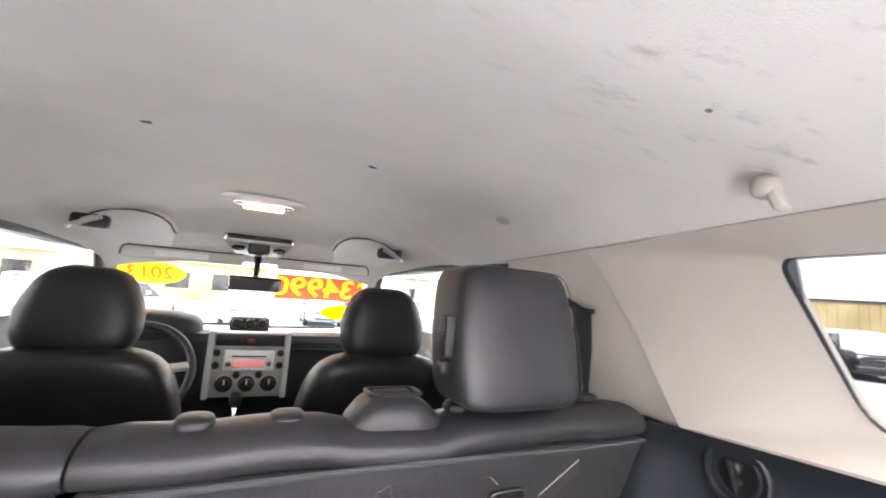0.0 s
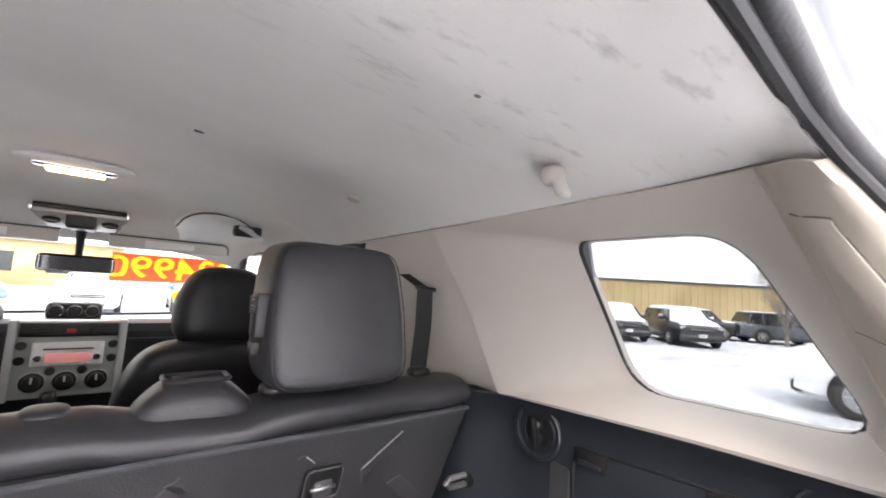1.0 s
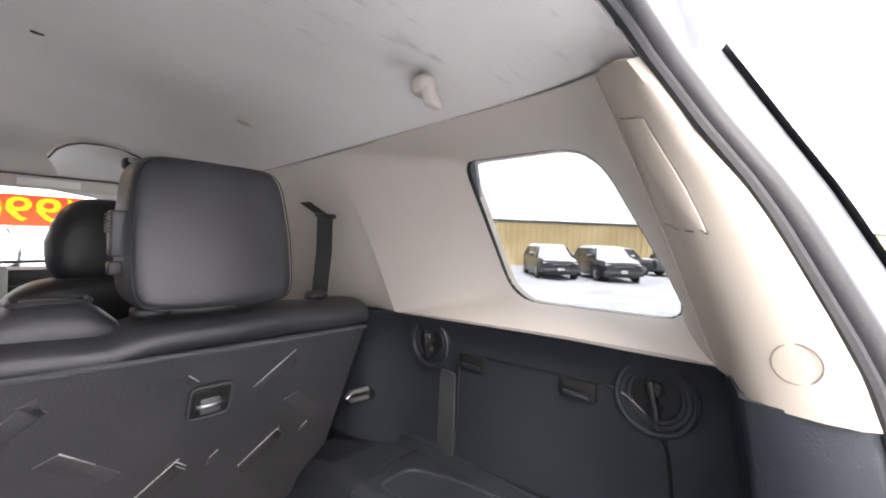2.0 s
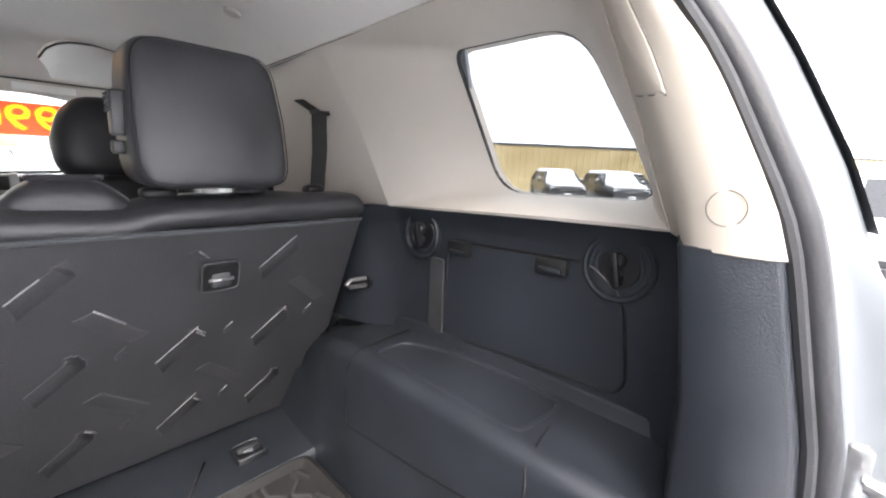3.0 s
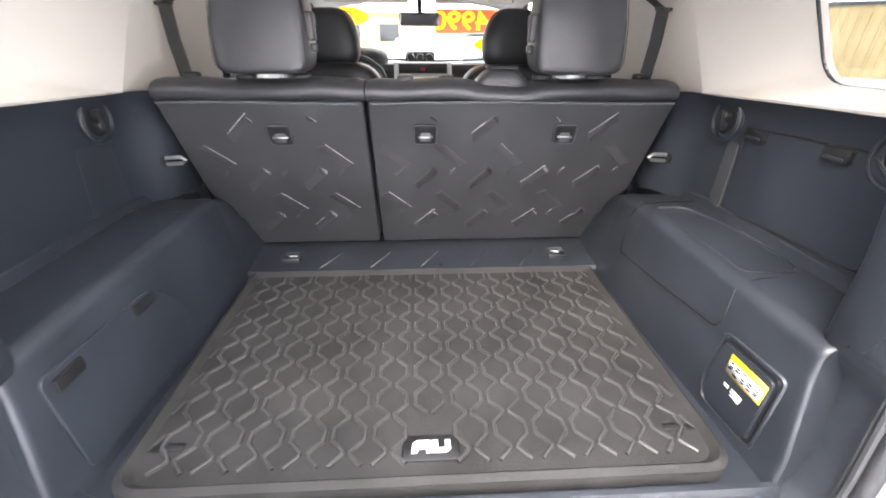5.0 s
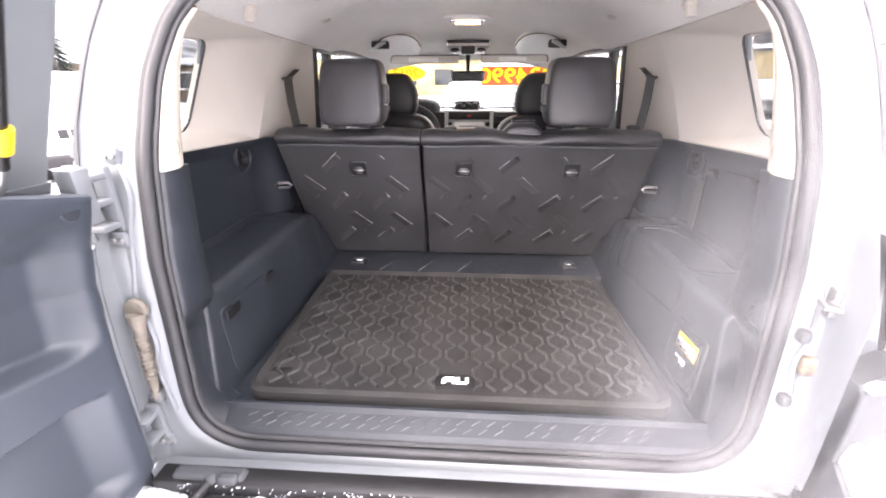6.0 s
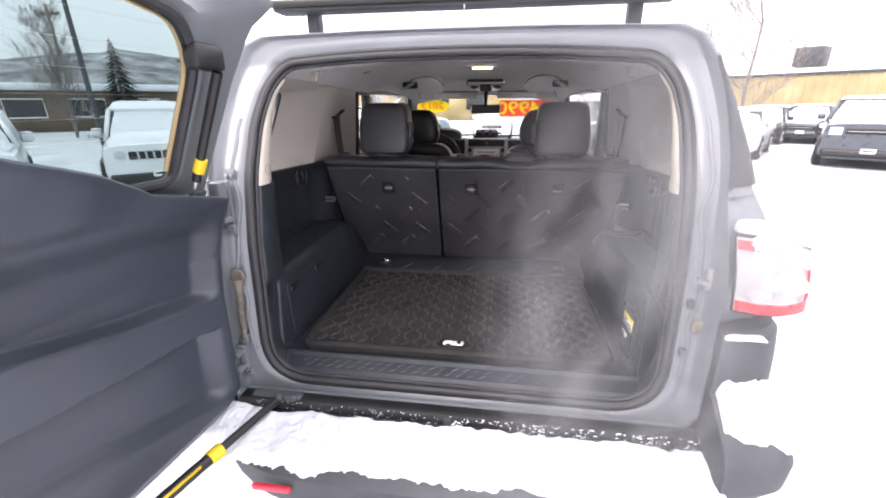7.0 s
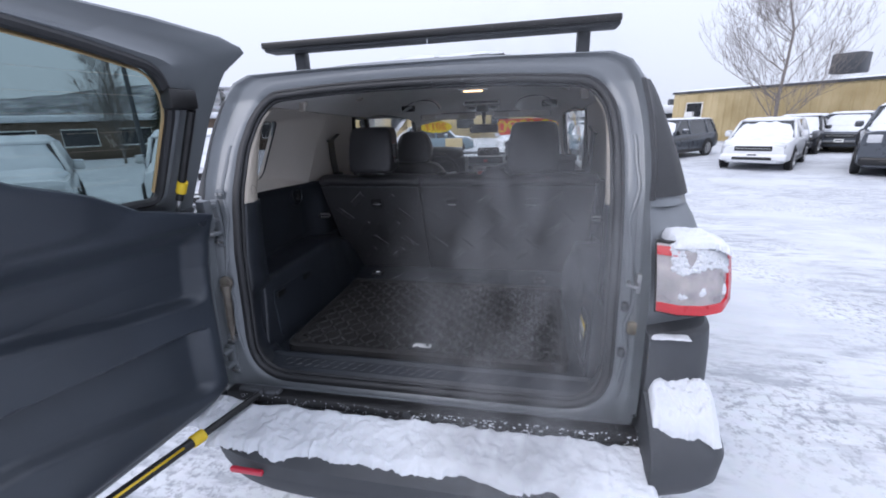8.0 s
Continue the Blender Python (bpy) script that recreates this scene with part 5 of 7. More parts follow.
for s in (1, -1):
    side = "right" if s > 0 else "left"
    part("side_panel", thicken(skin(0.2, 3.3, 0.50, 1.315, s, 40, 16), 0.008), PAINT, suv, "silver-grey body side")
    part("rear_corner", thicken(loft([[(s * side_x(y, z), y, z) for y in np.linspace(rear_y(z) + 0.05, interp(z, [1.33, 1.59], [0.485, 0.62]), 12)] for z in np.linspace(1.31, 1.70, 14)]), 0.006), PAINT, suv)
    part("corner_glass", loft([[(s * (corner_x(z) + a), rear_y(z) + b, z) for a, b in ((-0.008, -0.006), (0.006, 0.000), (0.0125, 0.014), (0.015, 0.036))] + [(s * (side_x(y, z) + 0.010), y, z) for y in np.linspace(rear_y(z) + 0.056, interp(z, [1.33, 1.59], [0.485, 0.62]), 10)] for z in np.linspace(1.335, 1.655, 14)]), SEAL, suv, "dark wrap-round corner glass")
    part("middle_pillar", thicken(skin(0.85, 1.53, 1.31, 1.68, s, 10, 8), 0.008), PAINT, suv)
    part("cant_rail", thicken(skin(0.3, 3.0, 1.60, 1.705, s, 30, 5), 0.006), PAINT, suv)
    part("pillar_front", tube([(s * 0.70, 3.16, 1.20), (s * 0.655, 2.98, 1.42), (s * 0.625, 2.80, 1.63)], 0.04, 8), GREYTRIM, suv, "front pillar")
    # front door: dark lower lining, window pane, upright divider
    part("door_lining", box(s * 0.755 - 0.02, s * 0.755 + 0.02, 1.50, 3.2, 0.55, 1.20, 0.015, 2), CHARCOAL, suv, "charcoal door lining")
    part("door_divider", box(s * 0.715 - 0.02, s * 0.715 + 0.02, 1.80, 1.87, 1.19, 1.63, 0.01, 2), BLACK, suv)
    part("door_frame", tube([(s * 0.70, 1.54, 1.19), (s * 0.675, 1.545, 1.60), (s * 0.665, 2.2, 1.615), (s * 0.64, 2.75, 1.60), (s * 0.70, 3.1, 1.24)], 0.018, 8), BLACK, suv)
    bm = loft([[(s * 0.745, 1.55, 1.2), (s * 0.745, 3.1, 1.2)], [(s * 0.70, 1.55, 1.62), (s * 0.68, 2.78, 1.62)]])
    g = part("door_glass", thicken(bm, 0.003), GLASS, suv, "clear door window")
    g.visible_shadow = False
    mrr = part("door_mirror", box(s * 0.98 - 0.12, s * 0.98 + 0.12, 2.80, 2.93, 1.17, 1.38, 0.04, 3), PAINT, suv, "door mirror")
    # tail lamp
    def lamp_pt(i, f, d=0.0):
        return lamp_side(s, i, f, d)
    lampo = part("tail_lamp", loft([[lamp_pt(i, f) for i in np.linspace(0, 7, 22)] for f in np.linspace(0, 1, 9)]), mat("frosted_lamp_lens_%s" % side, (0.34, 0.33, 0.34), 0.3, var=0.15, scale=25, bump=0.3, bscale=60, tint=(0.42, 0.38, 0.38)), suv, "frosted clear tail lamp with a red border")
    lampo.data.materials[0].name = "frosted_lamp_lens"
    RED = mat("red_lamp_plastic", (0.55, 0.025, 0.035), 0.3, var=0.1, scale=20, bump=0.05, coat=0.4)
    part("lower_band", loft([[lamp_pt(i, f, 0.004 if 0 < q < 3 else -0.004) for i in np.linspace(0, 7, 22)] for q, f in enumerate((0.0, 0.01, 0.14, 0.15))]), RED, lampo, "red lower band")
    part("outer_band", loft([[lamp_pt(i, f, 0.004 if 0 < q else -0.004) for f in np.linspace(0.02, 0.98, 8)] for q, i in enumerate((3.55, 3.6, 4.0, 4.5, 5, 5.5, 6, 6.5, 7))]), RED, lampo, "red outer band")
    part("upper_band", loft([[lamp_pt(i, f, 0.003) for i in (0, 0.5, 1.0)] for f in (0.84, 0.97)]), RED, lampo, "red upper patch")
    part("housing", loft([[lamp_pt(i, f, -0.01) for i in range(8)] for f in (-0.05, 1.04)]), BLACK, lampo)
    # grey bumper corner with a sloping top, and the cover above it
    def corner_ring(z, x1, y0, y1, x0=0.692, low=False):
        if s < 0:
            x1, y0, y1 = x1 - 0.14, y0 + 0.03, y1 + 0.03
            if low and z > 0.62:
                z = 0.62 + 0.12 * (z - 0.62)
        return [(s * x, y, z) for x, y in rounded([(x0, y0), (x1 - 0.03, y1), (x1, y1 + 0.12), (x1, 0.70), (x0, 0.70)], [0.008, 0.07, 0.08, 0.02, 0.02], 6)]
    part("corner_cover", loft([corner_ring(z, x1, y0, y1) for z, x1, y0, y1 in ((0.70, 0.892, 0.163, 0.205), (0.84, 0.896, 0.163, 0.210), (0.93, 0.898, 0.165, 0.225), (0.985, 0.896, 0.168, 0.235), (0.998, 0.888, 0.18, 0.25))], close=True, cap=True), GREYBUMPER, suv, "dark grey plastic corner cover")
    part("bumper_corner", loft([corner_ring(z, x1, y0, y1, low=True) for z, x1, y0, y1 in ((0.555, 0.79, 0.13, 0.17), (0.568, 0.84, 0.075, 0.12), (0.595, 0.878, 0.045, 0.09), (0.635, 0.905, 0.03, 0.075), (0.70, 0.914, 0.030, 0.078), (0.738, 0.905, 0.045, 0.095), (0.770, 0.90, 0.080, 0.13), (0.835, 0.888, 0.158, 0.20))], close=True, cap=True), GREYBUMPER, suv, "dark grey bumper corner")
    # striker and rubber stops on the frame
    if s > 0:
        k = part("lock_striker", box(0.668, 0.69, seal_y(1.1) - 0.02, seal_y(1.1) - 0.0, 1.08, 1.14, 0.006), METAL, suv, "steel door lock striker")
        part("striker_loop", tube([(0.65, seal_y(1.1) - 0.015, 1.115), (0.64, seal_y(1.1) - 0.04, 1.115), (0.665, seal_y(1.1) - 0.04, 1.11), (0.67, seal_y(1.1) - 0.015, 1.11)], 0.006, 8), METAL, k)
        for z in (1.04, 0.90):
            part("rubber_stop", cushion((0.646 - 0.006 * (z < 0.9), seal_y(z) - 0.008, z), (0.010, 0.012, 0.014), 3, 10), GREYBUMPER, suv, "rubber stop")
        part("rubber_stop", cushion((0.675, seal_y(0.97) - 0.004, 0.975), (0.018, 0.010, 0.020), 4, 10), RUST, suv, "weathered bump stop")
    else:
        for z0, z1 in ((1.205, 1.335), (0.735, 0.825)):
            zm = (z0 + z1) / 2
            h = part("hinge", box(-0.672, -0.640, seal_y(zm) - 0.018, seal_y(zm) - 0.004, z0, z1, 0.004), PAINT, suv, "silver-grey steel door hinge")
            for zz in np.linspace(z0 + 0.018, z1 - 0.018, 3 if z1 > 1 else 2):
                part("rung", box(-0.682, -0.642, seal_y(zm) - 0.055, seal_y(zm) - 0.012, zz - 0.006, zz + 0.006, 0.003), PAINT, h)
            part("hinge_pin", tube([(-0.676, seal_y(zm) - 0.050, z0 - 0.006), (-0.676, seal_y(zm) - 0.050, z1 + 0.006)], 0.008, 10), PAINT, h)
            for zz in (z0 - 0.012, z1 + 0.014):
                part("hinge_foot", box(-0.662, -0.632, seal_y(zz) - 0.012, seal_y(zz) + 0.0, zz - 0.016, zz + 0.016, 0.005), PAINT, h)
                for xx in (-0.655, -0.640):
                    part("bolt", lathe([(0.0, 0.006), (0.0055, 0.006), (0.0065, 0.0)], 6, Matrix.Translation((xx, seal_y(zz) - 0.012, zz)) @ Euler((math.pi / 2, 0, 0)).to_matrix().to_4x4()), METAL, h)
        BOOT = mat("weathered_boot_rubber", (0.17, 0.15, 0.125), 0.6, var=0.3, scale=40, bump=0.3, bscale=200)
        bz = [(1.045, 0.018), (1.03, 0.017), (1.015, 0.012), (0.98, 0.0105), (0.93, 0.010), (0.885, 0.0105), (0.87, 0.007), (0.845, 0.006)]
        gr = part("wiring_boot", tube([(-0.638, seal_y(z) - 0.016, z) for z, r in bz], [r for z, r in bz], 12), BOOT, suv, "ribbed grey-brown wiring boot")
        part("boot_collar", lathe([(0.012, 0.0), (0.022, 0.0), (0.024, 0.006), (0.021, 0.012), (0.012, 0.012)], 20, Matrix.Translation((-0.640, seal_y(1.05) - 0.004, 1.052)) @ Euler((math.pi / 2, 0, 0)).to_matrix().to_4x4()), BOOT, gr)
        for q in range(11):
            z = 0.90 + 0.0095 * q
            part("boot_rib", tube([(-0.638 + 0.0115 * math.cos(w), seal_y(z) - 0.016 + 0.0115 * math.sin(w), z) for w in np.linspace(0, 2 * math.pi, 12)[:-1]], 0.0022, 5, closed=True), BOOT, gr)
        part("boot_clip", box(-0.648, -0.626, seal_y(0.85) - 0.02, seal_y(0.85) - 0.002, 0.838, 0.862, 0.004), METAL, gr)
    # pressed bead along the painted jamb
    zs = np.linspace(0.80, 1.50, 40)
    part("jamb_bead", tube([(s * (loop_x(z, s) + 0.046 + 0.010 * math.sin(19 * z) * smooth(0.9, 1.0, z) + 0.004 * math.sin(43 * z)), seal_y(z) + 0.003, z) for z in zs], 0.0065, 8), PAINT, suv)

# roof panel above the headliner
rows = []
for y in np.linspace(0.545, 3.0, 26):
    zc = interp(y, [0.54, 0.62, 0.8, 1.4, 2.2, 2.7, 3.0], [1.742, 1.765, 1.782, 1.815, 1.815, 1.78, 1.70])
    rows.append([(x, y, zc - 0.09 * abs(x / 0.69) ** 3 - 0.004 * (abs((abs(x) * 8) % 1 - 0.5) < 0.12)) for x in np.linspace(-0.69, 0.69, 33)])
part("roof", thicken(loft(rows), 0.01), PAINT, suv, "silver-grey ribbed roof with traces of snow")
part("roof_lip", loft([[(x, rear_y(1.742) + 0.01 + q, 1.738 + 0.5 * q - 0.075 * abs(x / 0.69) ** 3) for x in np.linspace(-0.67, 0.67, 24)] for q in (0.0, 0.02, 0.035)]), PAINT, suv)
# lower shell so that no light leaks from below
part("underbody", box(-0.80, 0.80, 0.22, 3.3, 0.44, 0.50), BLACK, suv)
part("sill_beam", box(-0.69, 0.69, 0.205, 0.30, 0.60, 0.664, 0.012, 2), PAINT, suv, "painted sill below the opening")
part("bulkhead", box(-0.80, 0.80, 3.12, 3.16, 0.5, 1.225), BLACK, suv)
part("bonnet", box(-0.75, 0.75, 3.14, 4.2, 1.02, 1.10, 0.05, 3), PAINT, suv, "silver-grey bonnet")
bs = part("bonnet_snow", cushion((0, 3.7, 1.11), (0.72, 0.5, 0.05), 4, 16), SNOW, suv)

# road wheels and front end
for wy in (0.95, 3.62):
    for s in (1, -1):
        wm = Matrix.Translation((s * 0.80, wy, 0.315)) @ Euler((0, s * math.pi / 2, 0)).to_matrix().to_4x4()
        wh = part("wheel", lathe([(0.23, -0.12), (0.37, -0.13), (0.395, -0.09), (0.395, 0.09), (0.37, 0.13), (0.25, 0.12)], 28, wm, cap=False), BLACK, suv, "black road wheel")
        part("rim", lathe([(0.25, 0.115), (0.235, 0.12), (0.20, 0.08), (0.06, 0.09), (0.0, 0.10)], 20, wm, cap=False), SILVER, wh, "silver rim")
part("front_wings", box(-0.86, 0.86, 3.16, 4.25, 0.50, 1.04, 0.08, 3), PAINT, suv, "silver-grey front end")
part("front_bumper", box(-0.88, 0.88, 4.18, 4.36, 0.42, 0.70, 0.06, 3), GREYBUMPER, suv, "grey front bumper")

# windscreen with painted prices
shield = part("windscreen", thicken(loft([[(x, 3.13 - 0.0 * x, 1.225) for x in np.linspace(-0.70, 0.70, 12)], [(x, 2.80, 1.66) for x in np.linspace(-0.62, 0.62, 12)]]), 0.004), GLASS, suv, "windscreen with price paint on its outside")
shield.visible_shadow = False


def on_screen(x, z):
    return 3.13 - (z - 1.225) * 0.759


PRICE_RED = mat("red_price_paint", (0.75, 0.07, 0.03), 0.6, var=0.12, scale=14, bump=0)
PRICE_ORANGE = mat("orange_price_paint", (0.55, 0.16, 0.02), 0.6, var=0.1, scale=14, bump=0)
PRICE_YEL = mat("yellow_price_paint", (0.90, 0.60, 0.02), 0.6, var=0.1, scale=14, bump=0)
for m_ in (PRICE_RED, PRICE_YEL, PRICE_ORANGE):
    b_ = m_.node_tree.nodes["Principled BSDF"]
    b_.inputs["Transmission Weight"].default_value = 0.0
    tl = m_.node_tree.nodes.new("ShaderNodeBsdfTranslucent")
    mx = m_.node_tree.nodes.new("ShaderNodeMixShader")
    mx.inputs["Fac"].default_value = 0.6
    tl.inputs["Color"].default_value = (0.95, 0.10, 0.04, 1) if m_ is PRICE_RED else (0.9, 0.2, 0.02, 1) if m_ is PRICE_ORANGE else (1.0, 0.72, 0.03, 1)
    m_.node_tree.links.new(b_.outputs["BSDF"], mx.inputs[1])
    m_.node_tree.links.new(tl.outputs["BSDF"], mx.inputs[2])
    m_.node_tree.links.new(mx.outputs["Shader"], m_.node_tree.nodes["Material Output"].inputs["Surface"])
lean = math.atan2(0.759, 1.0)


def stencil(name, outline, text, size, paint, ink, m, label):
    """A painted field with its figures left open, and the figures in their own paint."""
    def as_mesh(cu):
        tmp = bpy.data.objects.new(name, cu)
        scene.collection.objects.link(tmp)
        me = bpy.data.meshes.new_from_object(tmp)
        bpy.data.objects.remove(tmp)
        return me

    def letters(fill):
        cu = bpy.data.curves.new(name, "FONT")
        cu.body, cu.size, cu.align_x, cu.align_y, cu.offset, cu.resolution_u = text, size, "CENTER", "CENTER", size * 0.028, 4
        cu.fill_mode = fill
        return as_mesh(cu)
    fig = letters("BOTH")
    wires = letters("NONE")
    bm = bmesh.new()
    bm.from_mesh(wires)
    bmesh.ops.remove_doubles(bm, verts=bm.verts, dist=1e-6)
    field = bpy.data.curves.new(name, "CURVE")
    field.dimensions, field.fill_mode = "2D", "BOTH"

    def spline(pts):
        sp = field.splines.new("POLY")
        sp.points.add(len(pts) - 1)
        for k, p in enumerate(pts):
            sp.points[k].co = (p[0], p[1], 0, 1)
        sp.use_cyclic_u = True
    spline(outline)
    left = set(bm.verts)
    while left:
        v = left.pop()
        ring, prev = [v.co[:2]], None
        while True:
            step = [e.other_vert(v) for e in v.link_edges if e.other_vert(v) in left]
            if not step:
                break
            v = step[0]
            left.discard(v)
            ring.append(v.co[:2])
        if len(ring) > 2:
            spline(ring)
    bm.free()
    out = as_mesh(field)
    for nm, me, mt, lb in ((name, out, paint, label), (name + "_figure", fig, ink, "painted figures")):
        me.transform(m)
        me.materials.clear()
        me.materials.append(mt)
        ob = new(nm, me)
        ob.parent = shield
        ob["label"] = lb


def on_pane(x, z):
    # painted on the outside: from within it reads backwards
    return Matrix.Translation((x, on_screen(x, z) + 0.006, z)) @ Euler((math.pi / 2 + lean, 0, 0)).to_matrix().to_4x4() @ Matrix.Diagonal((-1, 1, 1, 1))


stencil("price_panel", [(-0.255, -0.085), (0.255, -0.085), (0.255, 0.085), (-0.255, 0.085)], "$34990", 0.182, PRICE_RED, PRICE_YEL, on_pane(0.36, 1.492), "red price panel")
stencil("year_oval", [(0.15 * math.cos(w), 0.066 * math.sin(w)) for w in np.linspace(0, 2 * math.pi, 33)[:-1]], "2013", 0.10, PRICE_YEL, PRICE_ORANGE, on_pane(-0.47, 1.515), "yellow oval with the year")
part("lower_oval", thicken(loft([[(0.50 + 0.13 * math.cos(w) * q, on_screen(0.50, 1.36 + 0.045 * math.sin(w) * q) + 0.006, 1.36 + 0.045 * math.sin(w) * q) for w in np.linspace(0, 2 * math.pi, 30)[:-1]] for q in (0.02, 0.5, 1.0)], close=True), 0.001), PRICE_YEL, shield, "yellow oval")
for x in (-0.30, 0.28):
    part("wiper", tube([(x - 0.25, 3.15, 1.25), (x + 0.2, 3.14, 1.262)], 0.008, 6), BLACK, suv, "black wiper")

# roof rack
rack = thing("roof_rack", "black roof rack bar on two posts", "roof rack", (0, 0.78, 1.79))
part("bar", box(-0.66, 0.655, 0.715, 0.80, 1.838, 1.862, 0.008, 2), GREYBUMPER, rack, "flat dark bar")
part("bar_lip", box(-0.66, 0.655, 0.700, 0.722, 1.848, 1.872, 0.006, 2), BLACK, rack)
for x in (-0.547, 0.547):
    part("post", box(x - 0.022, x + 0.022, 0.78, 0.825, 1.765, 1.845, 0.006, 2), GREYBUMPER, rack)
part("drip", tube([(0.0, 0.712, 1.84), (0.0, 0.711, 1.825)], 0.002, 5), SNOW, rack)

# rear bumper
bump = part("rear_bumper", loft([[(x, y + 0.10 * max(0, abs(x - 0.05) / 0.68) ** 6, z) for x in np.linspace(-0.63, 0.73, 30)] for y, z in ((0.20, 0.655), (0.155, 0.652), (0.02, 0.628), (-0.02, 0.618), (-0.035, 0.60), (-0.03, 0.545), (-0.022, 0.542), (-0.024, 0.52), (0.0, 0.46), (0.10, 0.42))], cap=False), GREYBUMPER, suv, "grey plastic rear bumper")
part("step_strip", box(-0.64, 0.70, 0.158, 0.205, 0.655, 0.690, 0.006, 2), BLACK, suv, "black strip below the opening, flecked with snow")
part("strip_plug", lathe([(0.0, 0.003), (0.012, 0.003), (0.014, 0.0)], 16, Matrix.Translation((0.013, 0.158, 0.671)) @ Euler((math.pi / 2, 0, 0)).to_matrix().to_4x4()), GREYBUMPER, suv)
part("reflector", box(-0.495, -0.385, -0.042, -0.028, 0.560, 0.578, 0.005, 2), mat("red_reflector", (0.6, 0.03, 0.06), 0.3, var=0.1, bump=0.05, coat=0.4), bump, "red reflector")
part("reflector", box(0.52, 0.63, -0.03, -0.012, 0.560, 0.578, 0.005, 2), mat("red_reflector", (0.6, 0.03, 0.06), 0.3, var=0.1, bump=0.05, coat=0.4), bump, "red reflector")


def snow_slab(x0, x1, y0, y1, zf, h, seed, nx=60, ny=14, ragged=0.02, rw=0.022):
    """Lying snow with a ragged edge on a surface zf(x, y)."""
    rows = []
    for i in range(nx + 1):
        u = i / nx
        row = []
        for j in range(ny + 1):
            v = j / ny
            x = lerp(x0, x1, u)
            n0 = noise.noise((x * 7, seed, 0)) * ragged * 2.2 + noise.noise((x * 30, seed, 3)) * ragged + noise.noise((x * 90, seed, 4)) * ragged * 0.6
            n1 = noise.noise((x * 9, seed + 5, 0)) * ragged + noise.noise((x * 34, seed, 7)) * ragged * 0.8
            y = lerp(y0 + n0, y1 + n1, v)
            rim = min(1, min(u, 1 - u) * abs(x1 - x0) / rw) * min(1, min(v, 1 - v) * abs(y1 - y0) / rw)
            k = math.sqrt(max(0, 1 - (1 - rim) ** 2))
            z = zf(x, y) - 0.004 + k * (h + 0.5 * h * noise.noise((x * 11, y * 14, seed)) + 0.26 * h * noise.noise((x * 32, y * 36, seed)) + 0.24 * h * noise.noise((x * 85, y * 85, seed)))
            row.append((x + 0.3 * ragged * noise.noise((x * 20, y * 20, seed + 9)) * (1 - k), y, z))
        rows.append(row)
    return loft(rows)


def bump_top(x, y):
    return interp(y, [-0.06, -0.02, 0.02, 0.155, 0.2], [0.575, 0.618, 0.629, 0.653, 0.656])


sn = thing("bumper_snow", "ragged layer of fresh snow lying on the bumper", "snow", (0.03, 0.08, 0.64), kind="stuff")
part("layer", snow_slab(-0.60, 0.715, -0.012, 0.153, bump_top, 0.024, 2.0, 190, 30, 0.014), SNOW, sn)
sn = thing("bumper_snow", "small snow cap on the bumper corner", "snow", (0.8, 0.11, 0.79), kind="stuff")
part("layer", snow_slab(0.704, 0.872, 0.092, 0.215, lambda x, y: interp(y - 0.25 * max(0, x - 0.70), [0.03, 0.045, 0.08, 0.158, 0.2], [0.70, 0.738, 0.770, 0.835, 0.85]), 0.036, 5.0, 90, 60, 0.009, 0.03), SNOW, sn)
sn = thing("bumper_snow", "thick snow on the bumper corner by the hinge", "snow", (-0.68, 0.12, 0.75), kind="stuff")
part("layer", snow_slab(-0.745, -0.585, 0.035, 0.165, lambda x, y: bump_top(x, y) + 0.004, 0.022, 21.0, 50, 40, 0.008, 0.03), SNOW, sn)
sn = thing("lamp_snow", "snow lying on the tail lamp", "snow", (0.8, 0.3, 1.24), kind="stuff")
part("layer", snow_slab(0.735, 0.885, rear_y(1.23) - 0.030, rear_y(1.23) + 0.12, lambda x, y: 1.236 - 0.03 * smooth(0.82, 0.9, x), 0.026, 8.0, 50, 40, 0.012, 0.035), SNOW, sn)
bm, rnd = None, random.Random(12)
for q in range(1500):
    i, f = rnd.uniform(0.7, 3.7), rnd.uniform(0.25, 1.0)
    if noise.noise((i * 1.3, f * 3.0, 2.0)) + 0.9 * (f - 0.52) < 0.10 or (i > 3.4 and f < 0.5):
        continue
    p = Vector(lamp_side(1, i, f))
    r = rnd.uniform(0.0014, 0.0058)
    bm = cushion(p, (r * rnd.uniform(0.8, 1.4), r * 0.8, r * rnd.uniform(0.8, 1.3)), 2.2, 6, lambda c, q=q: (0.004 * noise.noise((c.x * 2, c.y * 2, q)), 0.004 * noise.noise((c.z * 2, c.x * 2, q)), 0.004 * noise.noise((c.y * 2, c.z * 2, q))), bm)
part("clinging_snow", bm, SNOW, sn)
sn = thing("strip_snow", "flecks of snow on the step strip", "snow", (0, 0.17, 0.69), kind="stuff")
bm = None
rnd = random.Random(4)
for q in range(240):
    x = rnd.uniform(-0.58, 0.70)
    r = rnd.uniform(0.0004, 0.0017) * (1.5 if x > 0.02 else 0.6)
    bm = cushion((x, 0.157, rnd.uniform(0.656, 0.690)), (r * rnd.uniform(1, 3), 0.002, r), 2, 4, bm=bm)
part("flecks", bm, SNOW, sn)
sn = thing("roof_snow", "thin traces of snow on the roof edge", "snow", (0, 0.7, 1.78), kind="stuff")
part("layer", snow_slab(-0.12, 0.28, 0.64, 0.74, lambda x, y: 1.772, 0.012, 11.0, 40, 8, 0.02), SNOW, sn)
sn = thing("cover_snow", "thin line of snow on the corner cover", "snow", (0.77, 0.185, 0.998), kind="stuff")
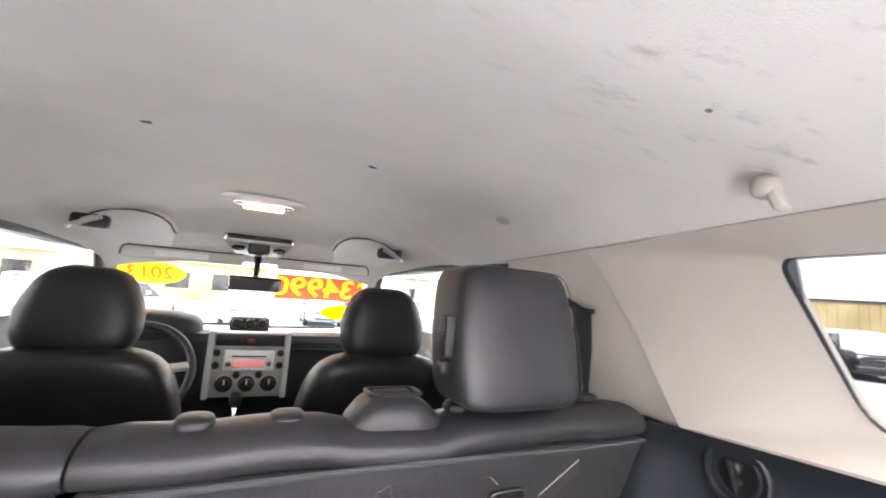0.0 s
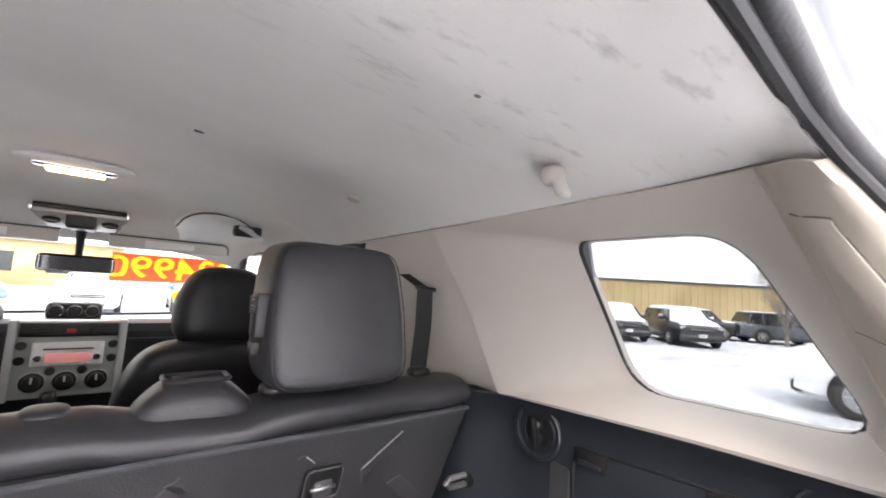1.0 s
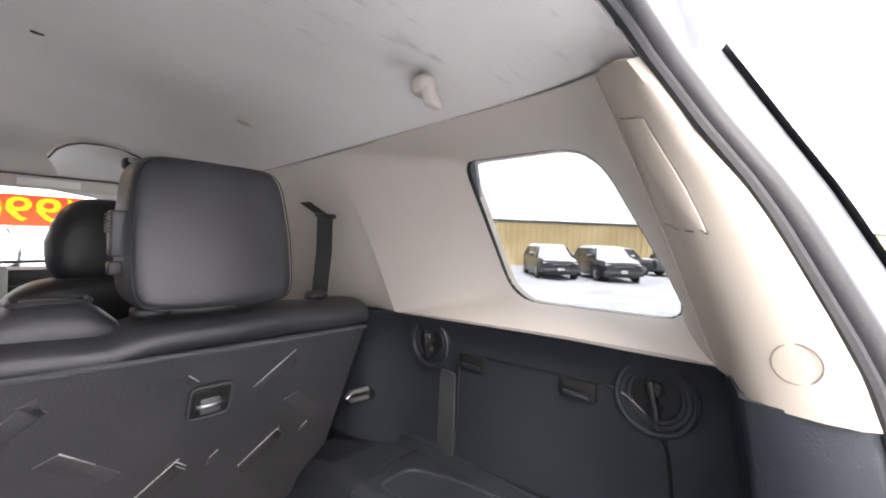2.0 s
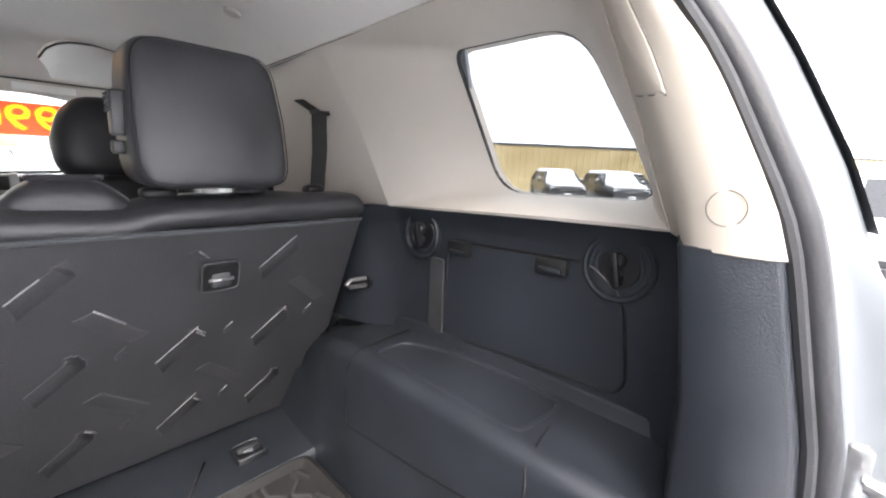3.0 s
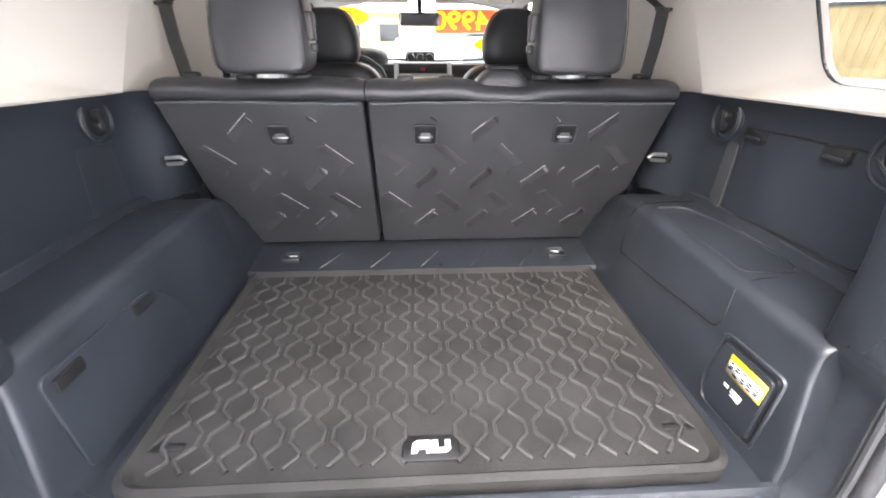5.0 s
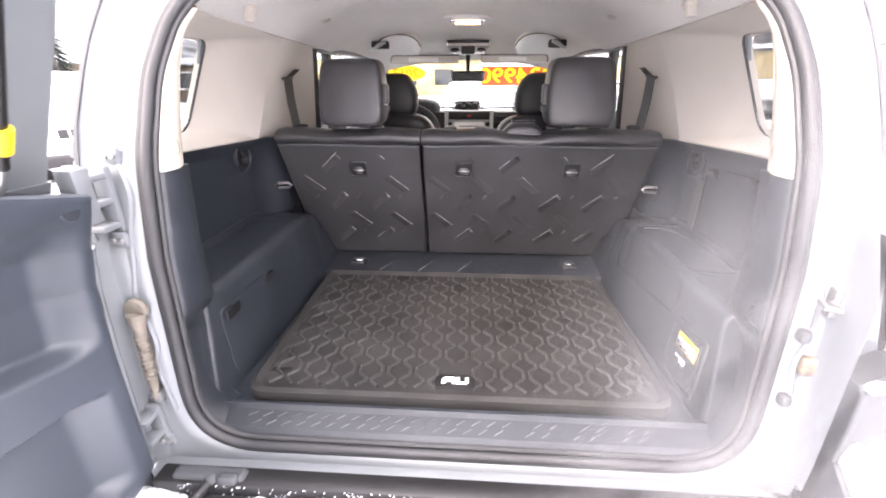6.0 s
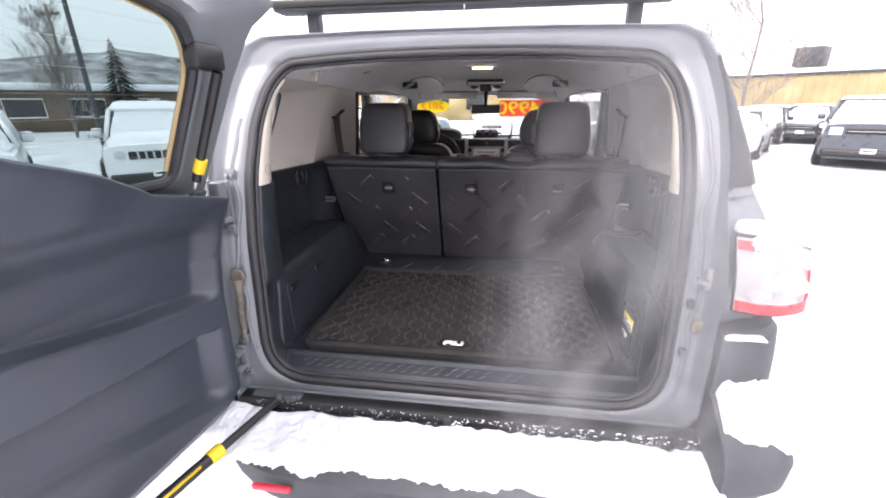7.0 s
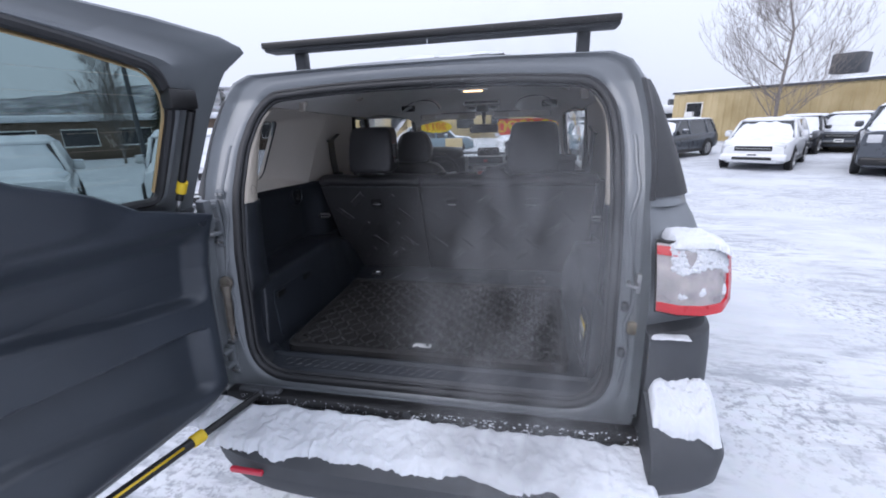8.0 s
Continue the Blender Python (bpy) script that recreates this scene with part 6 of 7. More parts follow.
part("layer", snow_slab(0.70, 0.795, 0.168, 0.20, lambda x, y: 0.997, 0.005, 14.0, 40, 10, 0.006, 0.01), SNOW, sn)

# ---- the open tailgate door ----
TH = radians(96)
DU, DV = Vector((math.cos(TH), -math.sin(TH), 0)), Vector((math.sin(TH), math.cos(TH), 0))
HINGE = Vector((-0.660, 0.185, 0))


def dr(u, z, w=0.0):
    """A point of the door: u from the hinge, height z, w out of its inner face."""
    p = HINGE + DU * u + DV * (gate_y(z) - 0.185 + w)
    return (p.x, p.y, z)


gate = thing("tailgate_door", "side-hinged tailgate door standing wide open, silver outside with a charcoal lining", "car door", tuple(HINGE + Vector((0, 0, 0.66))))
# painted shell with the glass opening
shell = [(0.022, 1.31), (1.27, 1.31), (1.24, 1.60), (1.14, 1.778), (0.10, 1.778), (-0.035, 1.752), (0.030, 1.69), (0.047, 1.53), (0.030, 1.36)]
hole = [(0.166, 1.385), (1.06, 1.385), (1.08, 1.60), (1.02, 1.738), (0.53, 1.730), (0.385, 1.711), (0.235, 1.684), (0.180, 1.62)]
hole_r = rounded(hole, [0.03, 0.06, 0.05, 0.06, 0.05, 0.03, 0.03, 0.05], 5)
hc = (0.62, 1.55)


def shell_ring(f):
    return [tuple(lerp(a, b, f) for a, b in zip(h, cast(hc[0], hc[1], h[0] - hc[0], h[1] - hc[1], shell))) for h in hole_r]


rows = [[dr(u, z, w) for u, z in shell_ring(f)] for f, w in ((0.0, -0.060), (0.0, -0.050), (0.05, -0.040), (0.16, -0.036), (0.3, -0.05), (0.6, -0.06), (0.93, -0.06), (1.0, -0.065), (1.0, -0.11), (0.6, -0.12), (0.3, -0.09), (0.0, -0.064))]
part("shell", loft(rows, close=True), PAINT, gate, "silver-grey painted door frame round the glass")
SHELL_Z = [0.672, 0.69, 0.80, 0.90, 1.0, 1.05, 1.10, 1.15, 1.20, 1.25, 1.30, 1.34]


def shell_row(z):
    u0 = interp(z, [0.672, 0.70, 0.9, 1.20, 1.36], [0.02, 0.0, 0.0, 0.004, 0.028])
    u1 = interp(z, [0.672, 0.72, 1.20, 1.34], [1.22, 1.26, 1.275, 1.255])
    return [dr(u, z, w) for u, w in ((u0 + 0.01, -0.05), (0.4, -0.055), (0.8, -0.055), (u1 - 0.012, -0.05), (u1, -0.06), (u1, -0.11), (u1 - 0.02, -0.125), (0.8, -0.13), (0.4, -0.13), (u0 + 0.02, -0.125), (u0, -0.11), (u0, -0.06))]


part("lower_shell", loft([shell_row(z) for z in SHELL_Z], close=True, cap=True), PAINT, gate, "silver-grey lower door shell")
bm = loft([[dr(lerp(hc[0], u, f), lerp(hc[1], z, f), -0.05) for u, z in hole_r] for f in (1.0, 0.75, 0.5, 0.25, 0.01)], close=True)
gp = part("door_glass", thicken(bm, 0.003), TINT, gate, "dark privacy glass")
gp.visible_shadow = False
part("glass_seal", tube([dr(u, z, -0.04) for u, z in hole_r], 0.011, 8, closed=True), SEAL, gate, "black rubber glass seal")
part("glass_edge", tube([dr(lerp(u, hc[0], 0.03), lerp(z, hc[1], 0.06), -0.046) for u, z in hole_r[20:] + hole_r[:2]], 0.007, 6, flat=0.4), mat("tan_primer_edge", (0.35, 0.25, 0.12), 0.6, bump=0.1), gate, "tan adhesive edge")
for q in range(7):
    z = 1.45 + 0.036 * q
    part("heater_wire", tube([dr(u, z, -0.046) for u in np.linspace(0.245, 1.08, 8)], 0.0002, 4), RUST, gp)
# charcoal lining with two dished fields
TOP = [(0.0, 1.322), (0.03, 1.330), (0.14, 1.355), (0.25, 1.378), (0.31, 1.408), (0.37, 1.436), (0.433, 1.458), (0.50, 1.479), (0.556, 1.508), (0.61, 1.525), (0.66, 1.50), (0.80, 1.48), (1.24, 1.48)]
rows = []
for i in range(120):
    ui = 0.006 + (1.235 - 0.006) * (i / 119) ** 1.25
    u = ui
    zt = interp(u, [p[0] for p in TOP], [p[1] for p in TOP])
    row = []
    for j in range(170):
        z = lerp(0.682 + 0.03 * smooth(0.08, 0.0, u), zt, j / 169)
        w = 0.012
        edge_ = min(1.0, min(zt - z, z - 0.68, u + 0.0) / 0.02)
        w += 0.012 * math.sqrt(max(0, 1 - (1 - max(0, edge_)) ** 2)) - 0.012
        f1 = interp(u, [0.0, 0.09, 0.30, 0.49, 1.24], [1.040, 1.047, 1.084, 1.132, 1.25])
        f2 = interp(u, [0.0, 0.11, 0.31, 0.52, 1.24], [0.935, 0.952, 0.967, 0.990, 1.04])
        f3 = interp(u, [0.0, 0.12, 0.35, 0.54, 1.24], [0.725, 0.740, 0.805, 0.855, 0.95])
        d1 = smooth(0.022, 0.078, u) * smooth(f1 - 0.016, f1 + 0.016, z) * smooth(1.30 + 0.06 * u, 1.225 + 0.06 * u, z)
        d2 = smooth(0.035, 0.10, u) * smooth(f2 + 0.006, f2 - 0.010, z) * smooth(f3 - 0.020, f3 + 0.020, z)
        w -= 0.044 * d1 + 0.036 * d2
        w += 0.010 * smooth(1.33, 1.36, z) * smooth(0.3, 0.4, u)
        row.append(dr(u + interp(z, [0.68, 0.9, 1.1, 1.2, 1.34], [0.0, -0.006, -0.012, 0.0, 0.028]) * smooth(0.3, 0.0, u), z, 0.012 + w))
    rows.append(row)
bm = loft(rows)
rim_pts = [r[0] for r in rows] + [p for p in rows[-1][1:]] + [r[-1] for r in rows[::-1]] + rows[0][::-1][1:-1]
lining = part("lining", bm, DOORTRIM, gate, "moulded charcoal door lining")
bm = loft([[p for p in rim_pts], [tuple(Vector(p) - DV * 0.04) for p in rim_pts]], close=True)
part("lining_edge", bm, DOORTRIM, lining)
part("lining_cap", lathe([(0.0, 0.003), (0.013, 0.003), (0.0145, 0.0)], 18, Matrix.Translation(dr(0.062, 1.305, 0.022)) @ DV.to_track_quat("Z", "Y").to_matrix().to_4x4()), CHARCOAL2, lining, "round cap")
# painted lip of the door round the lining's foot
part("door_lip", tube([dr(u, z, -0.004) for u, z in ((1.20, 0.668), (0.9, 0.667), (0.6, 0.667), (0.3, 0.667), (0.10, 0.668), (0.045, 0.674), (0.012, 0.695), (-0.004, 0.74), (-0.012, 0.85), (-0.018, 1.0), (-0.016, 1.12), (-0.002, 1.22))], 0.011, 8), PAINT, gate, "silver-grey painted door lip")
# gas strut of the glass, with a yellow tag
gs = part("glass_strut", tube([dr(0.138, 1.385, 0.0), dr(0.150, 1.60, -0.01)], 0.0095, 10), BLACK, gate, "black gas strut")
part("strut_rod", tube([dr(0.137, 1.35, 0.002), dr(0.138, 1.39, 0.0)], 0.005, 8), METAL, gs)
part("strut_tag", tube([dr(0.139, 1.405, 0.0), dr(0.1405, 1.432, 0.0)], 0.0125, 12), YELLOW, gs, "yellow tag")
part("glass_hinge", box(-0.016, 0.016, -0.040, 0.040, -0.026, 0.020, 0.008, 2, m=Matrix.Translation(dr(0.172, 1.628, -0.030))), BLACK, gate, "black glass hinge")
for z in (1.31, 0.76):
    hp = part("hinge_leaf", box(-0.016, 0.016, -0.02, 0.012, -0.045, 0.045, 0.006, 2, m=Matrix.Translation(dr(0.0, z, -0.03))), PAINT, gate, "silver hinge leaf")

# door stay with a yellow collar, from the frame to the door
stay = thing("door_stay", "black telescopic door stay with a yellow collar", "door stay", (-0.52, 0.15, 0.675))
A, B = Vector((-0.512, 0.172, 0.686)), Vector((-0.655, -0.33, 0.672))
part("rod", tube([A, A.lerp(B, 0.42)], 0.0115, 12), BLACK, stay, "dark rod")
part("collar", tube([A.lerp(B, 0.40), A.lerp(B, 0.47)], 0.019, 14), YELLOW, stay, "yellow collar")
part("barrel", tube([A.lerp(B, 0.45), B], 0.0155, 12), BLACK, stay, "black barrel with a yellow stripe")
part("stripe", tube([A.lerp(B, 0.52) + Vector((0.008, -0.004, 0.0075)), A.lerp(B, 0.98) + Vector((0.008, -0.004, 0.0075))], 0.005, 6), YELLOW, stay, "yellow warning stripe")
part("ball_joint", cushion(A, (0.016, 0.016, 0.016), 2, 12), GREYBUMPER, stay)
part("bracket", box(-0.60, -0.44, 0.166, 0.198, 0.674, 0.700, 0.009, 3), GREYBUMPER, stay, "weathered dark bracket")
part("bracket_boss", cushion((-0.475, 0.170, 0.694), (0.024, 0.012, 0.012), 3, 10), GREYBUMPER, stay)


# ---- exhaust steam drifting up behind the bumper ----
def vapour(name, thick, seed):
    """Thin drifting steam: mostly clear, denser in ragged upright wisps."""
    m = bpy.data.materials.new(name)
    m.use_nodes = True
    n, l = m.node_tree.nodes, m.node_tree.links
    n.remove(n["Principled BSDF"])
    tr, df, tl, ad, mx = n.new("ShaderNodeBsdfTransparent"), n.new("ShaderNodeBsdfDiffuse"), n.new("ShaderNodeBsdfTranslucent"), n.new("ShaderNodeMixShader"), n.new("ShaderNodeMixShader")
    df.inputs["Color"].default_value = tl.inputs["Color"].default_value = (0.34, 0.345, 0.355, 1)
    co, mp, ns = n.new("ShaderNodeTexCoord"), n.new("ShaderNodeMapping"), n.new("ShaderNodeTexNoise")
    mp.inputs["Location"].default_value = (seed, 0, 0)
    mp.inputs["Rotation"].default_value = (0, 0.25, 0)
    mp.inputs["Scale"].default_value = (4.6, 4.6, 2.6)
    ns.inputs["Scale"].default_value, ns.inputs["Detail"].default_value, ns.inputs["Distortion"].default_value = 1.0, 6, 1.5
    l.new(co.outputs["Object"], mp.inputs["Vector"])
    l.new(mp.outputs["Vector"], ns.inputs["Vector"])
    wisp = n.new("ShaderNodeMapRange")
    wisp.interpolation_type = "SMOOTHSTEP"
    wisp.inputs["From Min"].default_value, wisp.inputs["From Max"].default_value = 0.40, 0.68
    l.new(ns.outputs["Fac"], wisp.inputs["Value"])
    cen = n.new("ShaderNodeMapping")
    cen.inputs["Scale"].default_value = (1 / 0.33, 0.0, 1 / 0.72)
    cen.inputs["Location"].default_value = (-0.37 / 0.33, 0, -1.12 / 0.72)
    l.new(co.outputs["Object"], cen.inputs["Vector"])
    ln = n.new("ShaderNodeVectorMath")
    ln.operation = "LENGTH"
    l.new(cen.outputs["Vector"], ln.inputs[0])
    fall = n.new("ShaderNodeMapRange")
    fall.interpolation_type = "SMOOTHERSTEP"
    fall.inputs["From Min"].default_value, fall.inputs["From Max"].default_value = 1.0, 0.25
    fall.inputs["To Max"].default_value = thick
    l.new(ln.outputs["Value"], fall.inputs["Value"])
    mu = n.new("ShaderNodeMath")
    mu.operation = "MULTIPLY"
    l.new(wisp.outputs["Result"], mu.inputs[0])
    l.new(fall.outputs["Result"], mu.inputs[1])
    l.new(df.outputs["BSDF"], ad.inputs[1])
    l.new(tl.outputs["BSDF"], ad.inputs[2])
    l.new(mu.outputs["Value"], mx.inputs["Fac"])
    l.new(tr.outputs["BSDF"], mx.inputs[1])
    l.new(ad.outputs["Shader"], mx.inputs[2])
    l.new(mx.outputs["Shader"], n["Material Output"].inputs["Surface"])
    return m


steam = thing("exhaust_steam", "thin white exhaust steam drifting up behind the bumper", "steam", (0.40, -0.22, 0.0), kind="stuff")
for q in range(4):
    rows = []
    for i in range(34):
        z = lerp(0.36, 1.80, i / 33)
        row = []
        for j in range(24):
            x = lerp(0.03, 0.71, j / 23)
            row.append((x, -0.22 + 0.05 * q + 0.03 * noise.noise((x * 5, z * 3, q * 5)), z))
        rows.append(row)
    part("wisp", loft(rows), vapour("steam_vapour", 0.26, 3.7 * q), steam)
# ---- outside: the snowy lot ----
def ground_z(x, y):
    d = math.hypot(x, y - 0.5)
    return -0.08 - 0.27 * smooth(2.0, 12.0, d)


rings = [0.02, 0.5, 1, 1.4, 1.8, 2.2, 2.6, 3, 3.5, 4, 4.6, 5.2, 6, 7, 8, 9.5, 11, 13, 15, 18, 22, 27, 34, 45, 60, 90, 140, 250, 500, 1200]
rows = []
for r in rings:
    row = []
    for a in range(144):
        w = 2 * math.pi * a / 144
        x, y = r * math.sin(w), 0.5 + r * math.cos(w)
        z = ground_z(x, y)
        if r < 30:
            z += 0.03 * noise.noise((x * 0.7, y * 0.7, 3)) + 0.018 * noise.noise((x * 2.6, y * 2.6, 8)) + (0.012 * noise.noise((x * 7, y * 7, 2)) if r < 8 else 0)
        row.append((x, y, z))
    rows.append(row)


def snow_ground():
    """Trodden and driven snow with grey slush and bare wet patches."""
    m = mat("trodden_snow", (0.61, 0.628, 0.655), 0.75, var=0.10, scale=1.2, bump=0.8, bscale=14, spec=0.3)
    n, l = m.node_tree.nodes, m.node_tree.links
    b = n["Principled BSDF"]
    src = b.inputs["Base Color"].links[0].from_socket
    co = n["Texture Coordinate"]
    mp = n.new("ShaderNodeMapping")
    mp.inputs["Rotation"].default_value = (0, 0, radians(42))
    mp.inputs["Scale"].default_value = (0.28, 1.1, 1)
    l.new(co.outputs["Object"], mp.inputs["Vector"])
    prev = src
    def patches(sc, lo, hi, vec, rough=0.62):
        g = n.new("ShaderNodeTexNoise")
        g.inputs["Scale"].default_value, g.inputs["Detail"].default_value, g.inputs["Roughness"].default_value = sc, 8, rough
        l.new((vec.outputs["Vector"] if vec else co.outputs["Object"]), g.inputs["Vector"])
        r = n.new("ShaderNodeMapRange")
        r.inputs["From Min"].default_value, r.inputs["From Max"].default_value, r.inputs["To Max"].default_value = lo, hi, 0.85
        l.new(g.outputs["Fac"], r.inputs["Value"])
        return r.outputs["Result"]
    # scale, from, to, colour, stretched along the lane, and a second, coarser field that limits it
    for sc, lo, hi, col, vec, lim in ((1.0, 0.50, 0.66, (0.46, 0.48, 0.52), mp, None), (9.0, 0.47, 0.60, (0.30, 0.315, 0.35), mp, (0.45, 0.43, 0.54)), (22.0, 0.50, 0.60, (0.24, 0.25, 0.28), None, (0.55, 0.45, 0.56)), (0.8, 0.655, 0.69, (0.05, 0.055, 0.065), None, None)):
        fac = patches(sc, lo, hi, vec, 0.7)
        if lim:
            mu = n.new("ShaderNodeMath")
            mu.operation = "MULTIPLY"
            l.new(fac, mu.inputs[0])
            l.new(patches(lim[0], lim[1], lim[2], None), mu.inputs[1])
            fac = mu.outputs["Value"]
        x = n.new("ShaderNodeMixRGB")
        x.inputs["Color2"].default_value = (*col, 1)
        l.new(fac, x.inputs["Fac"])
        l.new(prev, x.inputs["Color1"])
        prev = x.outputs["Color"]
    l.new(prev, b.inputs["Base Color"])
    return m


setting("ground", loft(rows, close=True), snow_ground(), "snow-covered parking lot with grey tyre tracks and slush", "ground")


# ---- parked vehicles ----
TYRE = mat("tyre_rubber", (0.02, 0.02, 0.021), 0.8, var=0.2, scale=20, bump=0.2, bscale=80)
RIMM = mat("alloy_rim", (0.45, 0.45, 0.46), 0.35, metal=0.8, var=0.1, scale=20, bump=0.05)
DARKGLASS = mat("dark_car_glass", (0.02, 0.023, 0.026), 0.08, var=0.1, bump=0, coat=0.5)
HEADLAMP = mat("headlamp_lens", (0.55, 0.56, 0.58), 0.15, var=0.1, scale=30, bump=0.1, coat=0.5)


def car(name, label, at, heading, paint, L=4.8, W=1.92, H=1.70, hood=1.05, nose=1.15, screen=0.62, tail=0.35, box_front=False, grille="wide", pickup=False, flares=False, snow=0.06):
    """A parked car. Local x: forward, y: left; its nose at x = 0. heading: degrees of its nose from +x."""
    g = ground_z(at[0], at[1])
    th = thing(name, label, "car", (at[0], at[1], g), "parked cars")
    M = Matrix.Translation((at[0], at[1], g)) @ Matrix.Rotation(radians(heading), 4, "Z")
    hw = W / 2
    rw = 0.36 if H < 1.75 else 0.40
    wx = (-0.92, -0.92 - (L - 1.95))

    def place(bm):
        bm.transform(M)
        return bm
    # lower body: cross-sections from nose to tail
    belt = hood - 0.02
    secs = []
    for f in np.linspace(0, 1, 26):
        x = -f * L
        taper = 1 - (0.16 if not box_front else 0.05) * (1 - smooth(0, 0.10, f)) - 0.10 * smooth(0.92, 1.0, f)
        top = hood - 0.05
        zt = interp(f * L, [0, 0.10, 0.4, nose, nose + 0.3, L - 0.3, L], [hood - (0.22 if not box_front else 0.05), hood - 0.10 if not box_front else hood - 0.02, hood - 0.03, hood + 0.02, hood + 0.04, hood + 0.06, hood - 0.04])
        zb = interp(f * L, [0, 0.3, 0.6, L - 0.6, L], [0.30, 0.22, 0.24, 0.24, 0.34])
        half = hw * taper
        prof = [(-half * 0.8, zb), (-half * 0.98, zb + 0.12), (-half, zb + 0.35), (-half * 0.985, zt - 0.14), (-half * 0.93, zt - 0.04), (-half * 0.75, zt), (0, zt + 0.02),
                (half * 0.75, zt), (half * 0.93, zt - 0.04), (half * 0.985, zt - 0.14), (half, zb + 0.35), (half * 0.98, zb + 0.12), (half * 0.8, zb)]
        secs.append([(x, y, z) for y, z in prof])
    body = part("body", place(loft(secs, close=True, cap=True)), paint, th)
    # cabin: glass block with a painted roof and pillars
    end = L - tail if not pickup else nose + 2.2
    def cabin(grow, z0, z1, w0, w1, x0, x1):
        a, b = nose + 0.05, end
        pts = []
        for z, fx, fb, w in ((z0, x0, x1, w0), (z1, x0 + screen * (z1 - z0) / (H - hood), x1 - 0.25 * (z1 - z0) / (H - hood), w1)):
            pts.append([(-(fx) + grow, w, z), (-fx + grow, -w, z), (-(fx + fb) / 2, -w * 1.02, z), (-fb - grow, -w, z), (-fb - grow, w, z), (-(fx + fb) / 2, w * 1.02, z)])
        return pts
    lo_w, hi_w = hw * 0.94, hw * 0.76
    gl = part("greenhouse", place(loft(cabin(0, hood - 0.03, H - 0.06, lo_w, hi_w, nose, end), close=True, cap=True)), DARKGLASS, th, "dark windows")
    sf = screen
    top = [(-(nose + sf) + 0.06, hi_w + 0.01), (-(nose + sf) + 0.06, -hi_w - 0.01), (-end + 0.27 - 0.06, -hi_w - 0.01), (-end + 0.27 - 0.06, hi_w + 0.01)]
    part("roof", place(prism(rounded(top, 0.15, 4), lambda u, v, w: (u, v, H - 0.085 + w), 0.075, 0.03, 3)), paint, th)
    for s in (1, -1):
        for x0, x1 in ((nose - 0.02, nose + sf - 0.02), (nose + 1.15, nose + 1.18), (end - 0.75, end - 0.78), (end + 0.0, end - 0.26)):
            part("pillar", place(tube([(-x0, s * (lo_w + 0.005), hood - 0.03), (-x1, s * (hi_w + 0.008), H - 0.06)], 0.045, 6)), paint, th)
    # face
    fz = hood - (0.27 if not box_front else 0.22)
    gr = part("grille", place(box(-0.08, 0.015, -hw * 0.52, hw * 0.52, fz - 0.10, fz + 0.06, 0.02)), BLACK, th, "black grille")
    if grille == "slots":
        for q in range(7):
            y = -hw * 0.42 + hw * 0.14 * q
            part("slot_bar", place(box(0.0, 0.03, y + hw * 0.05, y + hw * 0.09, fz - 0.12, fz + 0.08, 0.008, 1)), SILVER, gr)
    elif grille == "wide":
        for q in range(3):
            part("bar", place(box(0.0, 0.025, -hw * 0.48, hw * 0.48, fz - 0.08 + 0.05 * q, fz - 0.06 + 0.05 * q, 0.006, 1)), SILVER if q == 1 else BLACK, gr)
    part("front_bumper", place(box(-0.25, 0.05, -hw * 0.92, hw * 0.92, 0.33, 0.56, 0.07, 3)), BLACK if box_front else paint, th)
    part("lower_intake", place(box(-0.05, 0.06, -hw * 0.55, hw * 0.55, 0.37, 0.47, 0.02)), BLACK, th)
    pl = part("number_plate", place(box(0.045, 0.06, -0.16, 0.16, 0.47, 0.60, 0.006, 1)), WHITE, th, "pale number plate")
    part("plate_bar", place(box(0.06, 0.064, -0.12, 0.12, 0.515, 0.555, 0.002, 1)), GREYBUMPER, pl)
    for s in (1, -1):
        if grille == "slots":
            part("headlamp", place(lathe([(0.095, -0.05), (0.095, 0.02), (0.075, 0.03), (0.0, 0.035)], 18, Matrix.Translation((-0.01, s * hw * 0.66, fz + 0.0)) @ Euler((0, math.pi / 2, 0)).to_matrix().to_4x4())), HEADLAMP, th, "round headlamp")
            part("fender", place(box(-1.45, -0.25, s * hw * 0.80 - 0.16, s * hw * 0.80 + 0.22, 0.80, 0.90, 0.04, 3)), BLACK, th, "black flat fender")
        else:
            part("headlamp", place(box(-0.28, -0.02 if not box_front else 0.02, s * hw * 0.70 - 0.16, s * hw * 0.70 + 0.14, fz - 0.02 - 0.12 * box_front, fz + 0.09, 0.03)), HEADLAMP, th, "headlamp")
        part("fog_lamp", place(box(-0.05, 0.045, s * hw * 0.72 - 0.09, s * hw * 0.72 + 0.09, 0.42, 0.49, 0.02)), BLACK, th)
        mi = part("door_mirror", place(box(-nose - 0.62, -nose - 0.40, s * (hw + 0.10) - 0.10, s * (hw + 0.10) + 0.10, hood + 0.02, hood + 0.19, 0.05, 3)), paint, th, "door mirror")
        part("mirror_snow", place(cushion((-nose - 0.51, s * (hw + 0.10), hood + 0.20), (0.11, 0.10, 0.03), 3, 8)), SNOW, mi)
        for x in wx:
            arch = part("wheel_arch", place(lathe([(rw + 0.06, -0.02), (rw + 0.06, 0.02), (rw - 0.1, 0.02)], 22, Matrix.Translation((x, s * (hw * 0.985 + (0.03 if flares else 0)), rw + 0.02)) @ Euler((math.pi / 2, 0, 0)).to_matrix().to_4x4())), BLACK, th, "dark wheel arch")
            wm = Matrix.Translation((x, s * (hw - 0.07 + (0.05 if flares else 0)), rw)) @ Euler((-s * math.pi / 2, 0, 0)).to_matrix().to_4x4()
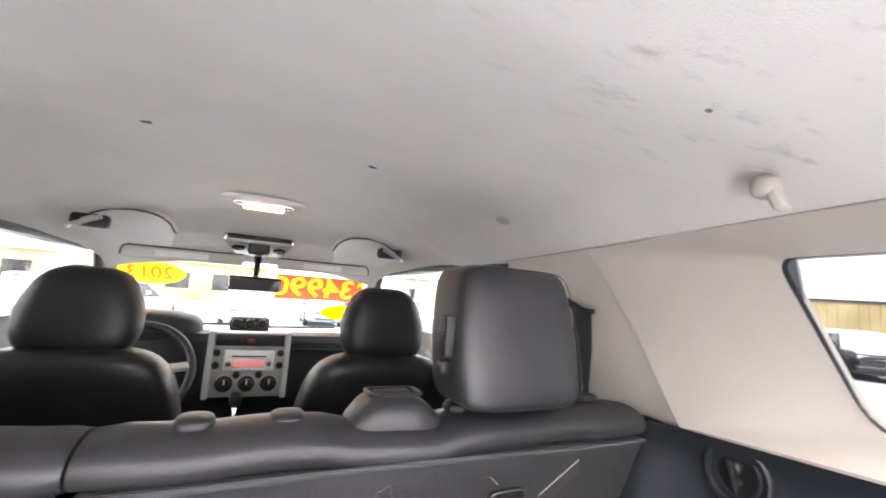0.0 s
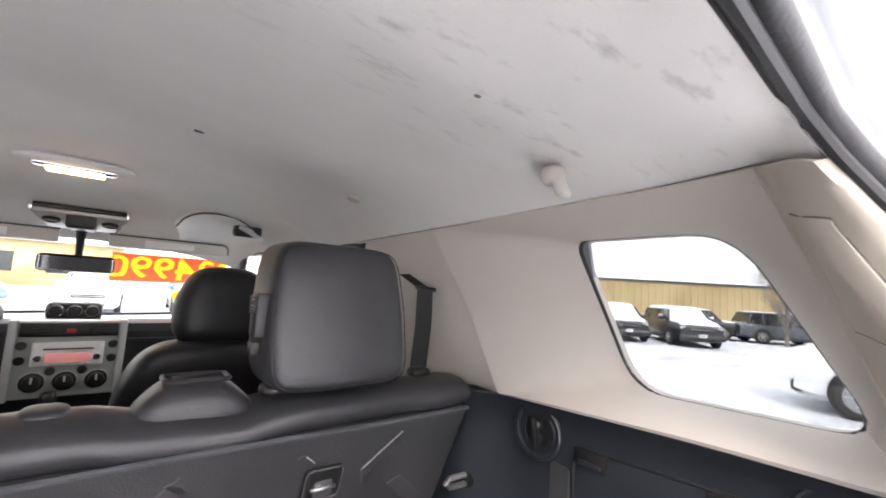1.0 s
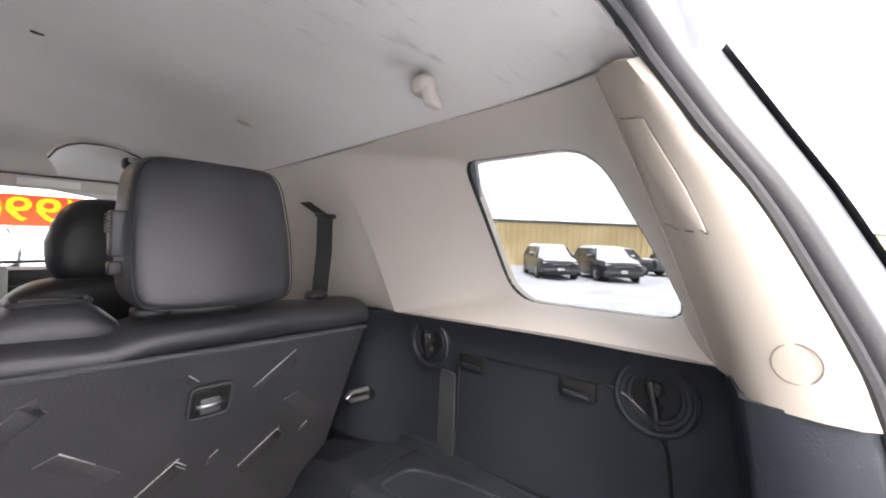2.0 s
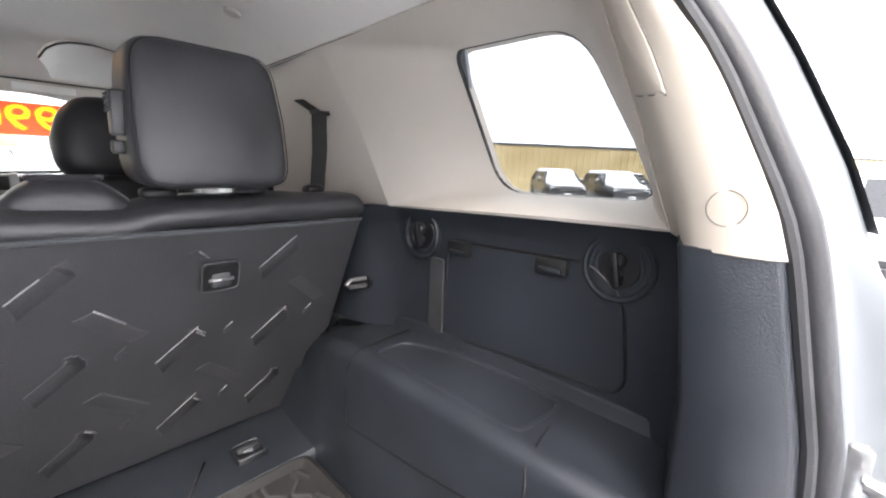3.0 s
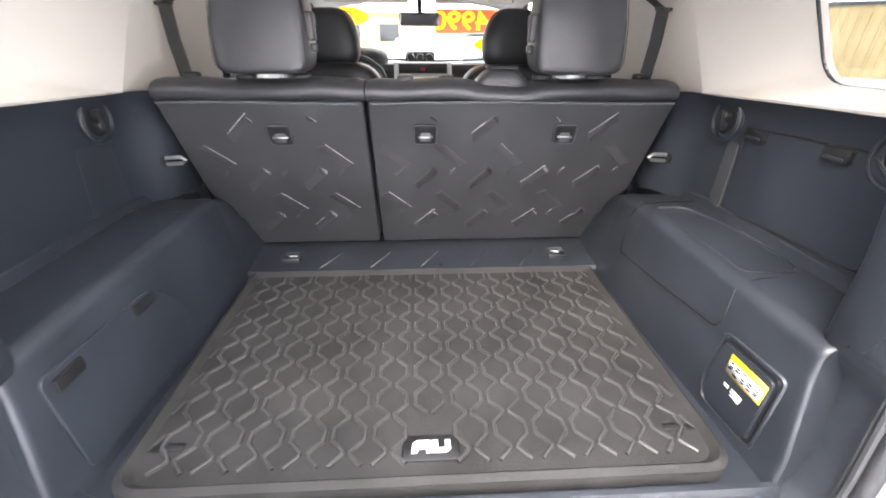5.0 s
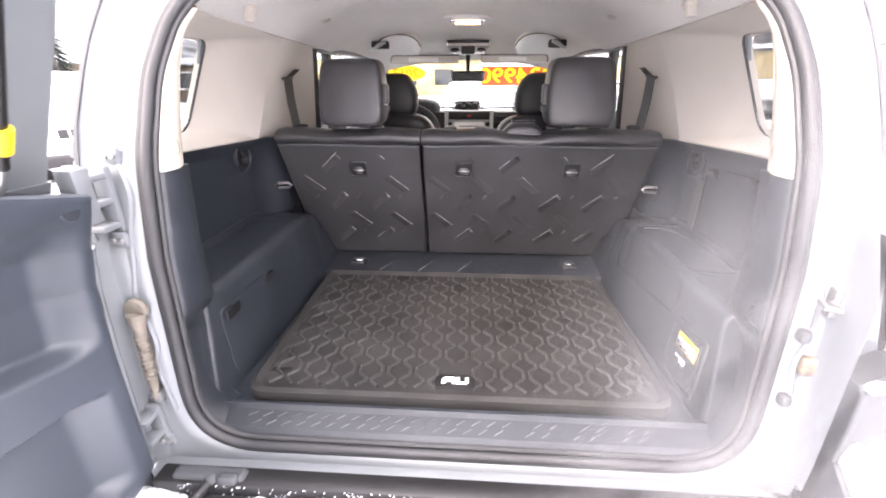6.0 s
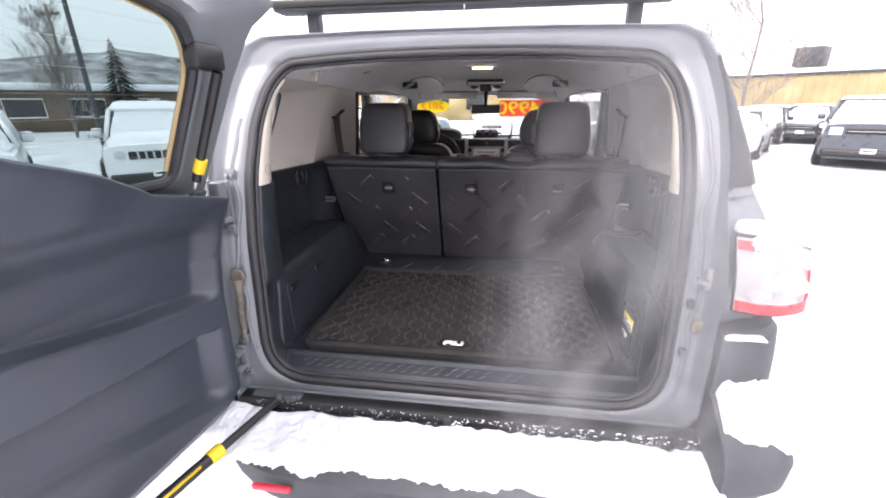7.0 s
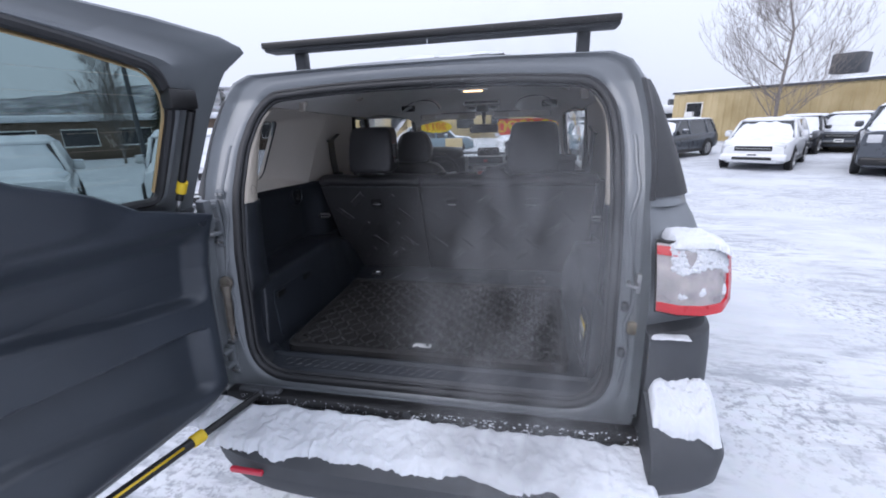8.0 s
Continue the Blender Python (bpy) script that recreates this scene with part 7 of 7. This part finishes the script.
            wh = part("wheel", place(lathe([(rw * 0.6, -0.10), (rw * 0.92, -0.11), (rw, -0.07), (rw, 0.07), (rw * 0.92, 0.11), (rw * 0.66, 0.10)], 24, wm, cap=False)), TYRE, th, "tyre")
            bm = lathe([(rw * 0.67, 0.095), (rw * 0.60, 0.105), (rw * 0.56, 0.06), (0.0, 0.06)], 20, wm, cap=False)
            for q in range(6):
                a = q * math.pi / 3
                bm = tube([wm @ Vector((0.03 * math.cos(a), 0.03 * math.sin(a), 0.10)), wm @ Vector((rw * 0.58 * math.cos(a), rw * 0.58 * math.sin(a), 0.105))], 0.03, 6, bm=bm)
            part("rim", place(bm), RIMM, wh, "alloy rim")
        part("door_line", place(tube([(-nose - 1.16, s * (hw + 0.002), 0.36), (-nose - 1.16, s * hw * 0.97, hood - 0.02)], 0.006, 4)), BLACK, th)
        part("side_cladding", place(box(-L + 1.0, -1.4, s * hw - 0.03, s * hw + 0.012, 0.24, 0.38, 0.02)), BLACK, th)
    # lying snow on bonnet, screen, roof
    def sheet(x0, x1, w0, w1, z0, z1, h, seed):
        r = []
        for i in range(15):
            u = i / 14
            row = []
            for j in range(15):
                v = j / 14 * 2 - 1
                rim = min(1, min(u, 1 - u) * 5, (1 - abs(v)) * 5)
                k = math.sqrt(max(0, 1 - (1 - rim) ** 2))
                w = lerp(w0, w1, u) * v
                n_ = noise.noise((u * 4 + seed, v * 4, at[0])) * 0.3
                row.append((-lerp(x0, x1, u), w, lerp(z0, z1, u) + h * k * (1 + n_) - 0.02 * (v * v)))
            r.append(row)
        return r
    sn = part("snow_cover", place(loft(sheet(0.12, nose + 0.12, hw * 0.82, hw * 0.92, hood - (0.11 if not box_front else 0.03), hood + 0.02, snow, 1))), SNOW, th, "snow on the bonnet")
    part("snow_cover", place(loft(sheet(nose - 0.05, nose + sf + 0.1, hw * 0.86, hw * 0.74, hood + 0.0, H - 0.03, snow, 2))), SNOW, th, "snow on the windscreen")
    part("snow_cover", place(loft(sheet(nose + sf - 0.05, end - 0.2, hw * 0.78, hw * 0.78, H - 0.015, H - 0.015, snow, 3))), SNOW, th, "snow on the roof")
    if pickup:
        part("snow_cover", place(loft(sheet(end + 0.05, L - 0.08, hw * 0.86, hw * 0.86, hood + 0.03, hood + 0.03, snow, 4))), SNOW, th, "snow in the load bed")
    return th


P_BLACK = mat("black_car_paint", (0.02, 0.021, 0.025), 0.3, metal=0.2, var=0.1, bump=0.02, coat=0.6)
P_GREY = mat("dark_grey_car_paint", (0.07, 0.08, 0.095), 0.3, metal=0.3, var=0.1, bump=0.02, coat=0.6)
P_WHITE = mat("white_car_paint", (0.72, 0.73, 0.75), 0.35, var=0.05, bump=0.02, coat=0.6)
P_BLUE = mat("blue_grey_car_paint", (0.14, 0.20, 0.24), 0.35, metal=0.2, var=0.1, bump=0.02, coat=0.6)
HD = 222
car("parked_suv", "dark SUV capped with snow in the second row", (11.4, 20.2), 232, P_BLACK, 4.7, 1.9, 1.62, 1.02, snow=0.09)
car("parked_suv", "dark grey SUV capped with snow in the second row", (13.6, 20.6), 232, P_GREY, 4.7, 1.9, 1.66, 1.02, snow=0.09)
car("parked_suv", "white SUV deep in snow, facing the lane", (7.5, 14.5), 236, P_WHITE, 4.8, 1.95, 1.62, 1.02)
car("parked_pickup", "dark pickup under thick snow, facing the lane", (10.3, 12.4), 236, P_GREY, 5.6, 2.2, 1.95, 1.30, 1.35, 0.6, 0.3, box_front=True, pickup=True, snow=0.09)
car("parked_suv", "dark SUV under snow beside the building", (5.0, 18.8), HD, P_GREY, 4.8, 1.92, 1.66, 1.04)
car("parked_pickup", "black pickup under snow in the back row", (14.6, 19.5), HD, P_BLACK, 5.6, 2.0, 1.75, 1.10, 1.35, 0.6, 0.3, box_front=True, pickup=True)
car("parked_suv", "black SUV with snow on its bonnet and screen", (20.0, 7.0), HD, P_BLACK, 5.0, 2.0, 1.62, 1.08, snow=0.13)
car("parked_suv", "black SUV half hidden, snow on its bonnet", (18.4, 9.4), HD, P_BLACK, 4.9, 1.95, 1.60, 1.05, snow=0.13)
car("parked_crossover", "dark grey crossover parked side-on by the building", (30.6, 4.4), -50, P_GREY, 4.7, 1.9, 1.66, 1.0)
car("parked_truck", "small dark utility truck by the building", (28.2, 7.9), -60, P_BLACK, 3.6, 1.7, 1.6, 1.0, 1.0, 0.5, box_front=True)
car("parked_offroader", "white off-road car with silver alloy wheels", (11.3, 2.4), 96, P_WHITE, 4.9, 2.0, 1.85, 1.15, 1.2, 0.45, 0.15, box_front=True, snow=0.05, flares=True)
car("parked_jeep", "boxy off-roader with a seven-slot grille under snow", (-6.75, 6.75), 312, P_WHITE, 4.4, 1.88, 1.80, 1.14, 1.35, 0.30, 0.15, box_front=True, grille="slots", flares=True, snow=0.14)
car("parked_jeep", "boxy off-roader buried in snow", (-8.4, 4.4), 322, P_WHITE, 4.4, 1.88, 1.80, 1.14, 1.35, 0.35, 0.15, box_front=True, snow=0.12)
car("parked_suv", "white SUV under snow ahead of the car", (-0.4, 21.0), 268, P_WHITE, 4.8, 1.95, 1.62, 1.02)
car("parked_suv", "blue-grey SUV ahead of the car", (3.4, 22.0), 268, P_BLUE, 4.8, 1.92, 1.66, 1.03)
car("parked_jeep", "white boxy off-roader with a slotted grille", (6.4, 23.0), 262, P_WHITE, 4.3, 1.88, 1.84, 1.15, 1.35, 0.3, 0.15, box_front=True, grille="slots", flares=True)
car("parked_crossover", "pale blue crossover parked side-on ahead", (-3.2, 26.0), 8, P_BLUE, 4.6, 1.88, 1.66, 1.0)
car("parked_suv", "white SUV further along the lot", (-10.0, 28.0), 300, P_WHITE, 4.8, 1.95, 1.7, 1.05)

# ---- the long yellow metal building ----
SIDING = mat("yellow_metal_siding", (0.45, 0.345, 0.165), 0.6, var=0.12, scale=0.6, bump=0.05, bscale=20, tint=(0.52, 0.42, 0.24))
BN = Vector((math.sin(radians(48)), math.cos(radians(48)), 0))
BT = Vector((BN.y, -BN.x, 0))
BD = 31.0


def on_wall(u, z, w=0.0):
    p = BN * (BD + w) + BT * u
    return (p.x, p.y, z)


hall = thing("metal_building", "long low yellow metal building with a snowy roof", "building", on_wall(10, -0.35))
U0, U1, ZT = -18.2, 34.0, 2.95
rows = [[], []]
u = U0
k = 0
while u < U1:
    for du, w in ((0.0, 0.0), (0.30, 0.0), (0.34, -0.05), (0.42, -0.05), (0.46, 0.0)):
        rows[0].append(on_wall(u + du, -0.6, w))
        rows[1].append(on_wall(u + du, ZT, w))
    u += 0.46
part("wall", loft(rows), SIDING, hall, "ribbed yellow metal siding", smooth=False)
part("end_wall", loft([[on_wall(U0, -0.6), on_wall(U0, -0.6, 15)], [on_wall(U0, ZT), on_wall(U0, ZT, 15)]]), SIDING, hall)
part("fascia", loft([[on_wall(U0 - 0.1, z, w) for z, w in ((ZT - 0.05, -0.1), (ZT + 0.10, -0.1), (ZT + 0.12, 0.1))], [on_wall(U1, z, w) for z, w in ((ZT - 0.05, -0.1), (ZT + 0.10, -0.1), (ZT + 0.12, 0.1))]]), GREYBUMPER, hall)
part("roof", loft([[on_wall(U0 - 0.1, ZT + 0.10, -0.08), on_wall(U0 - 0.1, ZT + 0.25, 1.0), on_wall(U0 - 0.1, ZT + 0.7, 12)], [on_wall(U1, ZT + 0.10, -0.08), on_wall(U1, ZT + 0.25, 1.0), on_wall(U1, ZT + 0.7, 12)]]), SNOW, hall, "snow on the roof")
for uu in (-16.6, 19.5):
    wi = part("window", loft([[on_wall(uu - 0.55, z, -0.07) for z in (1.25, 2.25)], [on_wall(uu + 0.55, z, -0.07) for z in (1.25, 2.25)]]), DARKGLASS, hall, "small dark window")
    part("window_frame", tube([on_wall(uu - 0.55, 1.25, -0.08), on_wall(uu + 0.55, 1.25, -0.08), on_wall(uu + 0.55, 2.25, -0.08), on_wall(uu - 0.55, 2.25, -0.08)], 0.05, 6, closed=True), WHITE, wi)
    part("air_conditioner", loft([[on_wall(uu - 0.5 + a * 0.55, z, w) for z, w in ((1.28, -0.07), (1.28, -0.35), (1.65, -0.35), (1.65, -0.07))] for a in (0, 1)], cap=True), WHITE, wi, "white window air conditioner")
part("chimney", box(-0.7, 0.7, -0.7, 0.7, 0, 1.1, 0.03, 1, m=Matrix.Translation(on_wall(-9.5, ZT + 0.55, 3.0)) @ Matrix.Rotation(radians(-48), 4, "Z")), GREYBUMPER, hall, "dark square roof vent")
part("door", loft([[on_wall(20.5, z, -0.07) for z in (-0.35, 1.9)], [on_wall(21.6, z, -0.07) for z in (-0.35, 1.9)]]), GREYBUMPER, hall, "grey door")
low = thing("low_building", "low grey building with a snow-covered roof", "building", (13, 52, -0.35))
part("wall", box(6, 18.5, 46, 60, -0.6, 1.6), GREYBUMPER, low)
part("roof", box(5.6, 18.7, 45.6, 60.4, 1.6, 2.4, 0.3, 2), SNOW, low, "snow on the roof")
part("vent", box(14.3, 15.1, 47, 47.8, 2.4, 3.0, 0.05, 1), GREYBUMPER, low)
BROWN = mat("brown_siding", (0.16, 0.12, 0.09), 0.7, var=0.2, scale=0.8, bump=0.1)
shop = thing("brown_building", "low brown building with white-framed windows", "building", (-30, 30, -0.35))
bmx = Matrix.Translation((-29.0, 31.0, 0)) @ Matrix.Rotation(radians(43), 4, "Z")
part("wall", box(-14, 9, 0, 8, -0.6, 2.6, m=bmx), BROWN, shop)
part("roof", box(-14.5, 9.5, -0.6, 8.5, 2.6, 3.1, 0.15, 2, m=bmx), SNOW, shop, "snow on the roof")
for q in range(6):
    x = -12 + 3.6 * q
    wi = part("window", box(x, x + 2.2, -0.05, 0.05, 0.7, 2.0, 0.01, 1, m=bmx), DARKGLASS, shop)
    part("window_frame", tube([bmx @ Vector((x + a, -0.06, z)) for a, z in ((0, 0.7), (2.2, 0.7), (2.2, 2.0), (0, 2.0))], 0.06, 5, closed=True), WHITE, wi)
off = thing("yellow_building", "yellow building across the road", "building", (-9, 48, -0.35))
part("wall", box(-30, 1, 48, 56, -0.6, 3.4), SIDING, off)
part("roof", box(-30.4, 1.4, 47.5, 56.4, 3.4, 3.8, 0.15, 2), SNOW, off, "snow on the roof")
for q in range(7):
    part("window", box(-28 + 4 * q, -26 + 4 * q, 47.94, 48.02, 0.8, 2.4, 0.01, 1), DARKGLASS, off)

# ---- hills, trees, lamp posts ----
WOODS = mat("wooded_hillside", (0.10, 0.105, 0.11), 0.9, var=0.5, scale=0.12, bump=0.3, bscale=0.6, tint=(0.30, 0.31, 0.33))
rows = []
for i in range(90):
    a = radians(lerp(-110, 10, i / 89))
    h = 26 * (0.85 + 0.25 * noise.noise((i * 0.09, 1, 2)) + 0.06 * noise.noise((i * 0.6, 4, 2))) * interp(math.degrees(a), [-110, -70, -35, -18, 10], [0.9, 1.0, 1.0, 0.55, 0.3])
    rows.append([(math.sin(a) * r, math.cos(a) * r, z + 0.5 * noise.noise((i * 0.9, r, 5))) for r, z in ((190, -1), (215, h * 0.35), (240, h * 0.75), (262, h), (300, h * 0.9))])
setting("backdrop_hills", loft(rows), WOODS, "distant wooded hills dusted with snow", "hills")

BARK = mat("grey_bark", (0.23, 0.205, 0.19), 0.9, var=0.25, scale=10, bump=0.5, bscale=40)


def bare_tree(at, height, seed, label, spread=0.5, levels=4, base=0.22):
    """A leafless tree: a tapered trunk and limbs that fork to twigs."""
    g = ground_z(at[0], at[1])
    th = thing("bare_tree", label, "tree", (at[0], at[1], g), "bare trees")
    rnd = random.Random(seed)
    trunk_pts = [Vector((at[0] + 0.04 * height * 0.2 * rnd.uniform(-1, 1) * i, at[1], g - 0.1 + height * i / 7)) for i in range(8)]
    trunk_r = [lerp(base * 0.75, 0.012, i / 7) for i in range(8)]
    trunk = part("trunk", tube(trunk_pts, trunk_r, 8), BARK, th)
    bm = bmesh.new()

    def limb(p, d, length, r, lev):
        pts, q = [p.copy()], p.copy()
        dd = d.copy()
        for i in range(4):
            dd = (dd + Vector((rnd.uniform(-1, 1), rnd.uniform(-1, 1), rnd.uniform(-0.2, 0.9))) * 0.16).normalized()
            q = q + dd * length / 4
            pts.append(q.copy())
        rows = []
        for i, c in enumerate(pts):
            rr = max(0.0045, r * (1 - 0.2 * i))
            e = (pts[min(i + 1, 4)] - pts[max(i - 1, 0)]).normalized()
            a1 = e.orthogonal().normalized()
            a2 = e.cross(a1)
            rows.append([c + rr * (math.cos(w) * a1 + math.sin(w) * a2) for w in (0, 2.09, 4.19)])
        loft(rows, close=True, bm=bm)
        if lev > 0:
            for i in range(4 if lev > 1 else 5):
                k = rnd.randint(1, 4)
                nd = (dd + Vector((rnd.uniform(-1, 1), rnd.uniform(-1, 1), rnd.uniform(-0.1, 0.9))) * 0.9).normalized()
                limb(pts[k], nd, length * rnd.uniform(0.45, 0.75), r * 0.42, lev - 1)
    for i in range(1, 8):
        for q in range(6):
            w = rnd.uniform(0, 2 * math.pi)
            d = Vector((math.cos(w) * spread, math.sin(w) * spread, 0.75)).normalized()
            f = rnd.uniform(-0.4, 0.4)
            limb(trunk_pts[i].lerp(trunk_pts[max(0, i - 1)], abs(f)), d, height * 0.36 * (1 - 0.07 * i), trunk_r[i] * 0.34 + 0.006, 3)
    part("crown", bm, BARK, th, "bare branches and twigs")
    return th


bare_tree((12.9, 24.5), 10.0, 3, "tall bare tree in front of the yellow building", 1.0, base=0.14)
bare_tree((27.5, 5.6), 5.2, 8, "bare young tree beside the building", 0.6, base=0.14)
bare_tree((-26, 22), 6.0, 12, "bare tree by the lot", 0.5, base=0.12)
bare_tree((-34, 18), 7.0, 15, "bare tree by the lot", 0.5, base=0.12)

NEEDLE = mat("dark_needles", (0.035, 0.05, 0.04), 0.8, var=0.3, scale=3, bump=0.3)


def conifer(at, height, seed):
    g = ground_z(at[0], at[1])
    th = thing("conifer", "dark conifer with drooping boughs dusted with snow", "tree", (at[0], at[1], g), "conifers")
    rnd = random.Random(seed)
    part("trunk", tube([(at[0], at[1], g - 0.1), (at[0], at[1], g + height)], [0.16, 0.02], 8), BARK, th)
    bm, snw = bmesh.new(), bmesh.new()
    for k in range(170):
        f = (k / 170) ** 0.9
        z = g + height * lerp(0.12, 0.98, f)
        w = k * 2.4 + rnd.uniform(-0.3, 0.3)
        L = height * 0.40 * (1 - f) * rnd.uniform(0.65, 1.15) + 0.12
        d = Vector((math.cos(w), math.sin(w), 0))
        sd = Vector((-d.y, d.x, 0))
        a = Vector((at[0], at[1], z))
        tip = a + d * L - Vector((0, 0, L * 0.35))
        for q in range(7):
            p = a.lerp(tip, (q + 0.5) / 7)
            s_ = L * 0.22 * (1 - q / 8)
            for e in (-1, 1):
                bm.faces.new([bm.verts.new(p), bm.verts.new(p + d * s_ * 0.8 + sd * e * s_ - Vector((0, 0, s_ * 0.3))), bm.verts.new(p + d * s_ * 1.2 + sd * e * s_ * 0.2 + Vector((0, 0, 0.03)))])
            if rnd.random() < 0.16:
                snw.faces.new([snw.verts.new(p + Vector((0, 0, 0.04))), snw.verts.new(p + d * s_ + sd * s_ * 0.5 + Vector((0, 0, 0.03))), snw.verts.new(p + d * s_ - sd * s_ * 0.5 + Vector((0, 0, 0.03)))])
    cr = part("crown", bm, NEEDLE, th, "dark needle boughs", smooth=False)
    part("snow_patches", snw, SNOW, cr, smooth=False)


conifer((-22.7, 22.6), 5.6, 2)
conifer((-6.2, 50.0), 6.0, 6)
conifer((-32.0, 40.0), 6.0, 9)
for x, y, h in ((-15.6, 13.9, 6.2), (-33, 41, 6.0)):
    g = ground_z(x, y)
    lp = thing("lot_lamp", "tall dark lamp post with a box head", "street lamp", (x, y, g), "lamp posts")
    part("post", tube([(x, y, g), (x, y, g + h)], [0.10, 0.075], 10), GREYBUMPER, lp)
    part("head", box(x - 0.30, x + 0.30, y - 0.22, y + 0.22, g + h, g + h + 0.22, 0.03), GREYBUMPER, lp)
up = thing("utility_pole", "wooden utility pole with a cross-arm", "pole", (-38, 33, -0.35))
part("post", tube([(-38, 33, -0.4), (-38, 33, 9.5)], 0.14, 8), BARK, up)
part("arm", box(-39.1, -36.9, 32.9, 33.1, 8.7, 8.9), BARK, up)
sg = thing("price_sign", "small yellow sign board in the snow", "sign", (-3.9, 23.0, -0.35))
part("board", box(-4.4, -3.4, 22.95, 23.03, 0.15, 0.65, 0.02, 1), SIDING, sg)
for x in (-4.4, -3.4):
    part("leg", box(x - 0.03, x + 0.03, 22.97, 23.03, -0.4, 0.2), GREYBUMPER, sg)
